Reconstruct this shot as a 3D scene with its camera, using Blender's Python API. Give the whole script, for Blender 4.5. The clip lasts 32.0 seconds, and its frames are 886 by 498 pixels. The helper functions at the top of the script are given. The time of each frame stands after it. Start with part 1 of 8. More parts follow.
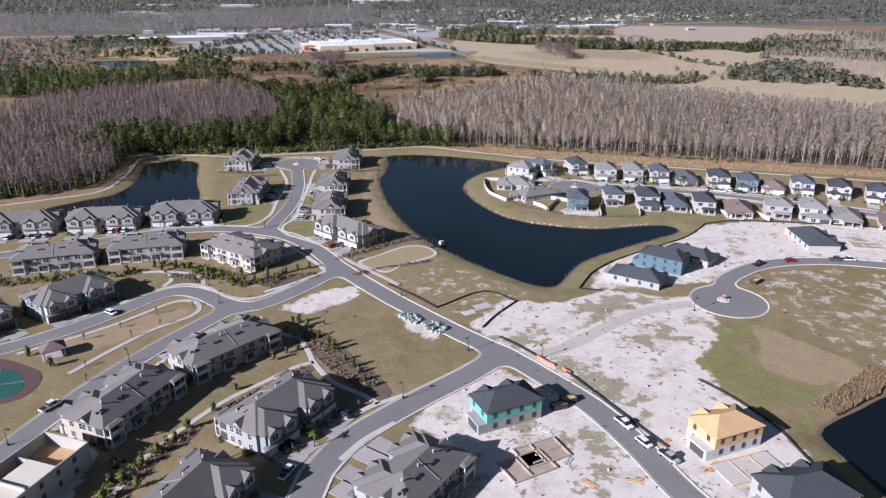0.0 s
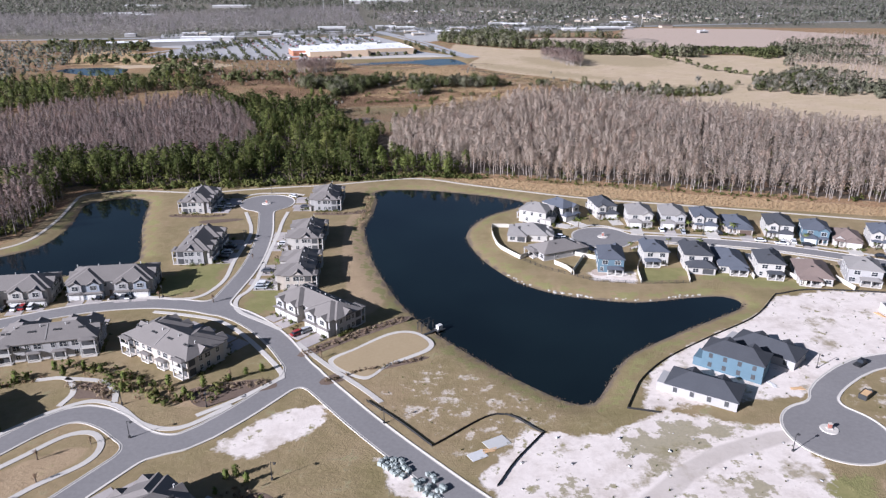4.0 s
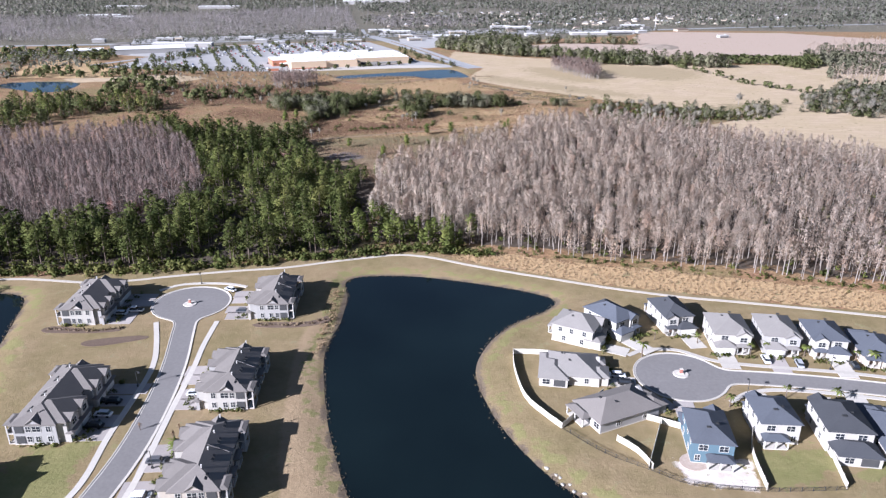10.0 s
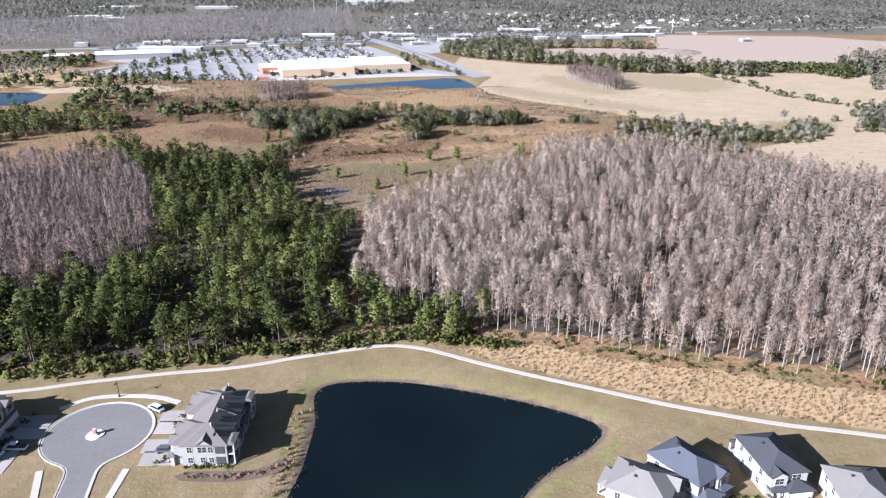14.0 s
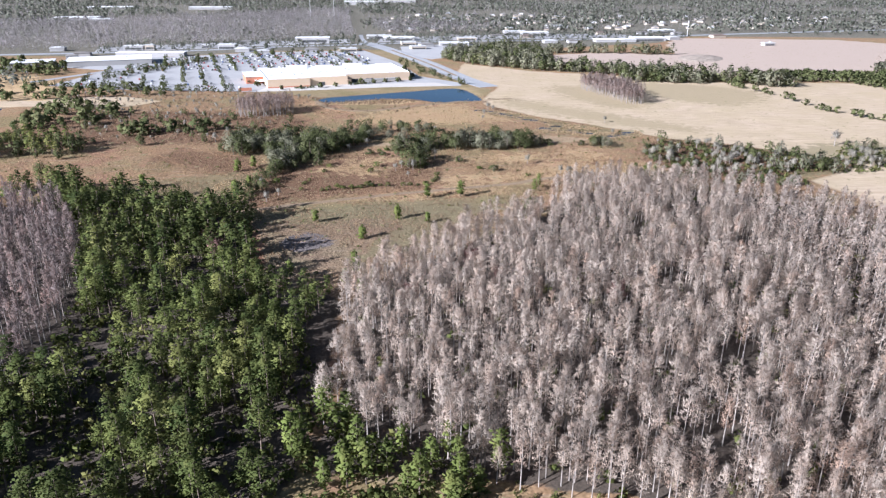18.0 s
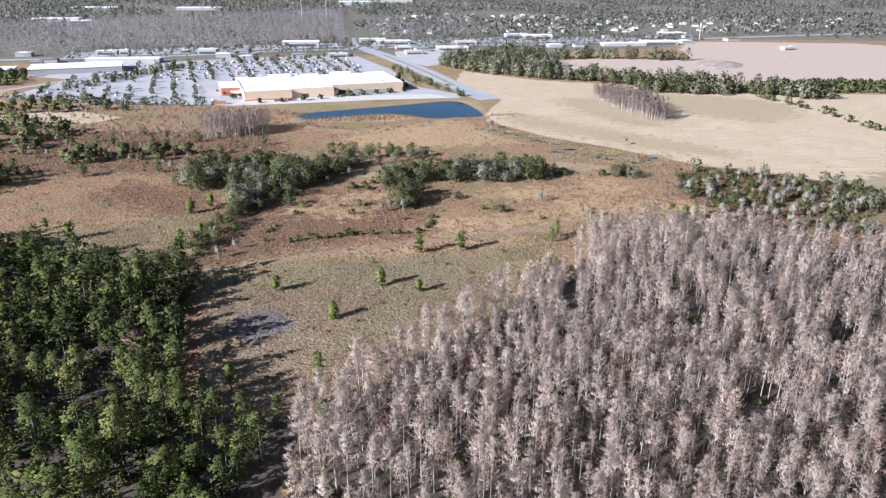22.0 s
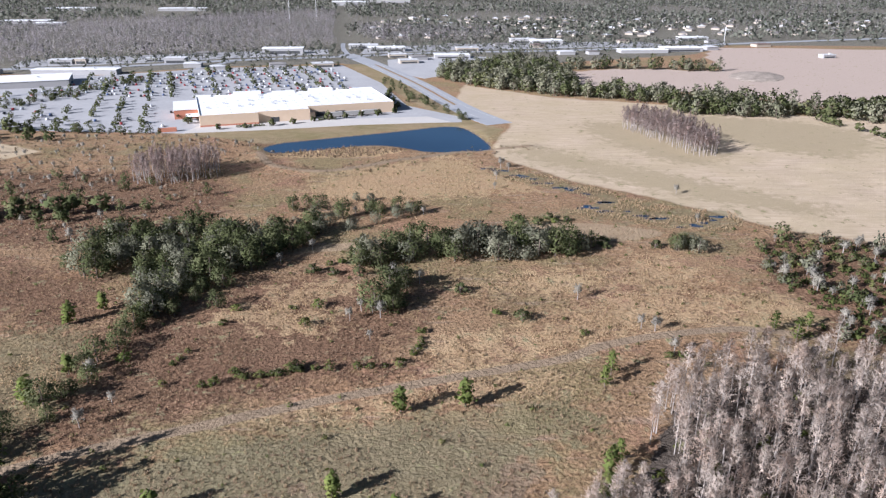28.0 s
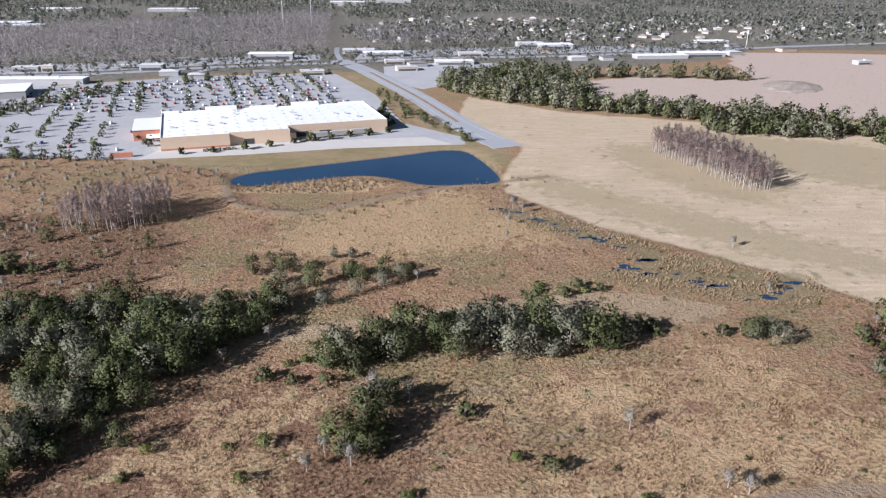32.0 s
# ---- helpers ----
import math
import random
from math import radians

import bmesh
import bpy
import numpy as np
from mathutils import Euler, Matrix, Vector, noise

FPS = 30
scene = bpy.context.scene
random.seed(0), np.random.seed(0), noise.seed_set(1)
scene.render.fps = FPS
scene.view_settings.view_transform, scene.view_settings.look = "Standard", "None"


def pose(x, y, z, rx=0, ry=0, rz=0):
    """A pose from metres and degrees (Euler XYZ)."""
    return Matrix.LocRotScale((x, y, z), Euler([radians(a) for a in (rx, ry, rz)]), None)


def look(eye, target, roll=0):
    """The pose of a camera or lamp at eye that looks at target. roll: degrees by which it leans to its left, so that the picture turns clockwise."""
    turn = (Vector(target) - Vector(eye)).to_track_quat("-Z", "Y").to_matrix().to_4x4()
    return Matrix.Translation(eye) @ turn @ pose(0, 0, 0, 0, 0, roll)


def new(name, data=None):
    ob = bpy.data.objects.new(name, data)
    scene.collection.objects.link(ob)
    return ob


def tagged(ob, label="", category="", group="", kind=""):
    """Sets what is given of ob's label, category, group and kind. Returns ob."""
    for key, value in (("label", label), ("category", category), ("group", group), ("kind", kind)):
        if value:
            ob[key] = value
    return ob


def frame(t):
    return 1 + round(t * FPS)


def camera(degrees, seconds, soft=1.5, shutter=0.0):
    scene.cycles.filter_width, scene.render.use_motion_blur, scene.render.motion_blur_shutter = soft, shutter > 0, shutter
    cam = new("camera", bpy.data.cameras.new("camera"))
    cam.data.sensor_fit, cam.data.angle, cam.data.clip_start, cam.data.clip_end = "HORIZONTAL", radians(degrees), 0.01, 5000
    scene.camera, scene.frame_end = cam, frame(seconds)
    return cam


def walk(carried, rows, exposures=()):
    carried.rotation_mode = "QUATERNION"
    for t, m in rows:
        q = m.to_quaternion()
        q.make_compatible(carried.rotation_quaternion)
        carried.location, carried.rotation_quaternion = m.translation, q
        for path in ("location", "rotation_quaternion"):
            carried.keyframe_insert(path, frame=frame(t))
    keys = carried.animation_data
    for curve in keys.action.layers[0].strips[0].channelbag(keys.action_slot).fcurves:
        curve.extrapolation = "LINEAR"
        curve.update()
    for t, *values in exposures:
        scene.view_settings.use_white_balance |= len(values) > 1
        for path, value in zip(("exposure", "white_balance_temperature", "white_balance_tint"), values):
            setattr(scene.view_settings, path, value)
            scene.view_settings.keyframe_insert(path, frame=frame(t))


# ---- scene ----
cam = camera(64.0, 32.0, soft=1.3)
PATH = [
    (0, pose(0.00, 0.00, 108.00, 68.57, -0.22, 0.05)),
    (1, pose(0.04, 18.77, 108.29, 68.55, -0.22, 0.11)),
    (2, pose(0.09, 37.56, 108.56, 68.53, -0.22, 0.10)),
    (3, pose(0.14, 56.36, 108.81, 68.51, -0.23, 0.03)),
    (4, pose(0.19, 75.18, 109.04, 68.50, -0.23, -0.02)),
    (5, pose(0.24, 94.01, 109.26, 68.48, -0.23, -0.03)),
    (6, pose(0.30, 112.85, 109.46, 68.46, -0.24, -0.04)),
    (7, pose(0.36, 131.70, 109.64, 68.45, -0.24, -0.05)),
    (8, pose(0.42, 150.57, 109.80, 68.43, -0.25, -0.09)),
    (9, pose(0.49, 169.45, 109.95, 68.41, -0.25, -0.09)),
    (10, pose(0.55, 188.35, 110.08, 68.40, -0.25, -0.13)),
    (11, pose(0.63, 207.26, 110.19, 68.38, -0.26, 0.01)),
    (12, pose(0.70, 226.18, 110.28, 68.36, -0.26, 0.16)),
    (13, pose(0.78, 245.11, 110.35, 68.35, -0.26, 0.16)),
    (14, pose(0.86, 264.06, 110.41, 68.33, -0.27, 0.28)),
    (15, pose(0.94, 283.02, 110.45, 68.31, -0.27, 0.41)),
    (16, pose(1.02, 302.00, 110.47, 68.29, -0.27, 0.49)),
    (17, pose(1.11, 320.99, 110.47, 68.28, -0.28, 0.51)),
    (18, pose(1.20, 339.99, 110.46, 68.26, -0.28, 0.47)),
    (19, pose(1.30, 359.00, 110.42, 68.24, -0.29, 0.39)),
    (20, pose(1.39, 378.03, 110.37, 68.23, -0.29, 0.33)),
    (21, pose(1.49, 397.07, 110.31, 68.21, -0.29, 0.32)),
    (22, pose(1.60, 416.13, 110.22, 68.19, -0.30, 0.33)),
    (23, pose(1.70, 435.20, 110.12, 68.18, -0.30, 0.34)),
    (24, pose(1.81, 454.28, 109.99, 68.16, -0.30, 0.36)),
    (25, pose(1.92, 473.37, 109.85, 68.14, -0.31, 0.34)),
    (26, pose(2.03, 492.48, 109.70, 68.13, -0.31, 0.33)),
    (27, pose(2.15, 511.60, 109.52, 68.11, -0.31, 0.32)),
    (28, pose(2.27, 530.74, 109.33, 68.09, -0.32, 0.31)),
    (29, pose(2.39, 549.88, 109.12, 68.07, -0.32, 0.31)),
    (30, pose(2.52, 569.05, 108.89, 68.06, -0.32, 0.33)),
    (31, pose(2.65, 588.22, 108.64, 68.04, -0.33, 0.41)),
    (32, pose(2.78, 607.41, 108.38, 68.02, -0.33, 0.48)),
]

EXPOSURES = [(0, 0.78, 5600, 18), (6, 1.14, 5600, 18), (9, 1.28, 5550, 18), (14, 1.46, 5500, 17), (20, 1.42, 5450, 15), (25, 1.28, 5500, 16), (32, 1.02, 5600, 16)]
walk(cam, PATH, EXPOSURES)

# ---- light: low winter sun from behind the left shoulder, clear pale sky ----
SUN_UP, SUN_WAY = 24.5, 35.0
world = bpy.data.worlds.new("sky")
scene.world = world
world.use_nodes = True
wn = world.node_tree.nodes
sky = wn.new("ShaderNodeTexSky")
sky.sky_type = "NISHITA"
sky.sun_disc = False
sky.sun_elevation = radians(SUN_UP)
sky.sun_rotation = radians(270 - SUN_WAY)
sky.air_density, sky.dust_density = 1.0, 0.8
world.node_tree.links.new(sky.outputs[0], wn["Background"].inputs[0])
wn["Background"].inputs[1].default_value = 0.028
sun = new("sun", bpy.data.lights.new("sun", "SUN"))
sun.data.energy, sun.data.angle, sun.data.color = 5.0, radians(0.6), (1.0, 0.962, 0.91)
sun.matrix_basis = look((-400, -300, 300), (-400 + math.cos(radians(SUN_WAY)), -300 + math.sin(radians(SUN_WAY)), 300 - math.tan(radians(SUN_UP))))


# ---- materials ----
def shader(name, rough=0.9, spec=0.2, metal=0.0):
    m = bpy.data.materials.new(name)
    m.use_nodes = True
    b = m.node_tree.nodes["Principled BSDF"]
    b.inputs["Roughness"].default_value = rough
    b.inputs["Specular IOR Level"].default_value = spec
    b.inputs["Metallic"].default_value = metal
    return m, m.node_tree.nodes, m.node_tree.links, b


def math_node(n, k, op, a, b, clamp=False):
    v = n.new("ShaderNodeMath")
    v.operation, v.use_clamp = op, clamp
    for i, s in enumerate((a, b)):
        if isinstance(s, (int, float)):
            v.inputs[i].default_value = s
        else:
            k.new(s, v.inputs[i])
    return v.outputs[0]


def mix_node(n, k, fac, a, b, mode="MIX"):
    v = n.new("ShaderNodeMix")
    v.data_type, v.blend_type = "RGBA", mode
    for i, s in ((0, fac), (6, a), (7, b)):
        if isinstance(s, (int, float)):
            v.inputs[i].default_value = s
        elif isinstance(s, tuple):
            v.inputs[i].default_value = (*s, 1)
        else:
            k.new(s, v.inputs[i])
    return v.outputs[2]


def noise_node(n, k, where, scale, detail=4.0, rough=0.6, sharp=None):
    v = n.new("ShaderNodeTexNoise")
    v.inputs["Scale"].default_value, v.inputs["Detail"].default_value, v.inputs["Roughness"].default_value = scale, detail, rough
    k.new(where, v.inputs["Vector"])
    if sharp is None:
        return v.outputs[0]
    r = n.new("ShaderNodeMapRange")
    r.inputs[1].default_value, r.inputs[2].default_value = sharp
    k.new(v.outputs[0], r.inputs[0])
    return r.outputs[0]


def bump_node(n, k, height, strength, dist, b):
    v = n.new("ShaderNodeBump")
    v.inputs["Strength"].default_value, v.inputs["Distance"].default_value = strength, dist
    k.new(height, v.inputs["Height"])
    k.new(v.outputs[0], b.inputs["Normal"])


def surf(name, base, alt, fine=1.5, broad=0.12, rough=0.9, spec=0.2, bump=0.15, vary=0.12, metal=0.0, island=0.0):
    """A plain weathered surface: two colours by broad and fine noise, each object a little different."""
    m, n, k, b = shader(name, rough, spec, metal)
    where = n.new("ShaderNodeNewGeometry").outputs["Position"]
    f = math_node(n, k, "MULTIPLY", noise_node(n, k, where, fine, 5, 0.65, (0.3, 0.7)), 0.6)
    f = math_node(n, k, "ADD", f, math_node(n, k, "MULTIPLY", noise_node(n, k, where, broad, 3, 0.6, (0.3, 0.7)), 0.4))
    c = mix_node(n, k, f, base, alt)
    dim = mix_node(n, k, n.new("ShaderNodeObjectInfo").outputs["Random"], (1 - vary,) * 3, (1.0, 1.0, 1.0))
    c = mix_node(n, k, 1.0, c, dim, "MULTIPLY")
    if island:
        g = n.new("ShaderNodeNewGeometry").outputs["Random Per Island"]
        c = mix_node(n, k, 1.0, c, mix_node(n, k, g, (1 - island,) * 3, (1.0, 1.0, 1.0)), "MULTIPLY")
    k.new(c, b.inputs["Base Color"])
    if bump:
        bump_node(n, k, noise_node(n, k, where, fine * 3, 4), bump, 0.1, b)
    return m


def foliage(name, low, high, odd, odd_share=0.12, patch=0.05):
    """Leaves or twigs: colour differs from clump to clump and slowly over the wood."""
    m, n, k, b = shader(name, 0.85, 0.15)
    geo = n.new("ShaderNodeNewGeometry")
    one = n.new("ShaderNodeAttribute")
    one.attribute_name = "tone"
    one = one.outputs["Fac"]
    f = math_node(n, k, "ADD", math_node(n, k, "MULTIPLY", geo.outputs["Random Per Island"], 0.28), math_node(n, k, "MULTIPLY", one, 0.72))
    c = mix_node(n, k, f, low, high)
    rare = n.new("ShaderNodeMapRange")
    rare.inputs[1].default_value, rare.inputs[2].default_value = 1.0 - 0.6 * odd_share, 1.0
    k.new(one, rare.inputs[0])
    c = mix_node(n, k, math_node(n, k, "MULTIPLY", rare.outputs[0], 0.9), c, odd)
    p = noise_node(n, k, geo.outputs["Position"], patch * 3, 3, 0.7, (0.62 - odd_share, 0.72 - odd_share * 0.5))
    c = mix_node(n, k, math_node(n, k, "MULTIPLY", p, 0.5), c, odd)
    t = n.new("ShaderNodeObjectInfo").outputs["Random"]
    c = mix_node(n, k, 1.0, c, mix_node(n, k, t, (0.8, 0.8, 0.8), (1.12, 1.1, 1.05)), "MULTIPLY")
    k.new(c, b.inputs["Base Color"])
    thin = n.new("ShaderNodeBsdfTranslucent")
    k.new(c, thin.inputs["Color"])
    both = n.new("ShaderNodeMixShader")
    both.inputs[0].default_value = 0.32
    k.new(b.outputs[0], both.inputs[1])
    k.new(thin.outputs[0], both.inputs[2])
    k.new(both.outputs[0], n["Material Output"].inputs["Surface"])
    return m


def ground_material():
    m, n, k, b = shader("ground_cover", 0.95, 0.1)
    where = n.new("ShaderNodeNewGeometry").outputs["Position"]
    fine = noise_node(n, k, where, 1.1, 6, 0.75, (0.32, 0.68))
    mid = noise_node(n, k, where, 0.16, 6, 0.7, (0.3, 0.7))
    wide = noise_node(n, k, where, 0.028, 5, 0.65, (0.35, 0.65))
    streak = n.new("ShaderNodeMapping")
    streak.inputs["Scale"].default_value = (0.05, 0.35, 1)
    streak.inputs["Rotation"].default_value = (0, 0, radians(-18))
    k.new(where, streak.inputs[0])
    rows = noise_node(n, k, streak.outputs[0], 1.0, 5, 0.7, (0.35, 0.68))

    def zone(attr, soft=0.35, grain=mid):
        a = n.new("ShaderNodeAttribute")
        a.attribute_name = attr
        w = math_node(n, k, "ADD", a.outputs["Fac"], math_node(n, k, "MULTIPLY", math_node(n, k, "SUBTRACT", grain, 0.5), soft))
        r = n.new("ShaderNodeMapRange")
        r.inputs[1].default_value, r.inputs[2].default_value = 0.4, 0.6
        k.new(w, r.inputs[0])
        return r.outputs[0]

    # tussocks a step apart: pale tips, and the shade between them painted dark
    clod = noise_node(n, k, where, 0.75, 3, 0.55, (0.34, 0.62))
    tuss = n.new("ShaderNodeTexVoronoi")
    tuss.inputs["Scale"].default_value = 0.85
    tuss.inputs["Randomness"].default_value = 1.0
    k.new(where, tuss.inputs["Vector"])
    gap_shade = n.new("ShaderNodeMapRange")
    gap_shade.inputs[1].default_value, gap_shade.inputs[2].default_value = 0.75, 0.15
    k.new(tuss.outputs["Distance"], gap_shade.inputs[0])
    tuft = math_node(n, k, "MULTIPLY", math_node(n, k, "ADD", clod, gap_shade.outputs[0]), 0.5)
    # rough dry field
    c = mix_node(n, k, mid, (0.235, 0.138, 0.077), (0.352, 0.222, 0.13))
    c = mix_node(n, k, math_node(n, k, "MULTIPLY", wide, 0.6), c, (0.285, 0.213, 0.125))
    c = mix_node(n, k, math_node(n, k, "MULTIPLY", fine, 0.4), c, (0.43, 0.30, 0.185))
    turf = noise_node(n, k, where, 0.02, 6, 0.75, (0.49, 0.58))
    c = mix_node(n, k, math_node(n, k, "MULTIPLY", turf, 0.75), c, mix_node(n, k, fine, (0.18, 0.155, 0.075), (0.31, 0.25, 0.135)))
    ash = noise_node(n, k, streak.outputs[0], 0.8, 5, 0.7, (0.55, 0.66))
    c = mix_node(n, k, math_node(n, k, "MULTIPLY", ash, 0.4), c, mix_node(n, k, fine, (0.30, 0.25, 0.20), (0.50, 0.42, 0.35)))
    ruddy = noise_node(n, k, where, 0.035, 5, 0.65, (0.54, 0.62))
    c = mix_node(n, k, math_node(n, k, "MULTIPLY", ruddy, 0.6), c, mix_node(n, k, fine, (0.24, 0.13, 0.09), (0.34, 0.20, 0.14)))
    c = mix_node(n, k, math_node(n, k, "MULTIPLY", zone("scrub", 0.9), 0.92), c, mix_node(n, k, fine, (0.125, 0.074, 0.046), (0.25, 0.155, 0.10)))
    c = mix_node(n, k, zone("thicket", 0.5), c, mix_node(n, k, mid, (0.13, 0.125, 0.10), (0.24, 0.225, 0.19)))
    # tussock relief multiplied into the colour: shaded gaps darker, tips lighter
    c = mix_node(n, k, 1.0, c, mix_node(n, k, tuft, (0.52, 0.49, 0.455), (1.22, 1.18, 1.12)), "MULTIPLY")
    c = mix_node(n, k, math_node(n, k, "MULTIPLY", zone("meadow", 0.9), 0.55), c, mix_node(n, k, math_node(n, k, "ADD", math_node(n, k, "MULTIPLY", fine, 0.5), math_node(n, k, "MULTIPLY", tuft, 0.5)), (0.10, 0.078, 0.05), (0.275, 0.218, 0.16)))
    # mown pasture
    past = mix_node(n, k, rows, (0.385, 0.295, 0.20), (0.55, 0.43, 0.31))
    past = mix_node(n, k, math_node(n, k, "MULTIPLY", wide, 0.8), past, mix_node(n, k, mid, (0.36, 0.285, 0.175), (0.47, 0.37, 0.24)))
    past = mix_node(n, k, math_node(n, k, "MULTIPLY", zone("weedy", 0.9), 0.8), past, mix_node(n, k, fine, (0.27, 0.215, 0.125), (0.38, 0.30, 0.19)))
    c = mix_node(n, k, zone("pasture", 0.25, wide), c, past)
    # ploughed pale field
    c = mix_node(n, k, zone("ploughed", 0.1), c, mix_node(n, k, mid, (0.40, 0.31, 0.25), (0.45, 0.355, 0.29)))
    # golden standing grass
    gold = mix_node(n, k, fine, (0.32, 0.215, 0.115), (0.60, 0.43, 0.24))
    c = mix_node(n, k, zone("golden", 0.9), c, gold)
    c = mix_node(n, k, math_node(n, k, "MULTIPLY", zone("straw", 1.5), 0.6), c, gold)
    # greenish low marsh edge
    c = mix_node(n, k, math_node(n, k, "MULTIPLY", zone("marsh", 1.4), 0.62), c, mix_node(n, k, fine, (0.14, 0.125, 0.06), (0.24, 0.20, 0.115)))
    # lawn, partly dormant
    lawn = mix_node(n, k, mid, (0.165, 0.132, 0.062), (0.255, 0.198, 0.106))
    lawn = mix_node(n, k, math_node(n, k, "MULTIPLY", wide, 0.8), lawn, mix_node(n, k, mid, (0.26, 0.182, 0.11), (0.35, 0.252, 0.162)))
    lawn = mix_node(n, k, math_node(n, k, "MULTIPLY", fine, 0.25), lawn, (0.22, 0.20, 0.085))
    c = mix_node(n, k, zone("lawn", 0.2), c, lawn)
    # bare building sand with weed patches
    sand = mix_node(n, k, mid, (0.58, 0.505, 0.45), (0.76, 0.68, 0.62))
    sand = mix_node(n, k, math_node(n, k, "MULTIPLY", noise_node(n, k, where, 0.11, 6, 0.72, (0.5, 0.64)), 0.5), sand, (0.36, 0.29, 0.235))
    sand = mix_node(n, k, math_node(n, k, "MULTIPLY", fine, 0.25), sand, (0.50, 0.445, 0.40))
    weeds = noise_node(n, k, where, 0.06, 7, 0.68, (0.56, 0.64))
    sand = mix_node(n, k, math_node(n, k, "MULTIPLY", weeds, 0.85), sand, mix_node(n, k, fine, (0.20, 0.165, 0.10), (0.31, 0.255, 0.165)))
    bare = zone("sand", 0.7)
    c = mix_node(n, k, bare, c, sand)
    c = mix_node(n, k, math_node(n, k, "MULTIPLY", zone("weed", 1.7), 0.85), c, mix_node(n, k, fine, (0.20, 0.175, 0.10), (0.31, 0.265, 0.165)))
    tan = mix_node(n, k, mid, (0.29, 0.21, 0.128), (0.36, 0.265, 0.165))
    c = mix_node(n, k, zone("tan", 0.15), c, tan)
    green = mix_node(n, k, mid, (0.165, 0.165, 0.062), (0.25, 0.22, 0.10))
    c = mix_node(n, k, zone("green", 1.3), c, green)
    c = mix_node(n, k, math_node(n, k, "MULTIPLY", zone("packed", 0.3), 0.8), c, mix_node(n, k, mid, (0.40, 0.345, 0.30), (0.50, 0.44, 0.39)))
    # leaf litter below trees, its colour darkened for the deep shade of the woods
    c = mix_node(n, k, zone("litter_shade", 0.6), c, mix_node(n, k, fine, (0.055, 0.044, 0.034), (0.12, 0.096, 0.076)))
    c = mix_node(n, k, zone("damp", 0.9), c, mix_node(n, k, fine, (0.12, 0.10, 0.092), (0.21, 0.178, 0.162)))
    # damp mud at the water line
    c = mix_node(n, k, zone("mud", 0.5, fine), c, mix_node(n, k, fine, (0.12, 0.09, 0.065), (0.21, 0.165, 0.12)))
    c = mix_node(n, k, zone("rust", 0.6), c, mix_node(n, k, fine, (0.15, 0.075, 0.045), (0.29, 0.16, 0.10)))
    # trodden earth tracks
    c = mix_node(n, k, zone("earth", 0.12), c, mix_node(n, k, fine, (0.22, 0.158, 0.10), (0.31, 0.23, 0.152)))
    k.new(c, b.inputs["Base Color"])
    h = math_node(n, k, "ADD", math_node(n, k, "MULTIPLY", fine, 0.5), mid)
    h = math_node(n, k, "MULTIPLY", h, math_node(n, k, "SUBTRACT", 1.0, math_node(n, k, "MULTIPLY", bare, 0.75)))
    wild = n.new("ShaderNodeAttribute")
    wild.attribute_name = "wild"
    h = math_node(n, k, "ADD", h, math_node(n, k, "MULTIPLY", math_node(n, k, "MULTIPLY", tuft, wild.outputs["Fac"]), 1.0))
    h = math_node(n, k, "MULTIPLY", h, math_node(n, k, "ADD", 0.35, math_node(n, k, "MULTIPLY", wild.outputs["Fac"], 0.65)))
    bump_node(n, k, h, 0.55, 0.6, b)
    return m


def water_material(name="pond_water", deep=(0.0035, 0.0065, 0.008), pale=(0.0065, 0.012, 0.0135)):
    m, n, k, b = shader(name, 0.05, 0.5)
    b.inputs["IOR"].default_value = 1.33
    where = n.new("ShaderNodeNewGeometry").outputs["Position"]
    c = mix_node(n, k, noise_node(n, k, where, 0.02, 3, 0.5, (0.3, 0.7)), deep, pale)
    k.new(c, b.inputs["Base Color"])
    bump_node(n, k, noise_node(n, k, where, 0.8, 3), 0.08, 0.05, b)
    return m


GROUND = ground_material()
WATER = water_material()
# base colour carries the blue of the reflected sky
SKY_BLUE_WATER = water_material("sky_tinted_pond_water", (0.012, 0.034, 0.07), (0.02, 0.05, 0.095))
ASPHALT = surf("asphalt", (0.19, 0.178, 0.174), (0.262, 0.247, 0.24), 0.9, 0.05, 0.85, 0.3, 0.05)
CONCRETE = surf("concrete", (0.48, 0.44, 0.395), (0.58, 0.54, 0.485), 1.2, 0.1, 0.85, 0.25, 0.05)
PAVERS = surf("driveway_pavers", (0.36, 0.32, 0.30), (0.46, 0.415, 0.39), 4.0, 0.3, 0.85, 0.2, 0.1, 0.2)
PATH_SAND = surf("shell_path", (0.47, 0.42, 0.36), (0.57, 0.52, 0.455), 1.0, 0.1, 0.95, 0.1, 0.05)
MULCH = surf("mulch", (0.12, 0.085, 0.065), (0.21, 0.155, 0.12), 2.5, 0.2, 0.95, 0.1, 0.3)
WALLS = [surf("stucco_" + w, a, tuple(0.9 * v for v in a), 0.8, 0.1, 0.85, 0.2, 0.04, 0.06) for w, a in (
    ("white", (0.445, 0.42, 0.387)), ("cream", (0.46, 0.405, 0.348)), ("pale_grey", (0.36, 0.347, 0.338)), ("slate", (0.27, 0.295, 0.33)),
    ("blue", (0.11, 0.17, 0.21)), ("tan", (0.44, 0.375, 0.305)))]
ROOFS = [surf("shingle_" + w, a, tuple(1.3 * v for v in a), 3.0, 0.25, 0.9, 0.25, 0.25, 0.15) for w, a in (
    ("grey", (0.165, 0.149, 0.138)), ("charcoal", (0.055, 0.057, 0.064)), ("slate", (0.085, 0.092, 0.11)), ("brown", (0.165, 0.125, 0.108)), ("light", (0.215, 0.2, 0.188)))]
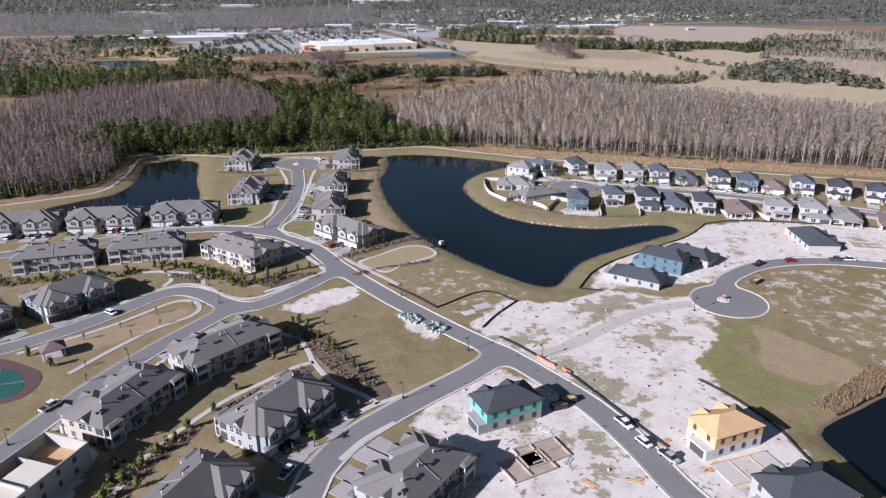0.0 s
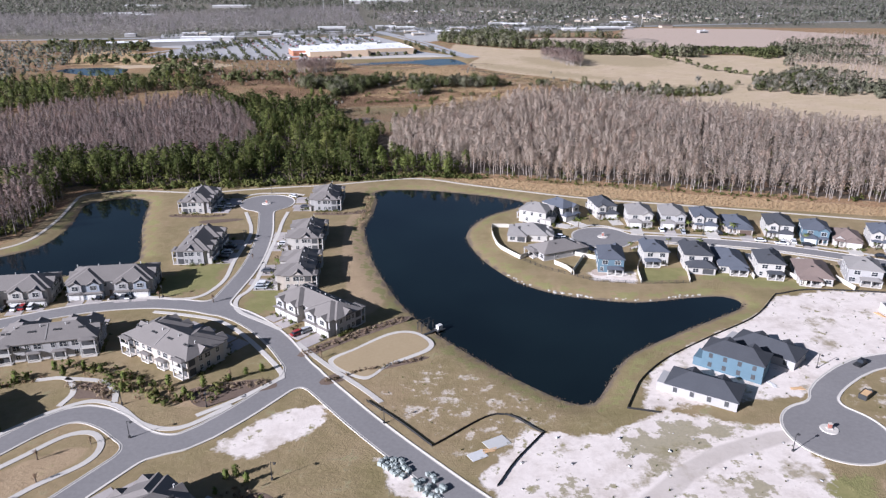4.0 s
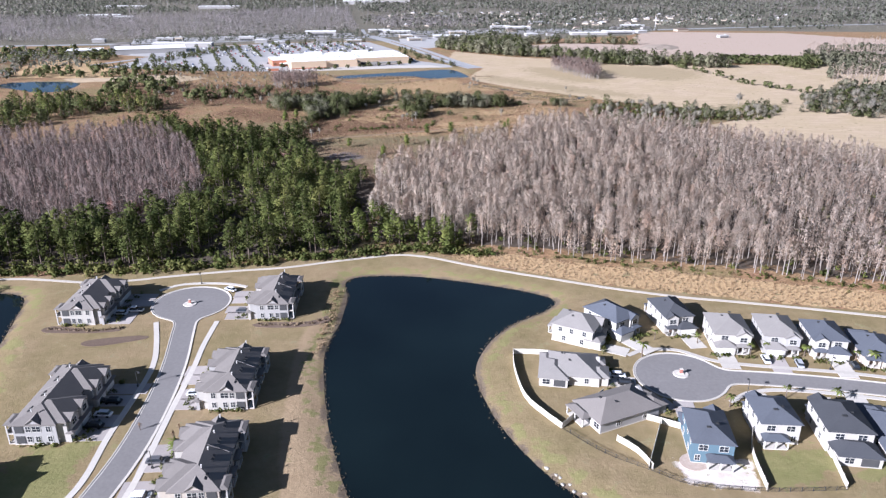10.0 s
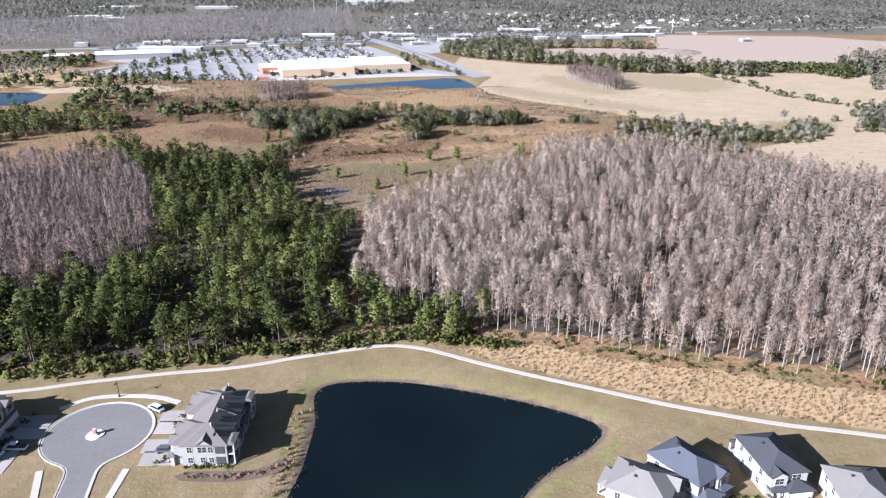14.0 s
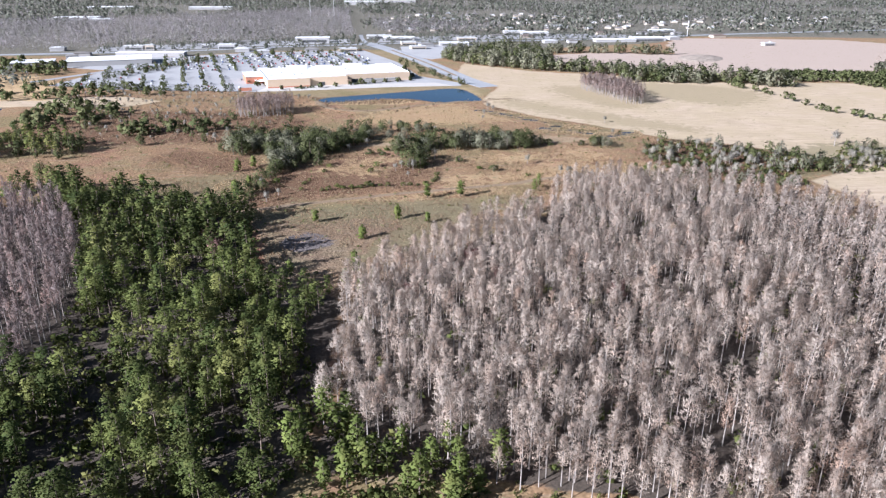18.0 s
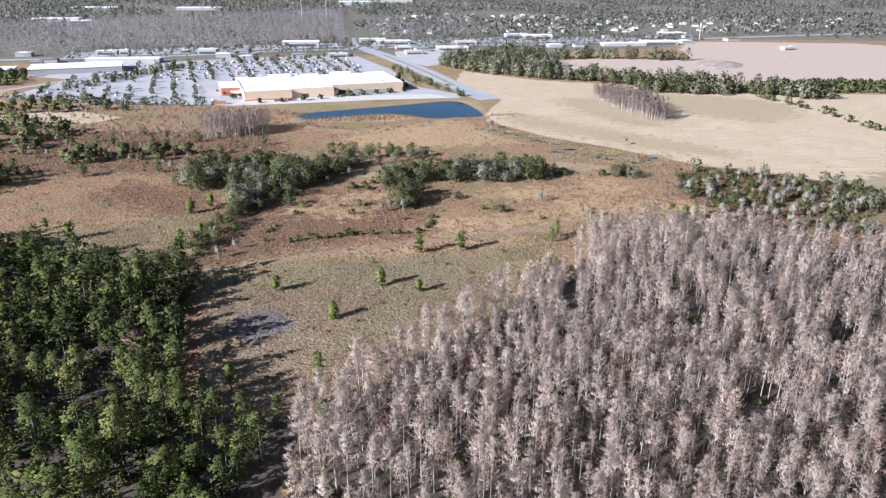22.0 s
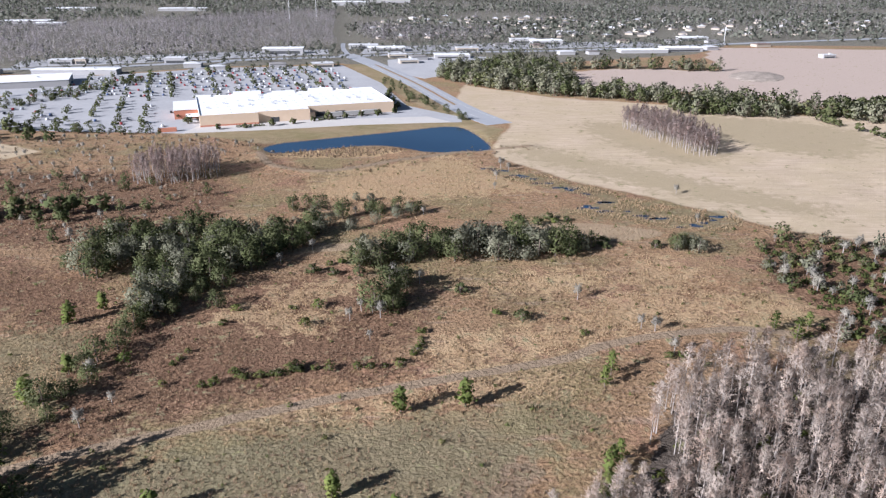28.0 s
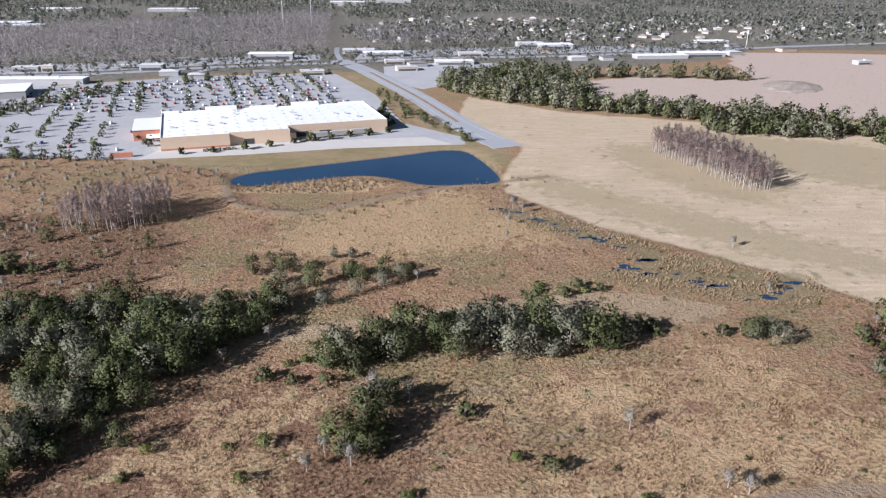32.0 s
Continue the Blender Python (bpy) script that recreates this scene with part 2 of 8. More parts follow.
TRIM = surf("white_trim", (0.53, 0.515, 0.49), (0.48, 0.465, 0.44), 2, 0.3, 0.6, 0.3, 0.0)
DARK = surf("dark_metal", (0.03, 0.03, 0.032), (0.05, 0.05, 0.05), 3, 0.3, 0.5, 0.4, 0.0)
# near-black colour that stands for the shade inside porches and openings
OPENING_SHADE = surf("lanai_shade", (0.05, 0.05, 0.055), (0.08, 0.08, 0.08), 3, 0.3, 0.7, 0.3, 0.0)
GLASS = surf("window_glass", (0.02, 0.024, 0.03), (0.035, 0.04, 0.05), 2, 0.3, 0.08, 0.6, 0.0)
GARAGE = surf("garage_panel", (0.70, 0.68, 0.65), (0.62, 0.60, 0.57), 2, 0.3, 0.6, 0.3, 0.0)
BROWN_DOOR = surf("brown_panel", (0.10, 0.07, 0.055), (0.14, 0.10, 0.08), 2, 0.3, 0.6, 0.3, 0.0)
BRICK = surf("red_brick", (0.33, 0.13, 0.10), (0.42, 0.2, 0.16), 4, 0.5, 0.9, 0.2, 0.1)
PLY = surf("plywood", (0.52, 0.325, 0.165), (0.62, 0.41, 0.23), 1.2, 0.3, 0.85, 0.2, 0.05)
BLOCK = surf("grey_block", (0.50, 0.49, 0.48), (0.60, 0.59, 0.58), 2.0, 0.3, 0.9, 0.2, 0.1)
TEAL = surf("teal_sheathing", (0.13, 0.38, 0.32), (0.17, 0.44, 0.38), 1.0, 0.2, 0.7, 0.3, 0.02)
TEAL_PALE = surf("wrapped_pallet", (0.27, 0.30, 0.285), (0.38, 0.41, 0.385), 1.0, 0.2, 0.6, 0.3, 0.02, 0.25)
VINYL = surf("vinyl_fence", (0.58, 0.54, 0.47), (0.52, 0.485, 0.42), 1.5, 0.2, 0.6, 0.3, 0.0)
SILT = surf("black_silt_cloth", (0.02, 0.02, 0.02), (0.045, 0.042, 0.04), 1.5, 0.2, 0.8, 0.2, 0.1)
BARRIER = surf("orange_barrier", (0.72, 0.16, 0.07), (0.78, 0.24, 0.12), 1.5, 0.2, 0.6, 0.3, 0.0)
COURT = surf("green_court", (0.028, 0.105, 0.085), (0.036, 0.125, 0.10), 1.5, 0.2, 0.8, 0.2, 0.0)
COURT_RED = surf("red_court_edge", (0.105, 0.066, 0.062), (0.14, 0.09, 0.084), 1.5, 0.2, 0.8, 0.2, 0.0)
WHITE_ROOF = surf("white_membrane", (0.84, 0.83, 0.81), (0.76, 0.75, 0.73), 0.3, 0.05, 0.7, 0.3, 0.02)
STORE_WALL = surf("tan_store_wall", (0.60, 0.45, 0.315), (0.65, 0.50, 0.36), 0.4, 0.05, 0.85, 0.2, 0.0)
STORE_RED = surf("terracotta_wall", (0.45, 0.18, 0.11), (0.50, 0.22, 0.14), 0.4, 0.05, 0.85, 0.2, 0.0)
CARPAINT = [surf("paint_" + w, a, tuple(0.92 * v for v in a), 1, 0.2, 0.3, 0.5, 0.0, 0.05) for w, a in (
    ("white", (0.78, 0.78, 0.78)), ("black", (0.02, 0.02, 0.022)), ("red", (0.30, 0.03, 0.03)), ("silver", (0.42, 0.43, 0.45)), ("blue", (0.05, 0.09, 0.2)), ("grey", (0.12, 0.12, 0.13)))]
RUBBER = surf("rubber", (0.02, 0.02, 0.02), (0.03, 0.03, 0.03), 3, 0.3, 0.8, 0.2, 0.0)
BARK = surf("bark", (0.12, 0.09, 0.07), (0.20, 0.16, 0.13), 2, 0.3, 0.95, 0.1, 0.1)
BARK_GREY = surf("cypress_bark", (0.27, 0.235, 0.21), (0.38, 0.335, 0.30), 1.0, 0.1, 0.95, 0.1, 0.1)
PINE = foliage("pine_needles", (0.034, 0.053, 0.016), (0.138, 0.158, 0.046), (0.21, 0.208, 0.07), 0.14)
CYPRESS = foliage("bare_cypress_twigs", (0.45, 0.367, 0.302), (0.69, 0.585, 0.495), (0.52, 0.36, 0.265), 0.16)
RUSSET = foliage("russet_cypress_twigs", (0.17, 0.132, 0.12), (0.36, 0.295, 0.275), (0.36, 0.24, 0.20), 0.2)
OAK = foliage("oak_leaves", (0.062, 0.078, 0.03), (0.135, 0.145, 0.06), (0.20, 0.195, 0.10), 0.14)
OAK_GREY = foliage("mossy_oak_leaves", (0.13, 0.135, 0.085), (0.22, 0.215, 0.145), (0.29, 0.27, 0.20), 0.16)
MOSS = foliage("grey_moss_twigs", (0.23, 0.212, 0.178), (0.42, 0.39, 0.335), (0.29, 0.27, 0.205), 0.1)
SHRUB = foliage("shrub_leaves", (0.05, 0.07, 0.02), (0.15, 0.165, 0.05), (0.21, 0.19, 0.07), 0.15)
YOUNG = foliage("young_pine_needles", (0.085, 0.115, 0.03), (0.20, 0.23, 0.065), (0.24, 0.24, 0.075), 0.1)
RED_TWIG = foliage("red_maple_twigs", (0.20, 0.115, 0.10), (0.34, 0.20, 0.175), (0.28, 0.17, 0.145), 0.1)
GOLDEN = foliage("golden_grass", (0.40, 0.285, 0.16), (0.66, 0.50, 0.315), (0.50, 0.355, 0.21), 0.2)
BRUSH = foliage("brown_brush", (0.20, 0.14, 0.10), (0.36, 0.27, 0.20), (0.24, 0.21, 0.11), 0.2)
STRAW = foliage("dry_straw", (0.36, 0.255, 0.155), (0.56, 0.42, 0.275), (0.46, 0.33, 0.2), 0.15)
REED = foliage("brown_reed", (0.20, 0.13, 0.085), (0.38, 0.27, 0.185), (0.30, 0.23, 0.12), 0.15)
# far woods: twig and leaf colours with distance haze mixed in, paler and bluer
FAR_GREY_HAZED = foliage("far_bare_wood_hazed", (0.25, 0.222, 0.236), (0.44, 0.398, 0.418), (0.20, 0.205, 0.16), 0.18, 0.012)
FAR_GREEN_HAZED = foliage("far_wood_leaves_hazed", (0.115, 0.125, 0.095), (0.20, 0.205, 0.16), (0.25, 0.235, 0.2), 0.15, 0.012)


# ---- building blocks ----
def mesh_of(bm, name, mat):
    me = bpy.data.meshes.new(name)
    bm.to_mesh(me)
    bm.free()
    me.materials.append(mat)
    return me


def part(name, bm, mat, parent=None, label="", m=None):
    """Links a bmesh, or a mesh that is shared, as one object under a thing or under a part."""
    ob = new(name, bm if isinstance(bm, bpy.types.Mesh) else mesh_of(bm, name, mat))
    if parent is not None:
        ob.parent = parent
    if m is not None:
        ob.matrix_basis = m
    if label:
        ob["label"] = label
    return ob


def thing(name, m, label, category, group="", kind=""):
    return tagged(place_at(new(name), m), label, category, group, kind)


def place_at(ob, m):
    ob.matrix_basis = m
    return ob


def bx(bm, x0, x1, y0, y1, z0, z1):
    v = [bm.verts.new((x, y, z)) for z in (z0, z1) for x, y in ((x0, y0), (x1, y0), (x1, y1), (x0, y1))]
    for f in ((3, 2, 1, 0), (4, 5, 6, 7), (0, 1, 5, 4), (1, 2, 6, 5), (2, 3, 7, 6), (3, 0, 4, 7)):
        bm.faces.new([v[i] for i in f])
    return bm


def box(*a):
    return bx(bmesh.new(), *a)


def hip(bm, x0, x1, y0, y1, z, slope=0.45, over=0.45, skirt=0.2):
    """A hipped roof with a fascia over a rectangle."""
    x0, x1, y0, y1 = x0 - over, x1 + over, y0 - over, y1 + over
    w, d = x1 - x0, y1 - y0
    s = min(w, d) / 2
    top = z + s * slope
    low = [bm.verts.new(p) for p in ((x0, y0, z - skirt), (x1, y0, z - skirt), (x1, y1, z - skirt), (x0, y1, z - skirt))]
    eave = [bm.verts.new(p) for p in ((x0, y0, z), (x1, y0, z), (x1, y1, z), (x0, y1, z))]
    bm.faces.new(low[::-1])
    for i in range(4):
        j = (i + 1) % 4
        bm.faces.new((low[i], low[j], eave[j], eave[i]))
    if w >= d:
        a, b = bm.verts.new((x0 + s, (y0 + y1) / 2, top)), bm.verts.new((x1 - s + 0.01, (y0 + y1) / 2, top))
        for f in ((eave[0], eave[1], b, a), (eave[1], eave[2], b), (eave[2], eave[3], a, b), (eave[3], eave[0], a)):
            bm.faces.new(f)
    else:
        a, b = bm.verts.new(((x0 + x1) / 2, y0 + s, top)), bm.verts.new(((x0 + x1) / 2, y1 - s + 0.01, top))
        for f in ((eave[0], eave[1], a), (eave[1], eave[2], b, a), (eave[2], eave[3], b), (eave[3], eave[0], a, b)):
            bm.faces.new(f)
    return bm


def gable(bm, x0, x1, y0, y1, z, slope=0.55, over=0.35, thick=0.18):
    """Two sloping slabs with the ridge along y."""
    xm, h = (x0 + x1) / 2, (x1 - x0) / 2 * slope
    drop = over * slope
    for a, s in ((x0 - over, 1), (x1 + over, -1)):
        q = [(a, y0 - over, z - drop), (xm, y0 - over, z + h), (xm, y1, z + h), (a, y1, z - drop)]
        lo = [bm.verts.new((p[0], p[1], p[2])) for p in q]
        hi = [bm.verts.new((p[0], p[1], p[2] + thick)) for p in q]
        fs = [lo[::-1], hi] + [(lo[i], lo[(i + 1) % 4], hi[(i + 1) % 4], hi[i]) for i in range(4)]
        for f in fs:
            bm.faces.new(f if s > 0 else list(f)[::-1])
    return bm


def gable_wall(bm, x0, x1, y0, y1, z0, z, slope=0.55):
    """A wing's walls with pointed ends under a gable roof."""
    xm, h = (x0 + x1) / 2, (x1 - x0) / 2 * slope
    ends = []
    for y in (y0, y1):
        ends.append([bm.verts.new(p) for p in ((x0, y, z0), (x1, y, z0), (x1, y, z), (xm, y, z + h), (x0, y, z))])
    a, b = ends
    bm.faces.new(a)
    bm.faces.new(b[::-1])
    for i in range(5):
        j = (i + 1) % 5
        bm.faces.new((a[j], a[i], b[i], b[j]))
    return bm


def smooth_line(pts, step=1.5, closed=False):
    """A Catmull-Rom line through plan points, sampled evenly."""
    p = np.array(pts, float)
    p = np.vstack([p[-1], p, p[0], p[1]]) if closed else np.vstack([2 * p[0] - p[1], p, 2 * p[-1] - p[-2]])
    out = []
    for i in range(1, len(p) - 2):
        n = max(2, int(np.linalg.norm(p[i + 1] - p[i]) / step))
        t = np.linspace(0, 1, n, endpoint=False)[:, None]
        a, b, c, d = p[i - 1], p[i], p[i + 1], p[i + 2]
        out.append(0.5 * (2 * b + (c - a) * t + (2 * a - 5 * b + 4 * c - d) * t**2 + (3 * b - a - 3 * c + d) * t**3))
    if not closed:
        out.append(p[-2][None])
    return np.vstack(out)


def inside(poly, x, y):
    hit = np.zeros(np.shape(x), bool)
    for (ax, ay), (cx, cy) in zip(poly, np.roll(poly, -1, 0)):
        if ay != cy:
            hit ^= ((ay > y) != (cy > y)) & (x < (cx - ax) * (y - ay) / (cy - ay) + ax)
    return hit


def away(line, x, y, closed=False):
    """Distance from each place to a line."""
    best = np.full(np.shape(x), 1e9)
    ends = np.roll(line, -1, 0) if closed else line[1:]
    for (ax, ay), (cx, cy) in zip(line, ends):
        dx, dy = cx - ax, cy - ay
        t = np.clip(((x - ax) * dx + (y - ay) * dy) / (dx * dx + dy * dy + 1e-9), 0, 1)
        best = np.minimum(best, (x - ax - t * dx) ** 2 + (y - ay - t * dy) ** 2)
    return np.sqrt(best)


def signed(poly, x, y):
    """Distance to a closed outline, negative inside; far places get a plain large number."""
    out = np.full(np.shape(x), 99.0)
    lo, hi = poly.min(0) - 25, poly.max(0) + 25
    near = (x > lo[0]) & (x < hi[0]) & (y > lo[1]) & (y < hi[1])
    d = away(poly, x[near], y[near], True)
    out[near] = np.where(inside(poly, x[near], y[near]), -d, d)
    return out


def tri_mesh(name, verts, tris, mat, normals=None, tone=None):
    me = bpy.data.meshes.new(name)
    verts, tris = np.asarray(verts, np.float32), np.asarray(tris, np.int32)
    me.vertices.add(len(verts))
    me.vertices.foreach_set("co", verts.ravel())
    me.loops.add(tris.size)
    me.loops.foreach_set("vertex_index", tris.ravel())
    me.polygons.add(len(tris))
    me.polygons.foreach_set("loop_start", np.arange(0, tris.size, 3, dtype=np.int32))
    me.update(calc_edges=True)
    if normals is not None:
        me.normals_split_custom_set_from_vertices(normals)
    a = me.attributes.new("tone", "FLOAT", "POINT")
    a.data.foreach_set("value", np.full(len(verts), 0.5, np.float32) if tone is None else tone.astype(np.float32))
    me.materials.append(mat)
    return me


def ribbon(name, pts, width, z, mat, parent=None, thick=0.1, step=1.5, kind="structure", label=""):
    """A flat strip with a little thickness along a smooth line."""
    c = smooth_line(pts, step)
    t = np.gradient(c, axis=0)
    t /= np.linalg.norm(t, axis=1)[:, None] + 1e-9
    s = np.c_[-t[:, 1], t[:, 0]] * width / 2
    bm = bmesh.new()
    rows = []
    for a, o in zip(c, s):
        l, r = a + o, a - o
        rows.append([bm.verts.new(p) for p in ((*l, z - thick), (*l, z), (*r, z), (*r, z - thick))])
    for a, b in zip(rows, rows[1:]):
        for i in range(3):
            bm.faces.new((a[i], a[i + 1], b[i + 1], b[i]))
    ob = part(name, bm, mat, parent)
    return tagged(ob, label, "", "", kind) if parent is None else ob


def slab(name, pts, z, mat, thick=0.1, label="", kind="structure", smooth=True, parent=None):
    c = smooth_line(pts, 1.2, True) if smooth else np.array(pts, float)
    bm = bmesh.new()
    hi = [bm.verts.new((*p, z)) for p in c]
    lo = [bm.verts.new((*p, z - thick)) for p in c]
    f = bm.faces.new(hi)
    if f.normal.z < 0 or sum(a.co.x * b.co.y - b.co.x * a.co.y for a, b in zip(hi, hi[1:] + hi[:1])) < 0:
        f.normal_flip()
    for i in range(len(c)):
        j = (i + 1) % len(c)
        bm.faces.new((lo[i], lo[j], hi[j], hi[i]))
    bmesh.ops.triangulate(bm, faces=[f])
    ob = part(name, bm, mat, parent)
    return tagged(ob, label, "", "", kind)


# ---- plan: water, woods, cover ----
LAKE = smooth_line([(-34, 437), (-12, 440), (18, 432), (36, 424), (42, 418), (37, 410), (25, 400), (16, 387), (11, 370), (14, 351), (20, 335), (29, 320), (40, 311), (53, 306), (70, 303),
                    (90, 307), (103, 308), (107, 301), (97, 293), (83, 284), (66, 272), (55, 262), (47, 248), (41, 239), (34, 241), (25, 249), (15, 259), (4, 272), (-6, 286), (-15, 303),
                    (-24, 328), (-30, 350), (-35, 380), (-33, 402), (-33, 420)], 3, True)
LAKE_WEST = smooth_line([(-240, 296), (-222, 306), (-208, 316), (-199, 324), (-190, 333.5), (-181, 343), (-171.5, 352), (-169, 366), (-171, 385), (-175, 400), (-177, 413), (-165, 422.5), (-150, 420), (-143, 402), (-136, 378), (-126, 352), (-124, 336), (-146, 324), (-170, 314), (-205, 298), (-240, 285)], 3, True)
LAKE_EAST = smooth_line([(96, 150), (103, 156), (112, 161), (124, 168), (150, 178), (180, 160), (170, 110), (130, 95), (101, 105), (99, 128), (97, 141)], 3, True)
POND = smooth_line([(-114, 974), (-108, 987), (-92, 996), (-62, 1011), (-30, 1027), (0, 1043), (15, 1038), (27, 1004), (31, 978), (22, 970), (-8, 969), (-20, 976), (-39, 985), (-58, 982), (-86, 969), (-105, 964)], 3, True)
POND_WEST = smooth_line([(-440, 905), (-436, 928), (-405, 936), (-375, 930), (-366, 910), (-362, 885), (-377, 866), (-402, 880), (-425, 893)], 4, True)
EAST_WOOD = smooth_line([(446, 1020), (470, 1060), (485, 1153), (551, 1268), (736, 1366), (860, 1237), (700, 900), (520, 700), (440, 700), (385, 766), (400, 825), (421, 896), (402, 915), (428, 981)], 8, True)
EAST_THICKET = smooth_line([(299, 778), (322, 812), (330, 840), (371, 876), (421, 896), (430, 842), (400, 760), (378, 745), (348, 749), (327, 765)], 6, True)
PONDS = [LAKE, LAKE_WEST, LAKE_EAST, POND, POND_WEST]

CYPRESS_EAST = smooth_line([(-33, 476), (-8, 472), (22, 468), (60, 455), (95, 447), (135, 436), (190, 423), (250, 405), (330, 385), (400, 420), (390, 500), (330, 560), (262, 610), (205, 655), (168, 690), (140, 705), (107, 709),
                            (82, 704), (60, 690), (45, 662), (22, 640), (2, 618), (-14, 600), (-28, 580), (-34, 560), (-30, 520)], 6, True)
CYPRESS_WEST = smooth_line([(-150, 486), (-128, 500), (-122, 530), (-134, 575), (-168, 640), (-202, 672), (-240, 662), (-300, 640), (-335, 560), (-325, 500), (-262, 484), (-215, 484)], 6, True)
CYPRESS_FAR_WEST = smooth_line([(-232, 334), (-216, 342), (-200, 351), (-189, 361), (-185, 374), (-187, 395), (-191, 412), (-194, 426), (-215, 440), (-232, 470), (-250, 482), (-330, 500), (-400, 470), (-380, 380), (-290, 335)], 6, True)
PINES = smooth_line([(-232, 462), (-222, 446), (-205, 438), (-180, 440), (-138, 443), (-105, 446), (-71, 453), (-45, 461), (-32, 470), (-33, 490), (-44, 540), (-60, 560), (-72, 590), (-84, 625), (-98, 660), (-140, 667), (-180, 690), (-230, 704), (-228, 680), (-204, 676), (-238, 482)], 5, True)
EAST_OAKS = smooth_line([(112, 728), (132, 742), (126, 760), (130, 800), (155, 818), (200, 800), (240, 775), (262, 800), (290, 790), (250, 740), (205, 740), (200, 712), (170, 715), (140, 722)], 6, True)

cover = {}
cover["lawn"] = [np.array([(-230, 300), (-215, 336), (-196, 343), (-183, 360), (-186, 432), (-140, 438), (-43, 457), (-10, 463), (22, 447), (60, 431), (120, 415), (270, 385), (330, 300), (330, 60), (-330, 60), (-330, 270)], float), np.array([(-178, 1014), (-118, 984), (-62, 1014), (2, 1046), (16, 1040), (30, 1005), (44, 1030), (20, 1062), (-60, 1048)], float), np.array([(24, 1064), (-4, 1080), (-64, 1240), (-112, 1370), (-90, 1380), (-40, 1240), (0, 1125)], float)]
cover["sand"] = [np.array(p, float) for p in (
    [(9, 207), (22, 226), (42, 224), (60, 236), (90, 224), (92, 202), (78, 186), (78, 168), (86, 152), (88, 138), (92, 118), (95, 60), (72, 60), (62, 112), (54, 128), (48, 146), (40, 163), (29, 178), (20, 189)],
    [(15, 181), (-2, 165), (-8, 152), (2, 142), (4, 120), (20, 90), (60, 90), (54, 120), (47, 143), (38, 160)],
    [(54, 236), (60, 252), (70, 264), (86, 276), (106, 290), (120, 306), (142, 312), (200, 304), (270, 285), (270, 252), (180, 262), (140, 268), (118, 257), (100, 242)],
    [(-56, 219), (-48, 228.5), (-40, 234.5), (-31, 238), (-30, 230), (-36, 223), (-41, 216), (-50, 215)],
    [(-15, 215), (-4, 208), (2, 203), (-4, 197), (-12, 206)],
    [(58, 320), (74, 318), (75, 328), (58, 330)], [(-104, 140), (-84, 143), (-80, 122), (-84, 90), (-104, 90)])]
cover["mixed"] = [np.array(p, float) for p in (
    [(110, 245), (125, 254), (150, 258), (185, 250), (240, 240), (240, 180), (128, 180), (116, 205)],
    [(-20, 243), (0, 262), (22, 246), (38, 232), (22, 226), (10, 207), (-5, 222)], [(20, 189), (26, 196), (38, 182), (44, 168), (38, 163)])]
cover["tan"] = [smooth_line(p, 2, True) for p in (
    [(-32, 259), (-26, 266), (-16, 276), (-9, 277), (-4, 272), (-4, 268), (-14, 260), (-22, 252)], [(102, 208), (112, 198), (123, 181), (112, 171), (102, 173), (94, 182), (99, 194)],
    [(-64, 800), (-30, 812), (14, 827), (64, 836), (98, 824), (74, 813), (20, 818), (-30, 803), (-60, 796)], [(-58, 240), (-72, 236), (-68, 246), (-52, 250), (-50, 246)], [(-120, 192), (-96, 215), (-86, 218), (-92, 204), (-112, 186)],
    [(-46, 286), (-34, 302), (-40, 340), (-44, 390), (-36, 400), (-36, 372), (-28, 340), (-20, 312), (-24, 292)])]
cover["green"] = [np.array(p, float) for p in ([(-84, 336), (-84, 314), (-92, 306), (-112, 306), (-104, 322), (-100, 332)], [(-68, 318), (-68, 300), (-60, 293), (-52, 300), (-58, 312)], [(-38, 428), (-32, 444), (-26, 444), (-33, 425)], [(-52, 303), (-38, 303), (-30, 290), (-34, 286), (-48, 300)], [(100, 322), (133, 313), (136, 320), (104, 329)], [(76, 319), (93, 320), (97, 333), (80, 333)], [(-16, 152), (-10, 158), (-14, 164), (-20, 150)], [(92, 210), (101, 209), (91, 195), (91, 182), (100, 172), (110, 171), (100, 163), (86, 162), (79, 170), (77, 185), (86, 198)], [(-70, 288), (-62, 292), (-58, 302), (-68, 304)])]
GOLD = [smooth_line(p, 5, True) for p in ([(68, 772), (80, 796), (92, 792), (100, 778), (94, 764), (76, 766)], [(2, 704), (1, 724), (30, 735), (52, 752), (67, 763), (105, 762), (124, 757), (118, 742), (76, 738), (43, 722)], [(0, 690), (0, 700), (20, 706), (36, 708), (30, 694)],
                                            [(-44, 684), (-20, 690), (2, 699), (2, 688), (-24, 681)], [(-74, 742), (-50, 754), (-34, 742), (-40, 730), (-60, 734)], [(10, 770), (40, 780), (64, 782), (60, 766), (30, 760)], [(-120, 716), (-100, 700), (-106, 690), (-124, 700)], [(-60, 760), (-34, 772), (-30, 764), (-50, 752)],
                                            [(-70, 872), (-20, 868), (30, 880), (52, 888), (30, 925), (10, 950), (-24, 940), (-60, 912)])]
cover["straw"] = GOLD
cover["golden"] = [np.array(p, float) for p in (
    [(6, 456), (30, 444), (62, 430), (120, 416), (200, 398), (300, 372), (300, 388), (190, 418), (135, 431), (95, 442), (60, 450), (22, 463)],
    [(-110, 950), (-66, 950), (-38, 955), (-20, 970), (-58, 978), (-100, 960)], [(-458, 955), (-510, 1096), (-463, 1122), (-387, 1056), (-353, 958)])]
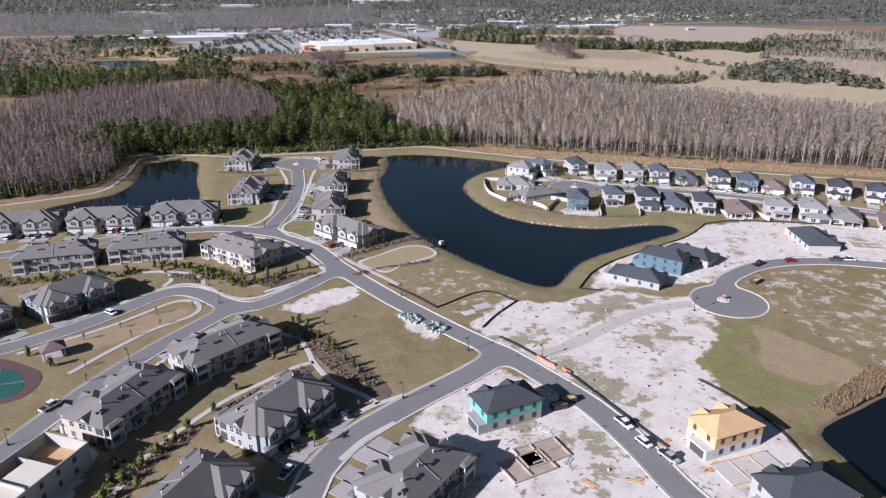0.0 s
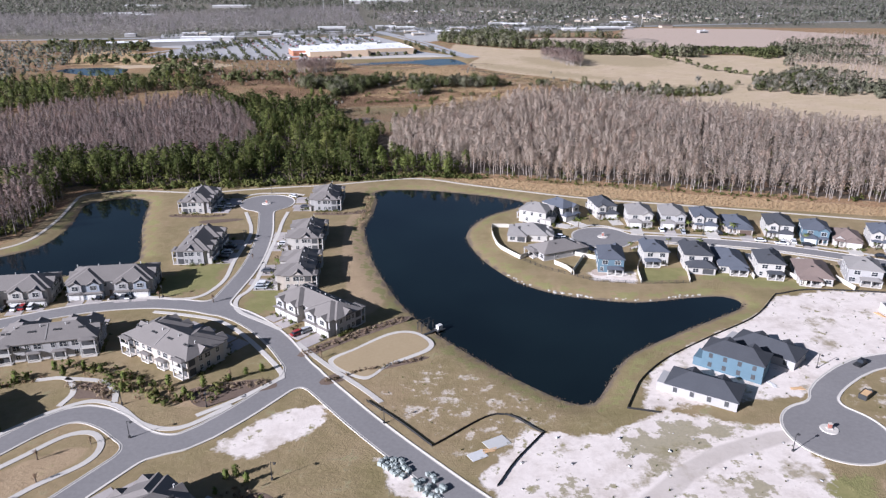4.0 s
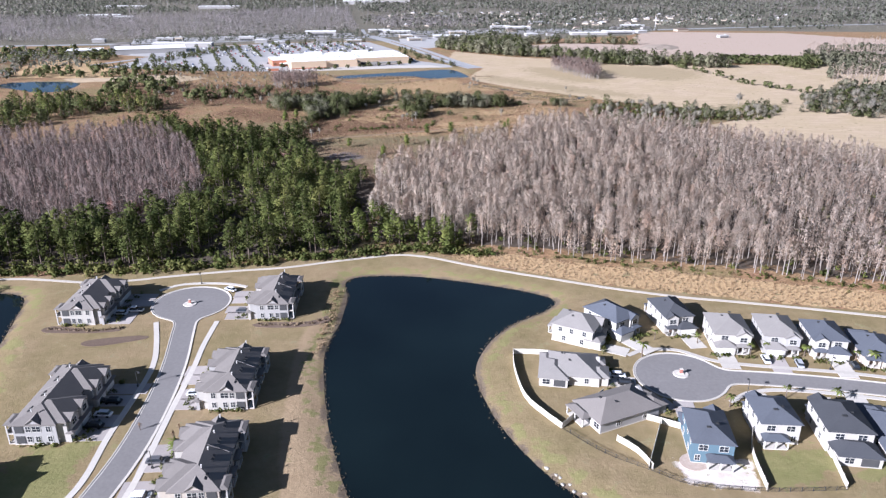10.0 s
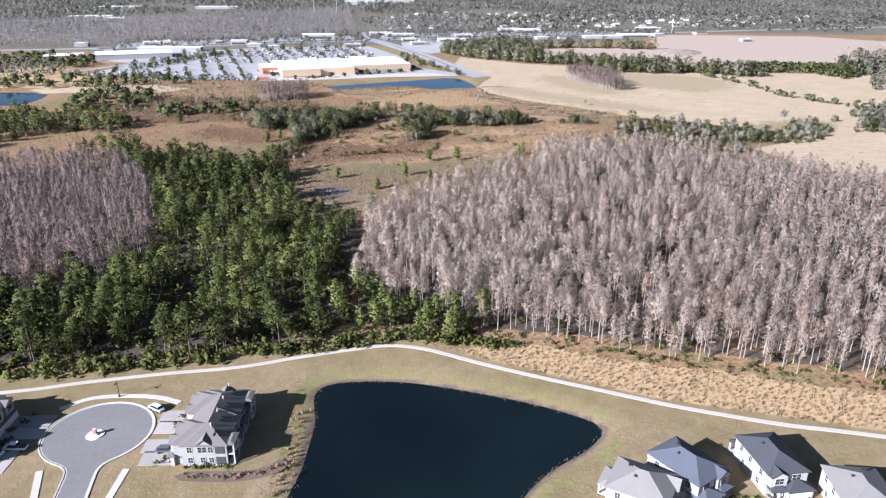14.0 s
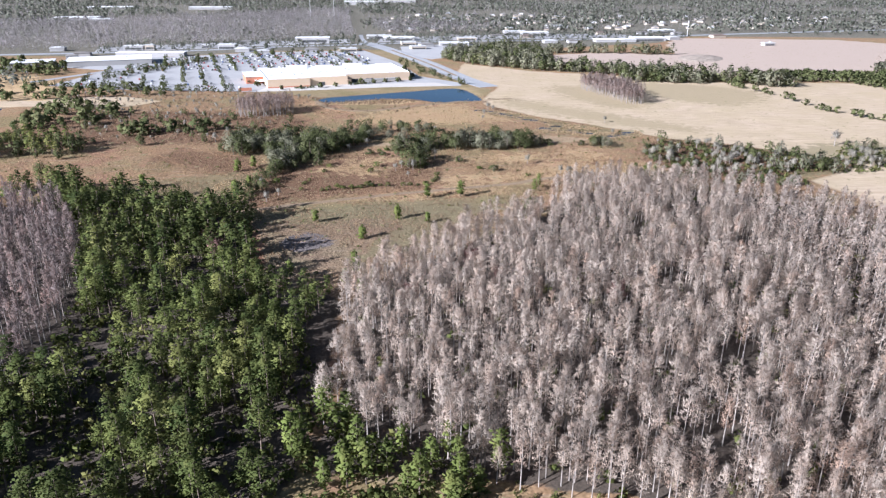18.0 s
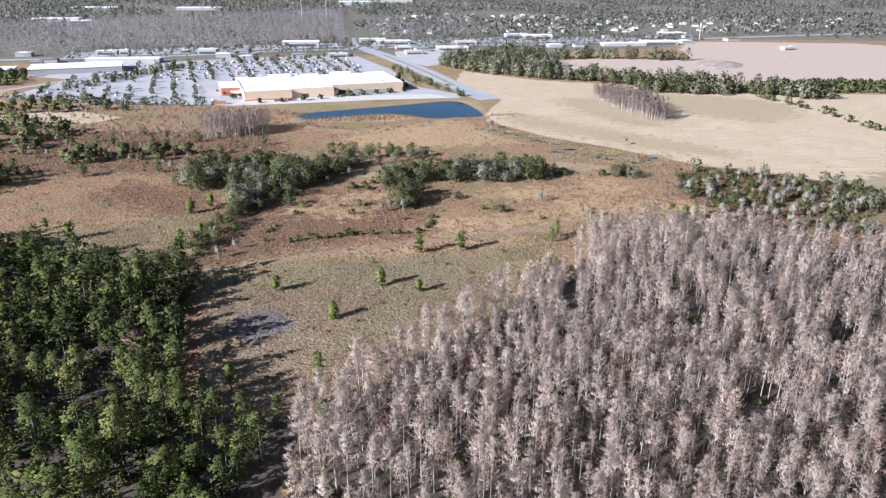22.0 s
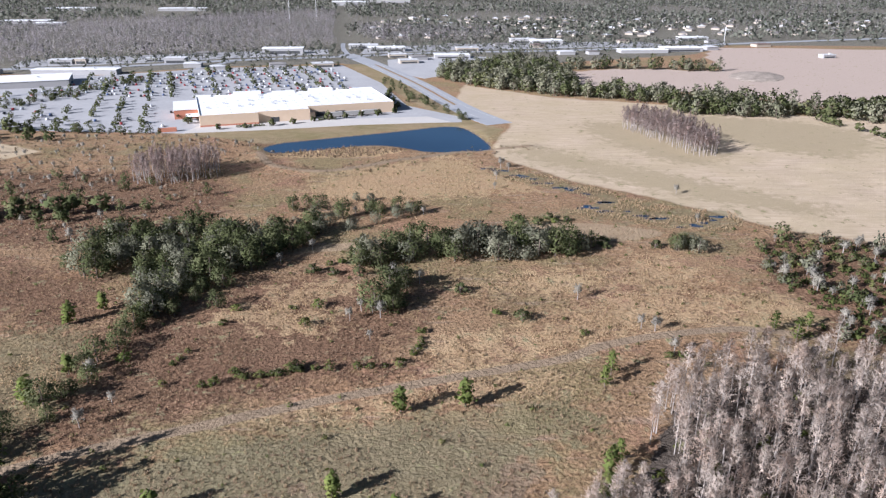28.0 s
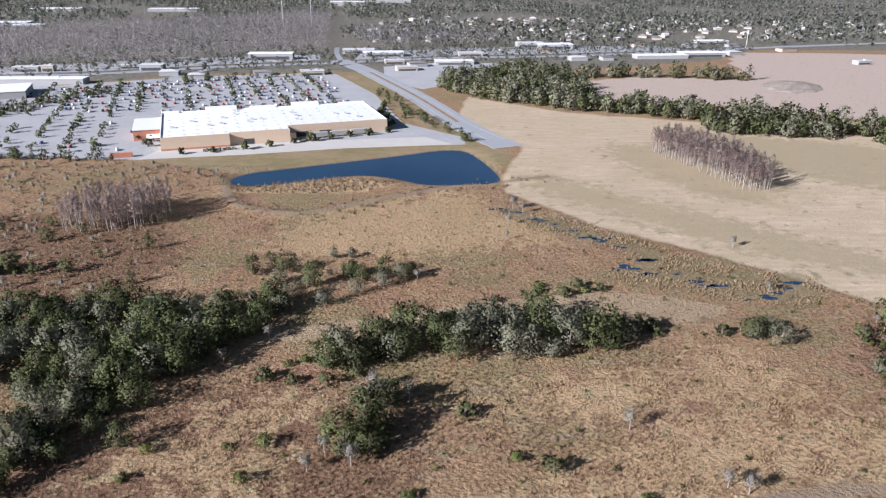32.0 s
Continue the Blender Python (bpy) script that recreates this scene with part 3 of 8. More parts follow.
cover["pasture"] = [np.array(p, float) for p in (
    [(0, 1078), (50, 1050), (34, 985), (32, 955), (70, 905), (115, 868), (150, 832), (200, 806), (300, 740), (420, 620), (760, 560), (760, 1100), (300, 1085), (192, 1130), (95, 1165), (20, 1230)],
    [(-400, 950), (-300, 985), (-250, 960), (-270, 930), (-380, 930)],
    [(206, 724), (253, 763), (297, 798), (319, 778), (340, 745), (372, 735), (470, 680), (520, 560), (420, 500), (287, 602), (264, 614), (242, 634), (219, 674)])]
cover["ploughed"] = [np.array([(130, 1262), (137, 1326), (205, 1357), (308, 1340), (340, 1480), (381, 1585), (640, 1570), (900, 1300), (640, 1110), (340, 1108), (301, 1155), (234, 1195), (140, 1210)], float)]
cover["marsh"] = [smooth_line(p, 4, True) for p in ([(26, 930), (50, 920), (80, 892), (110, 862), (140, 850), (128, 826), (90, 834), (60, 850), (76, 868), (50, 896), (30, 915)], [(-88, 652), (-84, 667), (-52, 676), (2, 689), (36, 694), (44, 684), (20, 668), (0, 640), (-24, 612), (-34, 600), (-30, 625), (-22, 650), (-40, 655), (-62, 644)], [(-200, 690), (-130, 730), (-106, 720), (-98, 680), (-92, 655), (-110, 650), (-200, 670)],
    [(206, 775), (218, 790), (252, 815), (273, 816), (305, 816), (278, 777), (258, 763), (232, 772)], [(189, 729), (214, 749), (236, 749), (219, 737)])]
cover["thicket"] = [np.array([(-3000, 1400), (-900, 1290), (-500, 1280), (-370, 1280), (-250, 1350), (-120, 1385), (-20, 1330), (40, 1400), (130, 1400), (330, 1500), (420, 1620), (1000, 1600), (3000, 1500), (4500, 5100), (-4500, 5100)], float)]
cover["thicket"] += [EAST_WOOD, EAST_THICKET]
cover["meadow"] = [smooth_line([(-86, 560), (-60, 552), (-36, 566), (-10, 602), (14, 640), (24, 668), (-2, 684), (-50, 672), (-88, 655), (-96, 620)], 4, True)]
cover["damp"] = [smooth_line([(-71, 624), (-66, 632), (-57, 636), (-50, 629), (-49, 620), (-57, 613), (-66, 615)], 3, True)]
cover["scrub"] = [np.array([(-300, 790), (-190, 800), (-142, 800), (-106, 830), (-100, 860), (-118, 900), (-150, 915), (-300, 910)], float), np.array([(-104, 690), (-60, 704), (-20, 711), (-4, 735), (-12, 765), (-40, 778), (-66, 774), (-92, 738)], float), np.array([(-174, 788), (-122, 771), (-108, 735), (-127, 730), (-180, 760)], float), np.array([(-125, 645), (-60, 690), (-12, 708), (-16, 738), (-90, 744), (-150, 705)], float)]
cover["weedy"] = [smooth_line(p, 6, True) for p in ([(100, 1050), (129, 1060), (150, 1058), (178, 1025), (180, 985), (172, 950), (150, 940), (128, 955), (110, 1000)], [(166, 1078), (171, 1108), (230, 1080), (271, 1062), (300, 1020), (260, 960), (228, 965), (190, 1003)],
                                                          [(40, 975), (60, 985), (100, 945), (150, 900), (190, 860), (170, 850), (120, 880), (70, 930)])]
cover["weed"] = [smooth_line(p, 2, True) for p in ([(19, 199), (26, 201), (33, 194), (31, 187), (24, 191)], [(58, 200), (67, 205), (76, 206), (77, 201), (66, 196), (60, 193)], [(35, 183), (41, 186), (46, 178), (51, 173), (48, 165), (41, 168), (36, 176)],
                                                         [(46, 219), (58, 228), (74, 227), (77, 222), (61, 212), (54, 207)], [(34, 150), (40, 150), (42, 142), (36, 138), (32, 143)], [(48, 165), (52, 164), (52, 158), (48, 159)], [(31, 206), (35, 205), (34, 201)], [(33, 134), (37, 135), (37, 129), (33, 128)], [(15, 152), (23, 153), (22, 147)])]
# first outline: treeless gap between pines and cypresses, painted dark for its shade
cover["litter_shade"] = [smooth_line([(-46, 470), (-42, 500), (-54, 545), (-68, 560), (-70, 574), (-48, 574), (-34, 568), (-32, 540), (-30, 500), (-33, 474)], 5, True), CYPRESS_EAST, CYPRESS_WEST, CYPRESS_FAR_WEST, PINES]
cover["scrub"].append(EAST_OAKS)
TRACK = smooth_line([(-115, 655), (-90, 668), (-66, 678), (-43, 688), (-12, 699), (21, 710), (39, 716), (52, 724), (70, 730), (99, 735), (125, 728)], 3)
DITCH = smooth_line([(-70, 580), (-73, 592), (-82, 625), (-98, 660)], 3)
BERM = smooth_line([(-113, 960), (-104, 938), (-92, 925), (-69, 917), (-49, 926), (-24, 944), (4, 959), (36, 972), (56, 980)], 3)


def steps(*runs):
    out = []
    for a, b, s in runs:
        out.append(np.arange(a, b, s))
    return np.unique(np.concatenate(out)).astype(float)


SOFT = {"weedy": 44.0, "marsh": 16.0, "weed": 13.0, "scrub": 36.0, "green": 8.0, "pasture": 14.0, "straw": 26.0, "litter_shade": 14.0, "meadow": 16.0}


def build_ground():
    """One sheet from behind the first place to the horizon, with basins for the water."""
    xs = steps((-4800, -900, 130), (-900, -260, 16), (-210, 210, 3), (-260, -210, 5), (210, 262, 5), (260, 900, 16), (900, 4900, 130))
    ys = steps((-900, 80, 70), (80, 470, 2.5), (470, 640, 5), (640, 740, 2), (740, 1060, 3), (1060, 1700, 12), (1700, 5200, 100))
    X, Y = np.meshgrid(xs, ys)
    x, y = X.ravel(), Y.ravel()
    z = np.zeros_like(x)
    shore = np.full_like(x, 99.0)
    for p in PONDS:
        shore = np.minimum(shore, signed(p, x, y))
    z += np.interp(shore, (-9, 0, 6), (-2.6, -0.95, 0)) * (shore < 6)
    rough = np.array([noise.noise((a * 0.05, b * 0.05, 0)) for a, b in zip(x, y)])
    open_land = (y > 565) & (y < 1000) & (shore > 6) & (np.abs(x) < 260)
    z += np.where(open_land, rough * 0.35 - 0.1, 0)
    d = away(BERM, x, y)
    z += np.where((d < 7) & (shore > 3), 1.3 * (1 - d / 7), 0)
    n, w = len(xs), len(ys)
    i = (np.arange(w - 1)[:, None] * n + np.arange(n - 1)[None]).ravel()
    tris = np.concatenate([np.c_[i, i + 1, i + n + 1], np.c_[i, i + n + 1, i + n]])
    me = tri_mesh("ground", np.c_[x, y, z], tris, GROUND)
    me.polygons.foreach_set("use_smooth", np.ones(len(tris), bool))
    weights = {}
    for key, polys in cover.items():
        v = np.zeros_like(x)
        for p in polys:
            v = np.maximum(v, np.clip(0.5 - signed(p, x, y) / SOFT.get(key, 6.0), 0, 1))
        weights[key] = v
    weights["sand"] = np.maximum(weights["sand"], 0.36 * weights.pop("mixed"))
    weights["litter_shade"] = np.clip(weights["litter_shade"] * 2 - 0.9 - 0.5 * (x > 20) * (y < 470), 0, 1)
    weights["wild"] = ((y > 560) & (y < 1000) & (weights["pasture"] < 0.4)).astype(float)
    weights["mud"] = np.clip(1.15 - np.abs(shore + 0.2) / 2.2, 0, 1)
    weights["earth"] = np.clip(1.2 - away(TRACK, x, y) / 2.8, 0, 1)
    weights["rust"] = 0.85 * np.clip(1.1 - away(DITCH, x, y) / 5, 0, 1)
    sand_road = smooth_line([(24, 187), (36, 191), (50, 203), (66, 216), (86, 224)], 4)
    weights["sand"] = np.maximum(weights["sand"], np.clip(1.5 - away(sand_road, x, y) / 5, 0, 1))
    weights["packed"] = 0.9 * np.clip(1.3 - away(sand_road, x, y) / 3.4, 0, 1)
    weights["weed"] = weights["weed"] * np.clip(away(sand_road, x, y) / 4 - 0.6, 0, 1)
    weights["earth"] = np.maximum(weights["earth"], 0.75 * np.clip(1.1 - d / 6, 0, 1))
    weights["green"] = np.maximum(weights["green"], 0.56 * np.clip(1.4 - np.abs(shore - 4.2) / 2.6, 0, 1) * (y < 470))
    for key, v in weights.items():
        a = me.attributes.new(key, "FLOAT", "POINT")
        a.data.foreach_set("value", v.astype(np.float32))
    return tagged(new("ground", me), "dry winter grassland, lawns and bare sand", "ground", "", "structure")


build_ground()


def build_water(name, outline, label, mat=None):
    t = np.roll(outline, -1, 0) - np.roll(outline, 1, 0)
    t /= np.linalg.norm(t, axis=1)[:, None]
    area = np.sum(outline[:, 0] * np.roll(outline[:, 1], -1) - outline[:, 1] * np.roll(outline[:, 0], -1))
    nrm = np.c_[t[:, 1], -t[:, 0]] * (1 if area > 0 else -1)
    ring = outline + nrm * 2.5
    bm = bmesh.new()
    f = bm.faces.new([bm.verts.new((*p, -0.95)) for p in (ring if area > 0 else ring[::-1])])
    bmesh.ops.triangulate(bm, faces=[f])
    tagged(part(name, bm, mat or WATER), label, "pond", "", "structure")


for outline, label in zip(PONDS, ("still dark water of the large neighbourhood lake", "dark blue lake behind the townhouses", "dark pond corner beside the building lots", "blue retention pond behind the store", "small blue pond among far fields")):
    build_water("water", outline, label, SKY_BLUE_WATER if "store" in label or "fields" in label else WATER)

# puddles in the marshy ditch, with the sky's blue in their base colour
rng = np.random.default_rng(5)
MARSH_LINE = smooth_line([(30, 928), (45, 912), (54, 901), (66, 888), (76, 878), (84, 866), (70, 858), (89, 850), (98, 845), (106, 836), (120, 832), (130, 846)], 5)
for i, (a, b) in enumerate(MARSH_LINE):
    r = rng.uniform(1.0, 3.0)
    a, b = a + rng.normal() * 2.2, b + rng.normal() * 2.2
    ring = [(a + r * rng.uniform(0.6, 1.6) * math.cos(u) + rng.uniform(-2, 2), b + r * 0.6 * rng.uniform(0.5, 1.4) * math.sin(u)) for u in np.linspace(0, 2 * math.pi, 8, endpoint=False)]
    slab("water", ring, 0.07, SKY_BLUE_WATER, 0.5, "shallow puddle between marsh tussocks")


# ---- roads: one joined surface with kerbs all round ----
ROAD_LINES = [
    ([(86, 60), (72, 92), (62, 112), (54, 127), (48, 144), (40, 161), (29, 176), (20, 187), (3, 204), (-17, 226), (-30, 242), (-41, 256), (-51, 272), (-62, 285), (-73, 293), (-85, 297), (-99, 299), (-115, 297), (-129, 292), (-147, 282), (-168, 271), (-195, 260), (-245, 245)], 3.7),
    ([(-78, 296), (-76.4, 312), (-75, 330), (-75.8, 350), (-78.3, 371), (-82.5, 391), (-85, 403), (-87, 412)], 3.3),
    ([(-41, 252), (-54, 232), (-64, 221), (-73, 220.5), (-84, 229), (-94, 233), (-102, 228), (-112, 213), (-123, 200), (-137, 188), (-175, 165)], 3.6),
    ([(-72, 219), (-81, 203), (-88, 190), (-95, 174), (-100, 160), (-104, 145), (-107, 125), (-110, 80)], 3.4),
    ([(17, 187), (7, 176), (-4, 166), (-14, 156), (-22, 147), (-27, 138), (-30, 125), (-30, 85)], 3.9),
    ([(72, 367), (96, 365), (120, 361), (142, 355), (173, 341), (208, 321), (270, 288)], 3.5),
    ([(103, 234), (106, 243), (114, 251), (126, 259), (141, 263), (158, 263), (182, 258), (270, 240)], 3.5)]
BULBS = [((-87, 414), 13.2), ((70.5, 366.5), 13.0), ((101, 226), 13.0)]


def road_distance(x, y):
    best = np.full(np.shape(x), 60.0)
    for pts, half in ROAD_LINES:
        d = away(smooth_line(pts, 5), x, y) - half
        h = np.clip(0.5 + 0.5 * (best - d) / 4.5, 0, 1)
        best = best * (1 - h) + d * h - 4.5 * h * (1 - h)
    for (a, b), r in BULBS:
        d = np.hypot(x - a, y - b) - r
        h = np.clip(0.5 + 0.5 * (best - d) / 3.5, 0, 1)
        best = best * (1 - h) + d * h - 3.5 * h * (1 - h)
    return best


def build_roads():
    s, x0, y0 = 0.9, -245.0, 82.0
    nx, ny = int(515 / s), int(350 / s)
    X, Y = np.meshgrid(x0 + s * np.arange(nx), y0 + s * np.arange(ny))
    D = road_distance(X, Y)
    verts, faces, index, segs = [], [], {}, []

    def corner(i, j):
        return node(("v", i, j), (x0 + s * i, y0 + s * j))

    def cross(i, j, k, l):
        a, b = D[j, i], D[l, k]
        t = a / (a - b)
        return node(("e", min((i, j), (k, l)), max((i, j), (k, l))), (x0 + s * (i + t * (k - i)), y0 + s * (j + t * (l - j))))

    def node(key, p):
        if key not in index:
            index[key] = len(verts)
            verts.append((*p, 0.05))
        return index[key]

    inner = D < 0
    any_in = inner[:-1, :-1] | inner[1:, :-1] | inner[:-1, 1:] | inner[1:, 1:]
    for j, i in zip(*np.nonzero(any_in)):
        i, j = int(i), int(j)
        ring = ((i, j), (i + 1, j), (i + 1, j + 1), (i, j + 1))
        loop, cuts = [], []
        for a, b in zip(ring, ring[1:] + ring[:1]):
            ia, ib = inner[a[1], a[0]], inner[b[1], b[0]]
            if ia:
                loop.append(corner(*a))
            if ia != ib:
                c = cross(*a, *b)
                loop.append(c)
                cuts.append((c, ia))
        if len(loop) > 2:
            faces.append(loop)
        if len(cuts) == 2:
            segs.append((cuts[0][0], cuts[1][0]) if cuts[0][1] else (cuts[1][0], cuts[0][0]))
    me = bpy.data.meshes.new("road")
    me.from_pydata(verts, [], faces)
    me.materials.append(ASPHALT)
    tagged(new("road", me), "smooth grey asphalt streets with rounded turning circles", "road", "", "structure")
    follow = dict(segs)
    starts = set(follow) - set(follow.values())
    while follow:
        a = starts.pop() if starts else next(iter(follow))
        chain = [a]
        while a in follow:
            a = follow.pop(a)
            chain.append(a)
        if len(chain) < 12:
            continue
        c = np.array([verts[v][:2] for v in chain])
        ring = chain[0] == chain[-1]
        for _ in range(3):
            c[1:-1] = 0.5 * c[1:-1] + 0.25 * (c[:-2] + c[2:])
        t = np.gradient(c, axis=0)
        t /= np.linalg.norm(t, axis=1)[:, None] + 1e-9
        nrm = np.c_[t[:, 1], -t[:, 0]]
        probe = road_distance(c[:, 0] + nrm[:, 0], c[:, 1] + nrm[:, 1])
        if np.mean(probe) < 0:
            nrm = -nrm
        bm = bmesh.new()
        rows = []
        for p, o in zip(c, nrm):
            rows.append([bm.verts.new(q) for q in ((*(p - 0.35 * o), 0.055), (*(p + 0.05 * o), 0.07), (*(p + 0.12 * o), 0.17), (*(p + 0.42 * o), 0.18), (*(p + 0.44 * o), -0.02))])
        for u, v in zip(rows, rows[1:]):
            for q in range(4):
                bm.faces.new((u[q], u[q + 1], v[q + 1], v[q]))
        bmesh.ops.recalc_face_normals(bm, faces=bm.faces[:])
        tagged(part("kerb", bm, CONCRETE), "pale concrete kerb and gutter along the street", "kerb", "", "structure")


build_roads()

WALKS = [
    [(-94, 399), (-89, 386), (-85.2, 374), (-83.6, 362), (-83, 338), (-81.6, 322), (-82.6, 313), (-86, 305), (-93, 302.5), (-105, 304), (-118, 302)],
    [(-74, 400), (-73.5, 384), (-72.2, 370), (-71.2, 350), (-70, 332), (-69.4, 318), (-70, 310), (-72.2, 304), (-71.5, 297.5), (-68, 292), (-60, 286), (-52, 280)],
    [(-98, 292.5), (-86, 290), (-74, 286), (-64, 277), (-55, 266), (-46, 253), (-47, 249), (-56, 239), (-64, 232)],
    [(-45, 271), (-33, 257), (-22, 245.5), (-16, 238.5)],
    [(-120, 212), (-108, 227), (-103, 233), (-95, 238.5), (-86, 236), (-76, 228), (-66, 227), (-56, 237)],
    [(-128, 187), (-110, 203), (-101, 214), (-94, 223), (-88, 224.5), (-83.5, 220), (-84, 213), (-93, 203), (-101, 189), (-107, 176)],
    [(-115, 249), (-107, 250), (-101.5, 243), (-102, 236)], [(-107, 250), (-96, 248.5), (-90, 243), (-88, 238)],
    [(-52, 201), (-45, 197), (-41, 190), (-38, 183), (-31, 172.5), (-22, 166), (-17, 161.5)],
    [(-38, 183), (-43, 180), (-50, 172), (-58, 163), (-64, 153), (-69, 143), (-71.5, 134), (-73, 118)],
    [(-26, 153), (-19, 160), (-10, 166)], [(-90, 165), (-86, 176), (-80, 188)], [(-24, 138), (-19, 146), (-12, 153)],
    [(-71, 427.5), (-78, 430), (-88, 430.5), (-96, 429), (-102, 424)], [(80, 353), (88, 358), (100, 359), (122, 355), (146, 347.5), (176, 332), (210, 313)],
    [(58, 378), (64, 381.5), (74, 381.5), (84, 375), (100, 371.5), (122, 368), (146, 361), (176, 348), (212, 328)],
]
for line in WALKS:
    ribbon("pavement", line, 1.6, 0.13, CONCRETE, None, 0.13, label="pale concrete footpath")
ribbon("pavement", [(-240, 318), (-217, 331), (-206, 337), (-195.5, 343.5), (-184.5, 349.5), (-178.7, 356.7), (-177, 367), (-179, 390), (-183.6, 412.7), (-185, 425), (-177, 431), (-158, 434), (-131, 431), (-116, 433), (-102, 437), (-81, 442), (-60, 446), (-43, 452), (-27, 457), (-16, 459.5),
                     (-4, 457), (12, 449), (30, 441), (46, 434.5), (62, 428), (77, 423), (91, 419), (106, 416), (140, 408), (200, 392), (280, 370)], 1.6, 0.1, PATH_SAND, None, 0.1, label="pale winding path along the edge of the wood")
slab("pavement", [(-33.6, 259.8), (-26.5, 268), (-16.6, 277.8), (-8.6, 278.9), (-2.6, 272.6), (-3.1, 267), (-8.7, 262.2), (-15.6, 257.2), (-22, 250)], 0.09, CONCRETE, 0.1, "pale path round the small park")
slab("pavement", [(-32, 259.5), (-26, 267), (-16, 276.5), (-9, 277.5), (-4, 272), (-4.5, 268), (-9.5, 263.5), (-16, 258.5), (-22, 251.5)], 0.12, surf("dry_park_turf", (0.33, 0.25, 0.15), (0.38, 0.295, 0.18), 1.0, 0.15, 0.95, 0.1, 0.1), 0.05, "dormant tan turf of the small park")


def monument(x, y):
    root = thing("turning_circle_monument", pose(x, y, 0.05), "brick pillar on a pale round island in the turning circle", "monument", "monuments in the turning circles")
    bm = bmesh.new()
    bmesh.ops.create_cone(bm, cap_ends=True, segments=32, radius1=2.3, radius2=2.15, depth=0.2, matrix=Matrix.Translation((0, 0, 0.1)))
    part("island", bm, CONCRETE, root)
    part("pillar", box(-0.4, 0.4, -0.3, 0.3, 0.2, 1.7), BRICK, root, "red brick pillar")
    part("cap", box(-0.48, 0.48, -0.38, 0.38, 1.7, 1.82), CONCRETE, root)
    part("plinth", box(-0.7, 0.7, -0.55, 0.55, 0.2, 0.5), CONCRETE, root)


for (a, b) in ((-87.3, 413), (71, 367.5), (99.5, 227)):
    monument(a, b)


# ---- houses ----
def window_meshes(w, h):
    bm = bmesh.new()
    t = 0.12
    for a in ((-w / 2 - t, w / 2 + t, -0.07, 0.05, -h / 2 - t, -h / 2), (-w / 2 - t, w / 2 + t, -0.07, 0.05, h / 2, h / 2 + t), (-w / 2 - t, -w / 2, -0.07, 0.05, -h / 2, h / 2), (w / 2, w / 2 + t, -0.07, 0.05, -h / 2, h / 2), (-0.04, 0.04, -0.06, 0.05, -h / 2, h / 2), (-w / 2, -0.04, -0.06, 0.05, -0.03, 0.03), (0.04, w / 2, -0.06, 0.05, -0.03, 0.03)):
        bx(bm, *a)
    return mesh_of(bm, "window", TRIM), mesh_of(box(-w / 2, w / 2, -0.03, 0.04, -h / 2, h / 2), "pane", GLASS)


WINDOWS = {k: window_meshes(*k) for k in ((1.1, 1.5), (2.0, 1.5), (0.8, 0.8))}
GARAGE_MESH = {}
for key, mat in (("pale", GARAGE), ("brown", BROWN_DOOR)):
    bm = bmesh.new()
    bmesh.ops.create_grid(bm, x_segments=4, y_segments=4, size=1.0, matrix=Matrix.Translation((0, -0.02, 1.13)) @ Matrix.Rotation(math.pi / 2, 4, "X") @ Matrix.Diagonal((2.42, 1.12, 1, 1)))
    bmesh.ops.inset_individual(bm, faces=bm.faces[:], thickness=0.04, depth=0.035)
    GARAGE_MESH[key] = mesh_of(bm, "garage_door", mat)
DOOR_MESH = mesh_of(bx(box(-0.5, 0.5, -0.08, 0.02, 0, 2.1), 0.32, 0.4, -0.12, -0.08, 0.95, 1.1), "front_door", BROWN_DOOR)
VENT_MESH = mesh_of(box(-0.45, 0.45, -0.3, 0.3, 0, 0.22), "roof_vent", DARK)
PIPE_MESH = mesh_of(bx(box(-0.12, 0.12, -0.12, 0.12, -0.1, 0.7), -0.2, 0.2, -0.2, 0.2, 0.66, 0.74), "vent_pipe", TRIM)


def window(root, x, y, z, turn, size=(1.1, 1.5)):
    f, g = WINDOWS[size]
    w = part("window", f, None, root, "", pose(x, y, z, 0, 0, turn))
    part("pane", g, None, w)


def lanai(root, x0, x1, y, depth, floors, post_mat=TRIM):
    """A covered rear porch: slabs, posts and a dark sheet for the shade at the back."""
    for s in range(floors):
        z = 2.9 * s
        lan = part("porch_floor", box(x0, x1, y, y + depth, z, z + 0.22), CONCRETE, root)
        for px_ in (x0 + 0.15, x1 - 0.15):
            part("porch_post", box(px_ - 0.15, px_ + 0.15, y + depth - 0.3, y + depth, z + 0.22, z + 2.9), post_mat, lan)
        part("porch_opening", box(x0 + 0.3, x1 - 0.3, y + 0.0, y + 0.05, z + 0.25, z + 2.5), OPENING_SHADE, lan, "dark sheet for the shade inside the porch")
        part("railing", box(x0 + 0.3, x1 - 0.3, y + depth - 0.12, y + depth - 0.06, z + 0.22, z + (1.1 if s else 0.35)), post_mat if s else CONCRETE, lan)
    part("porch_roof", hip(bmesh.new(), x0, x1, y, y + depth, 2.9 * floors + 0.1, 0.3, 0.3), ROOFS[0], root)


def drive_length(m):
    """From a garage door to the kerb, at most eleven metres."""
    for k in range(8, 23):
        p = [m @ Vector((a, -k * 0.5, 0)) for a in (-2.6, 2.6)]
        if min(road_distance(np.array([q.x for q in p]), np.array([q.y for q in p]))) < 0.5:
            return k * 0.5 - 0.4
    return 8.0


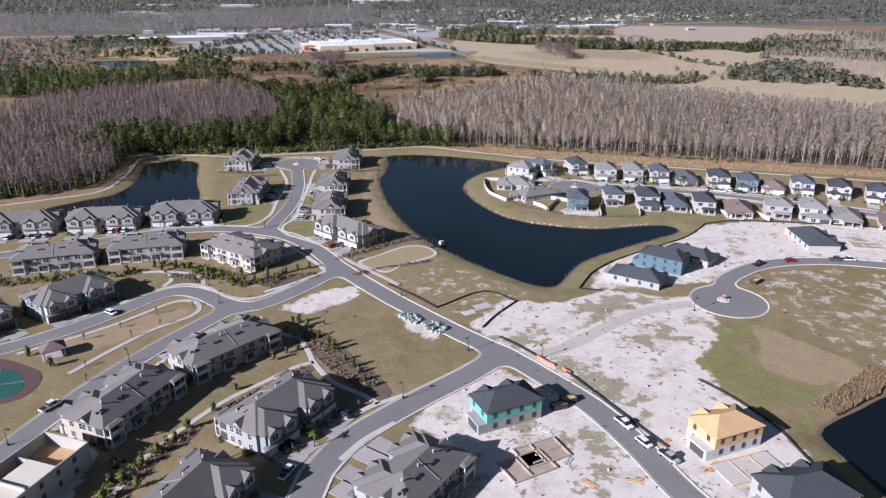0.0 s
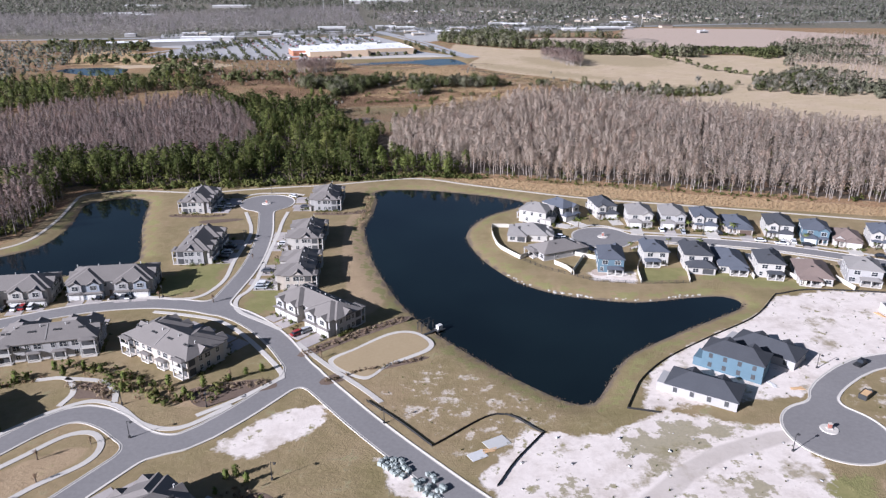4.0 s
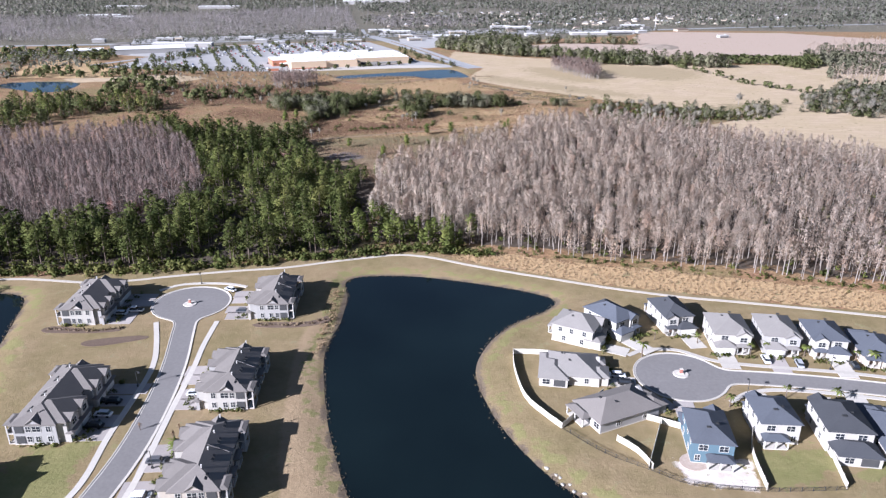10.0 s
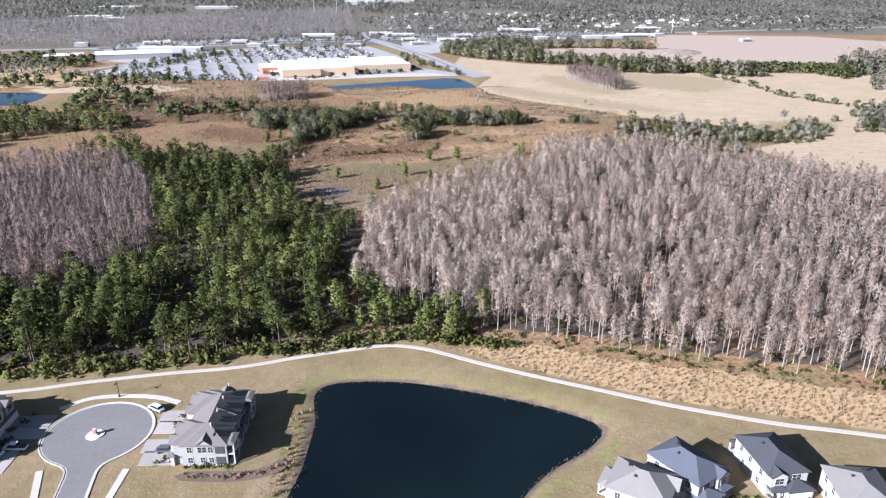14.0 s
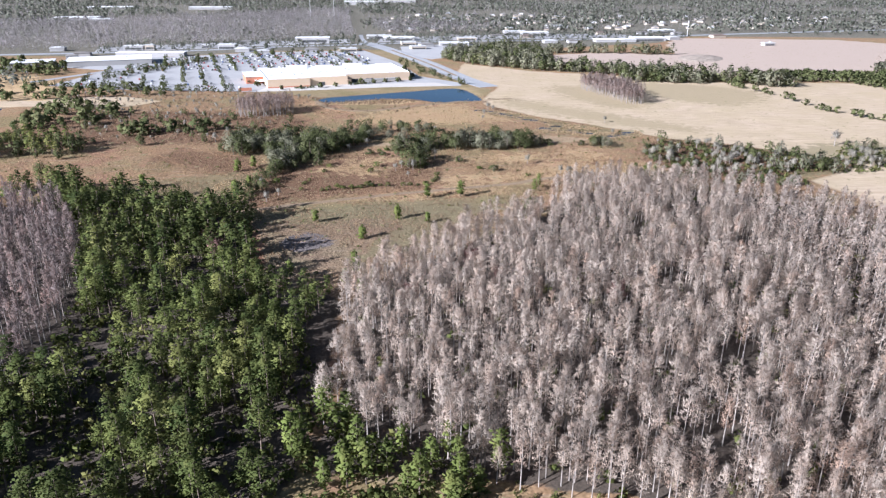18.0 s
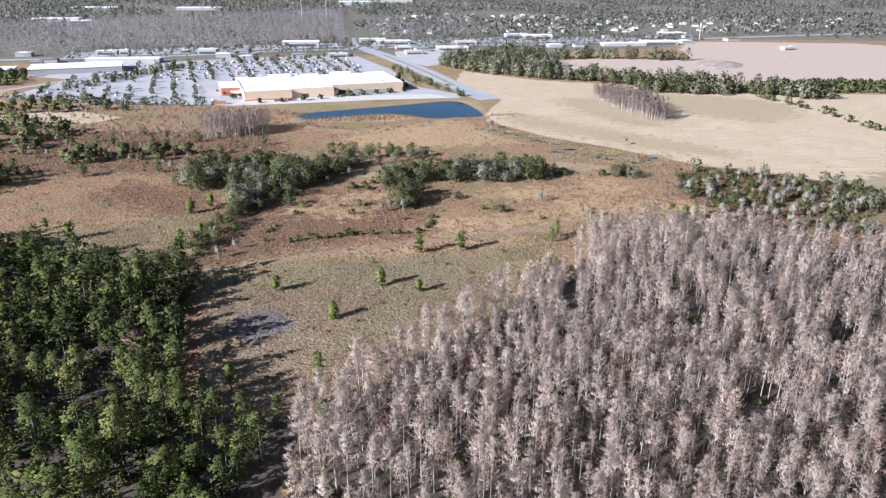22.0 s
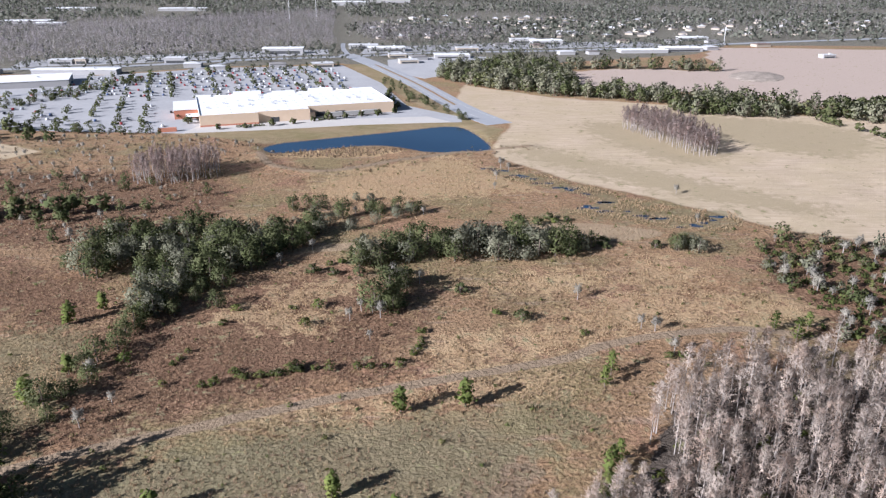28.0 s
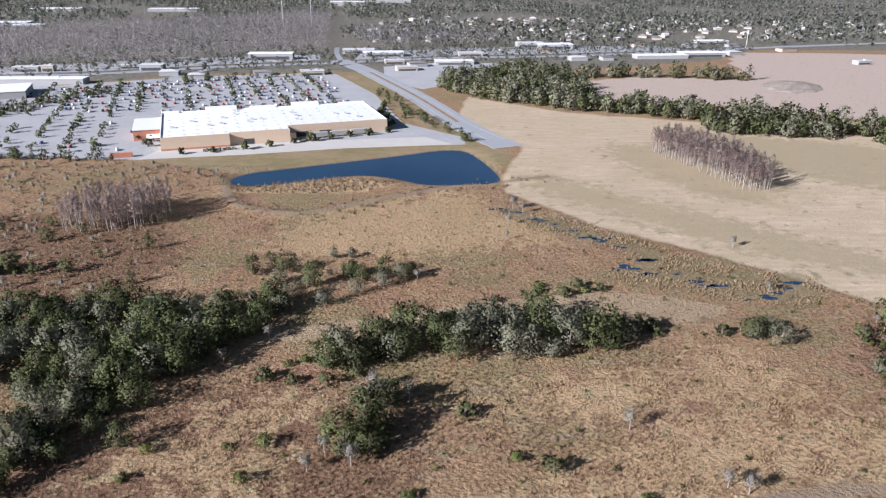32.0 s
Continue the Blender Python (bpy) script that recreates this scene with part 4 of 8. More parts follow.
def townhouse(x, y, turn, L, D, wall, accent, label, roof=0, units=4, seed=0):
    """A two-storey row of townhouses; its street front faces local -y."""
    r = random.Random(seed)
    H = 5.9
    root = thing("townhouse_block", pose(x, y, 0, 0, 0, turn), label, "townhouse", "townhouse blocks round the lakes")
    part("wall", box(-L / 2, L / 2, -D / 2, D / 2, 0, H), WALLS[wall], root)
    part("footing", box(-L / 2 - 0.08, L / 2 + 0.08, -D / 2 - 0.08, D / 2 + 0.08, 0, 0.3), CONCRETE, root)
    part("roof", hip(bmesh.new(), -L / 2, L / 2, -D / 2, D / 2, H, 0.47, 0.5), ROOFS[roof], root, "brown-grey shingle roof")
    top = H + (D / 2 + 0.5) * 0.47
    # two street wings under cross roofs, one pair of gables each
    for i, cx in enumerate((-L * 0.27, L * 0.27)):
        w = L * 0.2
        part("wing", gable_wall(bmesh.new(), cx - w, cx + w, -D / 2 - 2.2, -D / 2 + 1, 0, H, 0.0), WALLS[wall if i else accent], root)
        part("wing_roof", hip(bmesh.new(), cx - w, cx + w, -D / 2 - 2.2, D / 2 - 1.0, H + 0.02, 0.47, 0.45), ROOFS[roof], root)
        for s in (-1, 1):
            gx = cx + s * w * 0.52
            gw = w * 0.36
            part("gable", gable_wall(bmesh.new(), gx - gw, gx + gw, -D / 2 - 2.9, -D / 2 - 1.5, 2.9, H - 0.25, 0.55), WALLS[accent if s > 0 else wall], root)
            part("gable_roof", gable(bmesh.new(), gx - gw, gx + gw, -D / 2 - 2.9, -D / 2 + 1.5, H - 0.25, 0.55), ROOFS[roof], root)
            window(root, gx, -D / 2 - 2.92, 4.5, 0, (2.0, 1.5))
            part("garage_door", GARAGE_MESH["brown" if wall in (3,) else "pale"], None, root, "", pose(gx, -D / 2 - 3.0, 0.1))
            part("garage", box(gx - 2.9, gx + 2.9, -D / 2 - 2.94, -D / 2 - 2.1, 0, 2.7), WALLS[accent], root)
            part("skirt_roof", hip(bmesh.new(), gx - 2.9, gx + 2.9, -D / 2 - 3.5, -D / 2 - 2.0, 2.75, 0.35, 0.25, 0.15), ROOFS[roof], root)
    part("front_door", DOOR_MESH, None, root, "", pose(0, -D / 2 - 0.02, 0.1))
    window(root, -1.6, -D / 2 - 0.02, 4.4, 0)
    window(root, 1.6, -D / 2 - 0.02, 4.4, 0)
    # ends: windows in two storeys under a small gablet
    for s in (-1, 1):
        for k, yy in enumerate((-D * 0.33, -D * 0.05, D * 0.14)):
            window(root, s * (L / 2 + 0.02), yy, 4.5, 90 * s, (2.0, 1.5) if k == 1 else (1.1, 1.5))
            window(root, s * (L / 2 + 0.02), yy, 1.6, 90 * s, (1.1, 1.5))
        g = part("gablet", gable_wall(bmesh.new(), -1.9, 1.9, 0, 2.4, -0.5, 0.0, 0.75), WALLS[wall], root, "", pose(s * (L / 2 + 0.12), 0, H, 0, 0, 90 * s))
        part("gablet_roof", gable(bmesh.new(), -1.9, 1.9, 0, 3.4, 0.02, 0.75, 0.3), ROOFS[roof], g)
        # flat dark sheets on the solid end wall stand for the open corners' shade
        part("corner_porch", box(s * (L / 2 + 0.06) - 0.04, s * (L / 2 + 0.06) + 0.04, D / 2 - 2.7, D / 2 - 0.5, 0.4, 2.5), OPENING_SHADE, root)
        part("corner_balcony", box(s * (L / 2 + 0.06) - 0.04, s * (L / 2 + 0.06) + 0.04, D / 2 - 2.7, D / 2 - 0.5, 3.4, 5.4), OPENING_SHADE, root)
    # garden side
    for i in range(units):
        cx = -L / 2 + L * (i + 0.5) / units
        outer = i in (0, units - 1)
        if outer:
            ex = -L / 2 + 2.4 if i == 0 else L / 2 - 2.4
            lanai(root, ex - 2.2, ex + 2.2, D / 2 + 0.01, 1.7, 2)
            window(root, ex + (3.6 if i == 0 else -3.6), D / 2 + 0.02, 4.5, 180, (2.0, 1.5))
            window(root, ex + (3.6 if i == 0 else -3.6), D / 2 + 0.02, 1.6, 180)
        else:
            lanai(root, cx - 1.8, cx + 1.8, D / 2 + 0.01, 1.3, 1)
            window(root, cx - 1.2, D / 2 + 0.02, 4.5, 180, (2.0, 1.5))
            window(root, cx + 1.6, D / 2 + 0.02, 4.5, 180)
    for i in range(units):
        cx = -L / 2 + L * (i + 0.5) / units
        vy = D * 0.22
        part("roof_vent", VENT_MESH, None, root, "", pose(cx, vy, H + (D / 2 + 0.5 - vy) * 0.47, -25))
        part("roof_vent", VENT_MESH, None, root, "", pose(cx + 1.3, vy, H + (D / 2 + 0.5 - vy) * 0.47, -25))
        part("vent_pipe", PIPE_MESH, None, root, "", pose(cx - 1.5, vy - 1.5, H + (D / 2 + 2.0 - vy) * 0.47))
    part("party_parapet", box(-0.15, 0.15, 0.3, D / 2 + 0.3, -0.12, 0.12), ROOFS[4], root, "pale ridge strip between two homes", pose(0, 0, 0) @ Matrix.Translation((0, 0, H + (D / 2 + 0.5) * 0.47)) @ Matrix.Rotation(-math.atan(0.47), 4, "X"))
    for i in range(units):
        cx = -L * 0.27 + (-0.52 if i % 2 == 0 else 0.52) * L * 0.2 if i < 2 else L * 0.27 + (-0.52 if i % 2 == 0 else 0.52) * L * 0.2
        m = pose(x, y, 0, 0, 0, turn) @ pose(cx, -D / 2 - 3.1, 0)
        tagged(part("driveway", box(-2.6, 2.6, -drive_length(m), 0.0, 0.0, 0.12), PAVERS, None, "", m), "grey paver driveway before a garage", "driveway", "driveways", "structure")
    return root


TOWNHOUSES = [
    (-119, 409, 92, 24, 10.5, 0, 2, "white two-storey townhouse block with brown-grey hipped roofs beside the turning circle"),
    (-99.5, 348, 92, 28, 10.5, 2, 0, "pale grey two-storey townhouse block with brown-grey hipped roofs"),
    (-56, 413, -88, 23, 10.5, 2, 0, "pale grey townhouse block with porches towards the lake"),
    (-56.5, 360.5, -88, 23, 10.5, 0, 2, "white townhouse block with brown-grey roofs above the lake lawn"),
    (-53, 323, -86, 25, 10.5, 1, 0, "cream townhouse block with brown-grey roofs above the lake lawn"),
    (-40.5, 289.5, -41, 29, 10.8, 2, 0, "pale grey townhouse block set askew beside the small park"),
    (-119, 312, 9, 29, 13, 2, 3, "grey townhouse block with dark garages on the west street"),
    (-152, 303, 10, 30, 12, 0, 2, "white townhouse block with dark garages on the west street"),
    (-186, 297, 12, 30, 12, 0, 3, "white townhouse block at the end of the west street"),
    (-80.5, 263.5, 147, 29, 13, 1, 0, "cream townhouse block with two-storey porches towards the garden")] + [
    (-119, 267, 194, 28, 12.5, 2, 0, "pale grey townhouse block with porches and a clipped lawn"),
    (-151, 257, 198, 29, 12.5, 2, 1, "pale grey townhouse block with white porch posts"),
    (-129, 222, 54, 25, 13.5, 3, 0, "slate and white townhouse block facing the garden loop"),
    (-153, 201, 54, 25, 13.5, 3, 0, "slate townhouse block at the edge of the garden loop"),
    (-64.5, 186, 229, 29, 12.5, 2, 0, "pale grey townhouse block with open corner balconies"),
    (-82, 157, 249, 27, 12.5, 1, 0, "cream townhouse block with open corner balconies"),
    (-42.5, 154, 58, 26, 13, 2, 3, "grey and slate townhouse block beside the curved street"),
    (-54, 120, 68, 25, 13, 3, 2, "slate townhouse block with grey hipped roofs"),
    (-5.5, 127, 236, 23, 13, 2, 3, "grey townhouse block with brown-grey hipped roofs at the bend"),
]
for i, (x, y, turn, L, D, wall, accent, label) in enumerate(TOWNHOUSES):
    townhouse(x, y, turn, L, D, wall, accent, label, 0, 4, i)


def house(x, y, turn, W, D, floors, wall, roof, label, wing=1, back=True, drive=6.0, garage="pale", fresh=False):
    """A detached house; its street front with the garage faces local -y."""
    H = 2.9 * floors + 0.2
    root = thing("house", pose(x, y, 0, 0, 0, turn), label, "house", "detached houses round the lake")
    part("wall", box(-W / 2, W / 2, -D / 2, D / 2, 0, H), WALLS[wall], root)
    part("footing", box(-W / 2 - 0.08, W / 2 + 0.08, -D / 2 - 0.08, D / 2 + 0.08, 0, 0.25), CONCRETE, root)
    part("roof", hip(bmesh.new(), -W / 2, W / 2, -D / 2, D / 2, H, 0.48, 0.45), ROOFS[roof], root)
    gx = -W * 0.22 * wing
    part("garage", gable_wall(bmesh.new(), gx - 2.9, gx + 2.9, -D / 2 - 2.6, -D / 2 + 0.4, 0, 2.8, 0.0), WALLS[wall], root)
    part("garage_roof", hip(bmesh.new(), gx - 2.9, gx + 2.9, -D / 2 - 2.6, -D / 2 + 2.2, 2.85, 0.42, 0.4), ROOFS[roof], root)
    part("garage_door", GARAGE_MESH[garage], None, root, "", pose(gx, -D / 2 - 2.64, 0.1))
    ex = W * 0.27 * wing
    # entry porch with posts
    por = part("porch_roof", hip(bmesh.new(), ex - 1.9, ex + 1.9, -D / 2 - 2.0, -D / 2 + 0.5, 2.8, 0.4, 0.35), ROOFS[roof], root)
    part("porch_floor", box(ex - 1.9, ex + 1.9, -D / 2 - 2.0, -D / 2, 0, 0.2), CONCRETE, root)
    for s in (-1.7, -0.1, 1.7):
        part("porch_post", box(ex + s - 0.15, ex + s + 0.15, -D / 2 - 1.95, -D / 2 - 1.65, 0.2, 2.65), TRIM, por)
    part("front_door", DOOR_MESH, None, root, "", pose(ex, -D / 2 - 0.02, 0.2))
    if floors > 1:
        gw = W * 0.2
        part("gable", gable_wall(bmesh.new(), ex - gw, ex + gw, -D / 2 - 0.9, -D / 2 + 0.4, 3.0, H - 0.2, 0.6), WALLS[wall], root)
        part("gable_roof", gable(bmesh.new(), ex - gw, ex + gw, -D / 2 - 0.9, -D / 2 + 2.6, H - 0.2, 0.6), ROOFS[roof], root)
        window(root, ex, -D / 2 - 0.92, 4.5, 0, (2.0, 1.5))
        window(root, gx, -D / 2 - 0.02, 4.5, 0, (2.0, 1.5))
        for s in (-1, 1):
            for yy in (-D * 0.3, D * 0.02, D * 0.3):
                window(root, s * (W / 2 + 0.02), yy, 4.5, 90 * s, (1.1, 1.5))
        window(root, -W * 0.25, D / 2 + 0.02, 4.5, 180, (2.0, 1.5))
        window(root, W * 0.25, D / 2 + 0.02, 4.5, 180, (2.0, 1.5))
    else:
        part("gable", gable_wall(bmesh.new(), ex - 1.8, ex + 1.8, -D / 2 - 0.6, -D / 2 + 0.4, 2.5, 3.0, 0.6), WALLS[wall], root)
    for s in (-1, 1):
        for yy in (-D * 0.25, D * 0.2):
            window(root, s * (W / 2 + 0.02), yy, 1.6, 90 * s, (1.1, 1.5))
    if back:
        lx = W * 0.16 * wing
        por = part("lanai_roof", hip(bmesh.new(), lx - W * 0.3, lx + W * 0.3, D / 2 - 0.6, D / 2 + 2.6, 2.8, 0.36, 0.35), ROOFS[roof], root)
        part("lanai_floor", box(lx - W * 0.3, lx + W * 0.3, D / 2, D / 2 + 2.6, 0, 0.2), CONCRETE, root)
        part("lanai_opening", box(lx - W * 0.28, lx + W * 0.28, D / 2 + 0.01, D / 2 + 0.06, 0.25, 2.4), OPENING_SHADE, root, "dark sheet for the shade inside the porch")
        for s in (-0.3, 0.0, 0.3):
            part("lanai_post", box(lx + s * W - 0.16, lx + s * W + 0.16, D / 2 + 2.3, D / 2 + 2.6, 0.2, 2.65), TRIM, por)
        window(root, -W * 0.36 * wing, D / 2 + 0.02, 1.6, 180, (2.0, 1.5) if W > 10 else (1.1, 1.5))
    part("roof_vent", VENT_MESH, None, root, "", pose(W * 0.1, D * 0.25, H + (min(W, D) / 2 + 0.45 - (D * 0.25 if W > D else W * 0.1)) * 0.48 - 0.05))
    part("roof_vent", VENT_MESH, None, root, "", pose(-W * 0.15, D * 0.1, H + (min(W, D) / 2 + 0.45 - (D * 0.1 if W > D else W * 0.15)) * 0.48 - 0.05))
    if drive:
        m = pose(x, y, 0, 0, 0, turn) @ pose(gx, -D / 2 - 2.66, 0)
        drive = drive_length(m)
        tagged(part("driveway", box(-2.7, 2.7, -drive, 0, 0, 0.12), CONCRETE if wall == 0 else PAVERS, None, "", m), "pale driveway before a garage", "driveway", "driveways", "structure")
    return root


W_, C_, G_, S_, B_, T_ = range(6)
HOUSES = [
    # north row, fronts to the south
    (56.5, 397, 35, 10, 14, 2, W_, 2, "white two-storey house with a slate roof by the turning circle", 1),
    (77, 400, 8, 9.5, 14, 2, W_, 1, "white two-storey house with a steep charcoal roof", -1),
    (91.5, 388, -6, 11, 14, 2, W_, 4, "white two-storey house with a light grey roof and arched porch", 1),
    (106.5, 387, -8, 10.5, 14.5, 2, G_, 4, "pale grey house with a light shingle roof", 1),
    (120, 384, -8, 10, 13, 2, W_, 2, "white house with slate roof and front gable", -1),
    (134, 380, -10, 11, 15, 1, C_, 2, "low cream house with a slate roof and brown garage", -1),
    (150, 374, -14, 11, 14, 2, W_, 1, "white two-storey house with a charcoal roof", -1)] + [
    (163, 367, -18, 10.5, 13, 2, B_, 2, "blue two-storey house with a slate roof", 1),
    (175, 363, -20, 11, 13, 1, W_, 3, "low white house with a brown shingle roof", -1),
    (190, 362, -20, 10.5, 13, 2, W_, 2, "white two-storey house with slate roof and porch", -1),
    (206, 355, -24, 11, 14, 2, W_, 1, "white two-storey house with charcoal roof", 1),
    (222, 347, -26, 11, 14, 2, W_, 1, "white house with charcoal roof near the street bend", 1),
    (238, 338, -28, 11, 14, 2, W_, 2, "white house with slate roof far along the street", -1),
    # south row, backs to the lake
    (66.5, 334, 172, 9.5, 14, 2, B_, 2, "blue two-storey house with a slate roof above the lake bank", -1)] + [
    (85.5, 341, 176, 9.5, 12, 2, W_, 2, "white house with a screened porch and a green lawn", 1),
    (101.5, 338.5, 173, 10.5, 14, 2, W_, 1, "white house with a low charcoal rear wing", 1),
    (114.5, 336, 170, 10.5, 18, 1, W_, 2, "long low white house with a slate roof", -1),
    (127, 330, 168, 9.5, 14, 2, W_, 1, "tall white house with a charcoal roof", -1),
    (142, 325, 164, 12, 17, 1, W_, 3, "long low white house with a brown roof", 1),
    (160, 323, 162, 11.5, 12, 2, G_, 4, "pale grey two-storey house with a dark rear porch", -1),
    (175, 320, 160, 11, 13, 2, W_, 4, "white house with a low grey rear wing", 1),
    (188, 314, 158, 12, 17, 1, T_, 4, "low tan house with a light brown roof", -1)] + [
    (206, 306, 155, 12, 16, 1, T_, 3, "low tan house with brown roof at the street end", 1),
    # west tip by the turning circle
    (44.5, 390, 62, 11, 13, 2, W_, 4, "white house with a light grey roof on the lake tip", 1),
    (39.5, 368, 82, 13, 14, 1, W_, 4, "low white house with a light grey roof on the lake tip", 1),
    (47.5, 348, 115, 11.5, 19, 1, G_, 0, "long low grey house with a brown-grey roof on the lake bank", 1),
]
for x, y, turn, W, D, floors, wall, roof, label, wing in HOUSES:
    house(x, y, turn, W, D, floors, wall, roof, label, wing, True, 6.5, "brown" if "brown garage" in label else "pale")
# low rear wings beside the houses
for x, y, turn, w, d, wall, roof, label in ((101, 329.5, -8, 10, 7, W_, 1, "low white annexe with charcoal roof behind a house"), (33.5, 366, -10, 8, 11, W_, 4, "low white annexe with light grey roof"), (174, 311, -18, 10, 6, W_, 4, "low white annexe with light grey roof")):
    root = thing("house_annexe", pose(x, y, 0, 0, 0, turn), label, "house", "detached houses round the lake")
    part("wall", box(-w / 2, w / 2, -d / 2, d / 2, 0, 2.9), WALLS[wall], root)
    part("roof", hip(bmesh.new(), -w / 2, w / 2, -d / 2, d / 2, 2.9, 0.46, 0.4), ROOFS[roof], root)
    window(root, -w * 0.25, -d / 2 - 0.02, 1.6, 0, (2.0, 1.5))
    part("lanai_opening", box(w * 0.02, w * 0.42, -d / 2 - 0.05, -d / 2 + 0.02, 0.3, 2.4), OPENING_SHADE, root)


# ---- houses being built ----
def shell(x, y, turn, L, D, low, high, roof, label, floors=2, windows=True, deck=True):
    H = 2.9 * floors + 0.1
    root = thing("house_shell", pose(x, y, 0, 0, 0, turn), label, "unfinished house", "houses being built")
    part("lower_wall", box(-L / 2, L / 2, -D / 2, D / 2, 0, 2.9), low, root)
    if floors > 1:
        part("upper_wall", box(-L / 2 - 0.03, L / 2 + 0.03, -D / 2 - 0.03, D / 2 + 0.03, 2.9, H), high, root)
    if deck:
        part("roof", hip(bmesh.new(), -L / 2, L / 2, -D / 2, D / 2, H, 0.5, 0.4), roof, root)
        for s in (-0.22, 0.2):
            part("gable_roof", gable(bmesh.new(), s * L - 2, s * L + 2, 0, D / 2 + 0.8, H, 0.6, 0.3), roof, root, "", pose(0, 0, 0, 0, 0, 0))
            part("gable", gable_wall(bmesh.new(), s * L - 1.9, s * L + 1.9, 1, D / 2 + 0.7, H - 2.4, H, 0.58), high, root)
    part("porch_wall", box(-L / 2 - 2.4, -L / 2, -D / 2, D / 2 - 3, 0, 2.7), low, root)
    # dark sheets for the shade in the porch gap and empty window openings
    part("porch_gap", box(-L / 2 - 2.44, -L / 2 - 2.38, -D / 2 + 0.8, D / 2 - 4, 0.05, 2.2), OPENING_SHADE, root)
    if windows:
        for s in range(floors):
            for k in range(4):
                part("window_opening", box(-0.55, 0.55, -0.04, 0.04, -0.75, 0.75), OPENING_SHADE, root, "", pose(-L / 2 + L * (k + 0.6) / 4.2, -D / 2 - 0.03, 1.6 + 2.9 * s))
            for k in range(2):
                part("window_opening", box(-0.55, 0.55, -0.04, 0.04, -0.75, 0.75), OPENING_SHADE, root, "", pose(-L / 2 - 0.03, -D / 4 + D / 2 * k, 1.6 + 2.9 * s if s else 1.6, 0, 0, 90))
    return root


SHINGLE_DARK = ROOFS[1]
shell(16.5, 156.5, 25, 16, 9.5, WALLS[G_], TEAL, SHINGLE_DARK, "unfinished house with teal sheathing and a charcoal roof")
shell(69.5, 146, 22, 14.5, 9.5, BLOCK, PLY, PLY, "unfinished house of plywood over grey block walls")
shell(78, 123, 14, 18, 11, WALLS[G_], WALLS[G_], SHINGLE_DARK, "nearly finished grey house with a charcoal roof")
shell(73, 243.5, -31, 19, 10, WALLS[G_], WALLS[G_], SHINGLE_DARK, "low grey house shell with a charcoal roof", 1)
shell(86.5, 256.5, -36, 17, 9, WALLS[B_], WALLS[B_], SHINGLE_DARK, "blue two-storey house shell with a charcoal roof")
shell(100, 265.5, -44, 19, 9.5, WALLS[G_], WALLS[G_], SHINGLE_DARK, "low pale house shell with a charcoal roof", 1)
shell(158.5, 284, -92, 21, 13, WALLS[W_], WALLS[W_], SHINGLE_DARK, "low white house shell with a charcoal roof on open sand", 1)
# open white shell without a roof
root = thing("townhouse_shell", pose(-92, 126, 0, 0, 0, 72), "unfinished white townhouse shell with a bare plywood deck", "unfinished house", "houses being built")
for a in ((-13, 13, -6.5, -6.2, 0, 6.2), (-13, 13, 6.2, 6.5, 0, 6.2), (-13, -12.7, -6.2, 6.2, 0, 6.2), (12.7, 13, -6.2, 6.2, 0, 6.2), (-4.5, -4.2, -6.2, 6.2, 0, 6.6), (4.2, 4.5, -6.2, 6.2, 0, 5.4)):
    part("wall", box(*a), WALLS[W_], root)
part("floor_deck", box(-12.7, 12.7, -6.2, 6.2, 2.8, 3.0), PLY, root)
part("roof_deck", box(-12.7, 4.2, -6.2, 2.0, 5.6, 5.75), surf("primed_deck", (0.66, 0.58, 0.48), (0.72, 0.65, 0.56), 1, 0.2, 0.9, 0.2, 0.05), root)
for k in range(5):
    part("window_opening", box(-0.5, 0.5, -0.05, 0.05, -0.7, 0.7), OPENING_SHADE, root, "", pose(-10 + 4.6 * k, -6.5, 4.6))
    part("window_opening", box(-0.5, 0.5, -0.05, 0.05, -0.7, 0.7), OPENING_SHADE, root, "", pose(-10 + 4.6 * k, -6.5, 1.6))
# slabs and block courses
root = thing("foundation_slab", pose(72, 135.5, 0, 0, 0, 19), "fresh grey concrete foundation slab with form boards", "foundation", "foundations")
part("slab", box(-8, 8, -3.8, 3.8, 0, 0.25), CONCRETE, root)
for a in ((-8.3, 8.3, -4.0, -3.85, 0, 0.35), (-8.3, 8.3, 3.85, 4.0, 0, 0.35), (-3.1, -2.9, -3.8, 3.8, 0.25, 0.4), (2.6, 2.8, -3.8, 3.8, 0.25, 0.4)):
    part("form_board", box(*a), PLY, root)
for x, y, turn in ((24, 141, 25), (20, 136, 28), (180, 281, -10)):
    root = thing("foundation_trench", pose(x, y, 0, 0, 0, turn), "low block footings laid out in raw sand", "foundation", "foundations")
    part("spoil", box(-5.6, 5.6, -3.6, 3.6, 0, 0.12), MULCH if x < 0 else surf("dug_earth", (0.33, 0.25, 0.20), (0.46, 0.37, 0.31), 0.8, 0.3, 0.95, 0.1, 0.4), root, "dug brown earth")
    for a in ((-6, 6, -4, -3.6), (-6, 6, 3.6, 4), (-6, -5.6, -3.6, 3.6), (5.6, 6, -3.6, 3.6), (-1.2, -0.8, -3.6, 3.6), (1.8, 5.6, -0.2, 0.2)):
        part("footing", box(*a, 0, 0.45), surf("raw_footing", (0.36, 0.28, 0.23), (0.52, 0.43, 0.37), 1.5, 0.3) if not bpy.data.materials.get("raw_footing") else bpy.data.materials["raw_footing"], root)


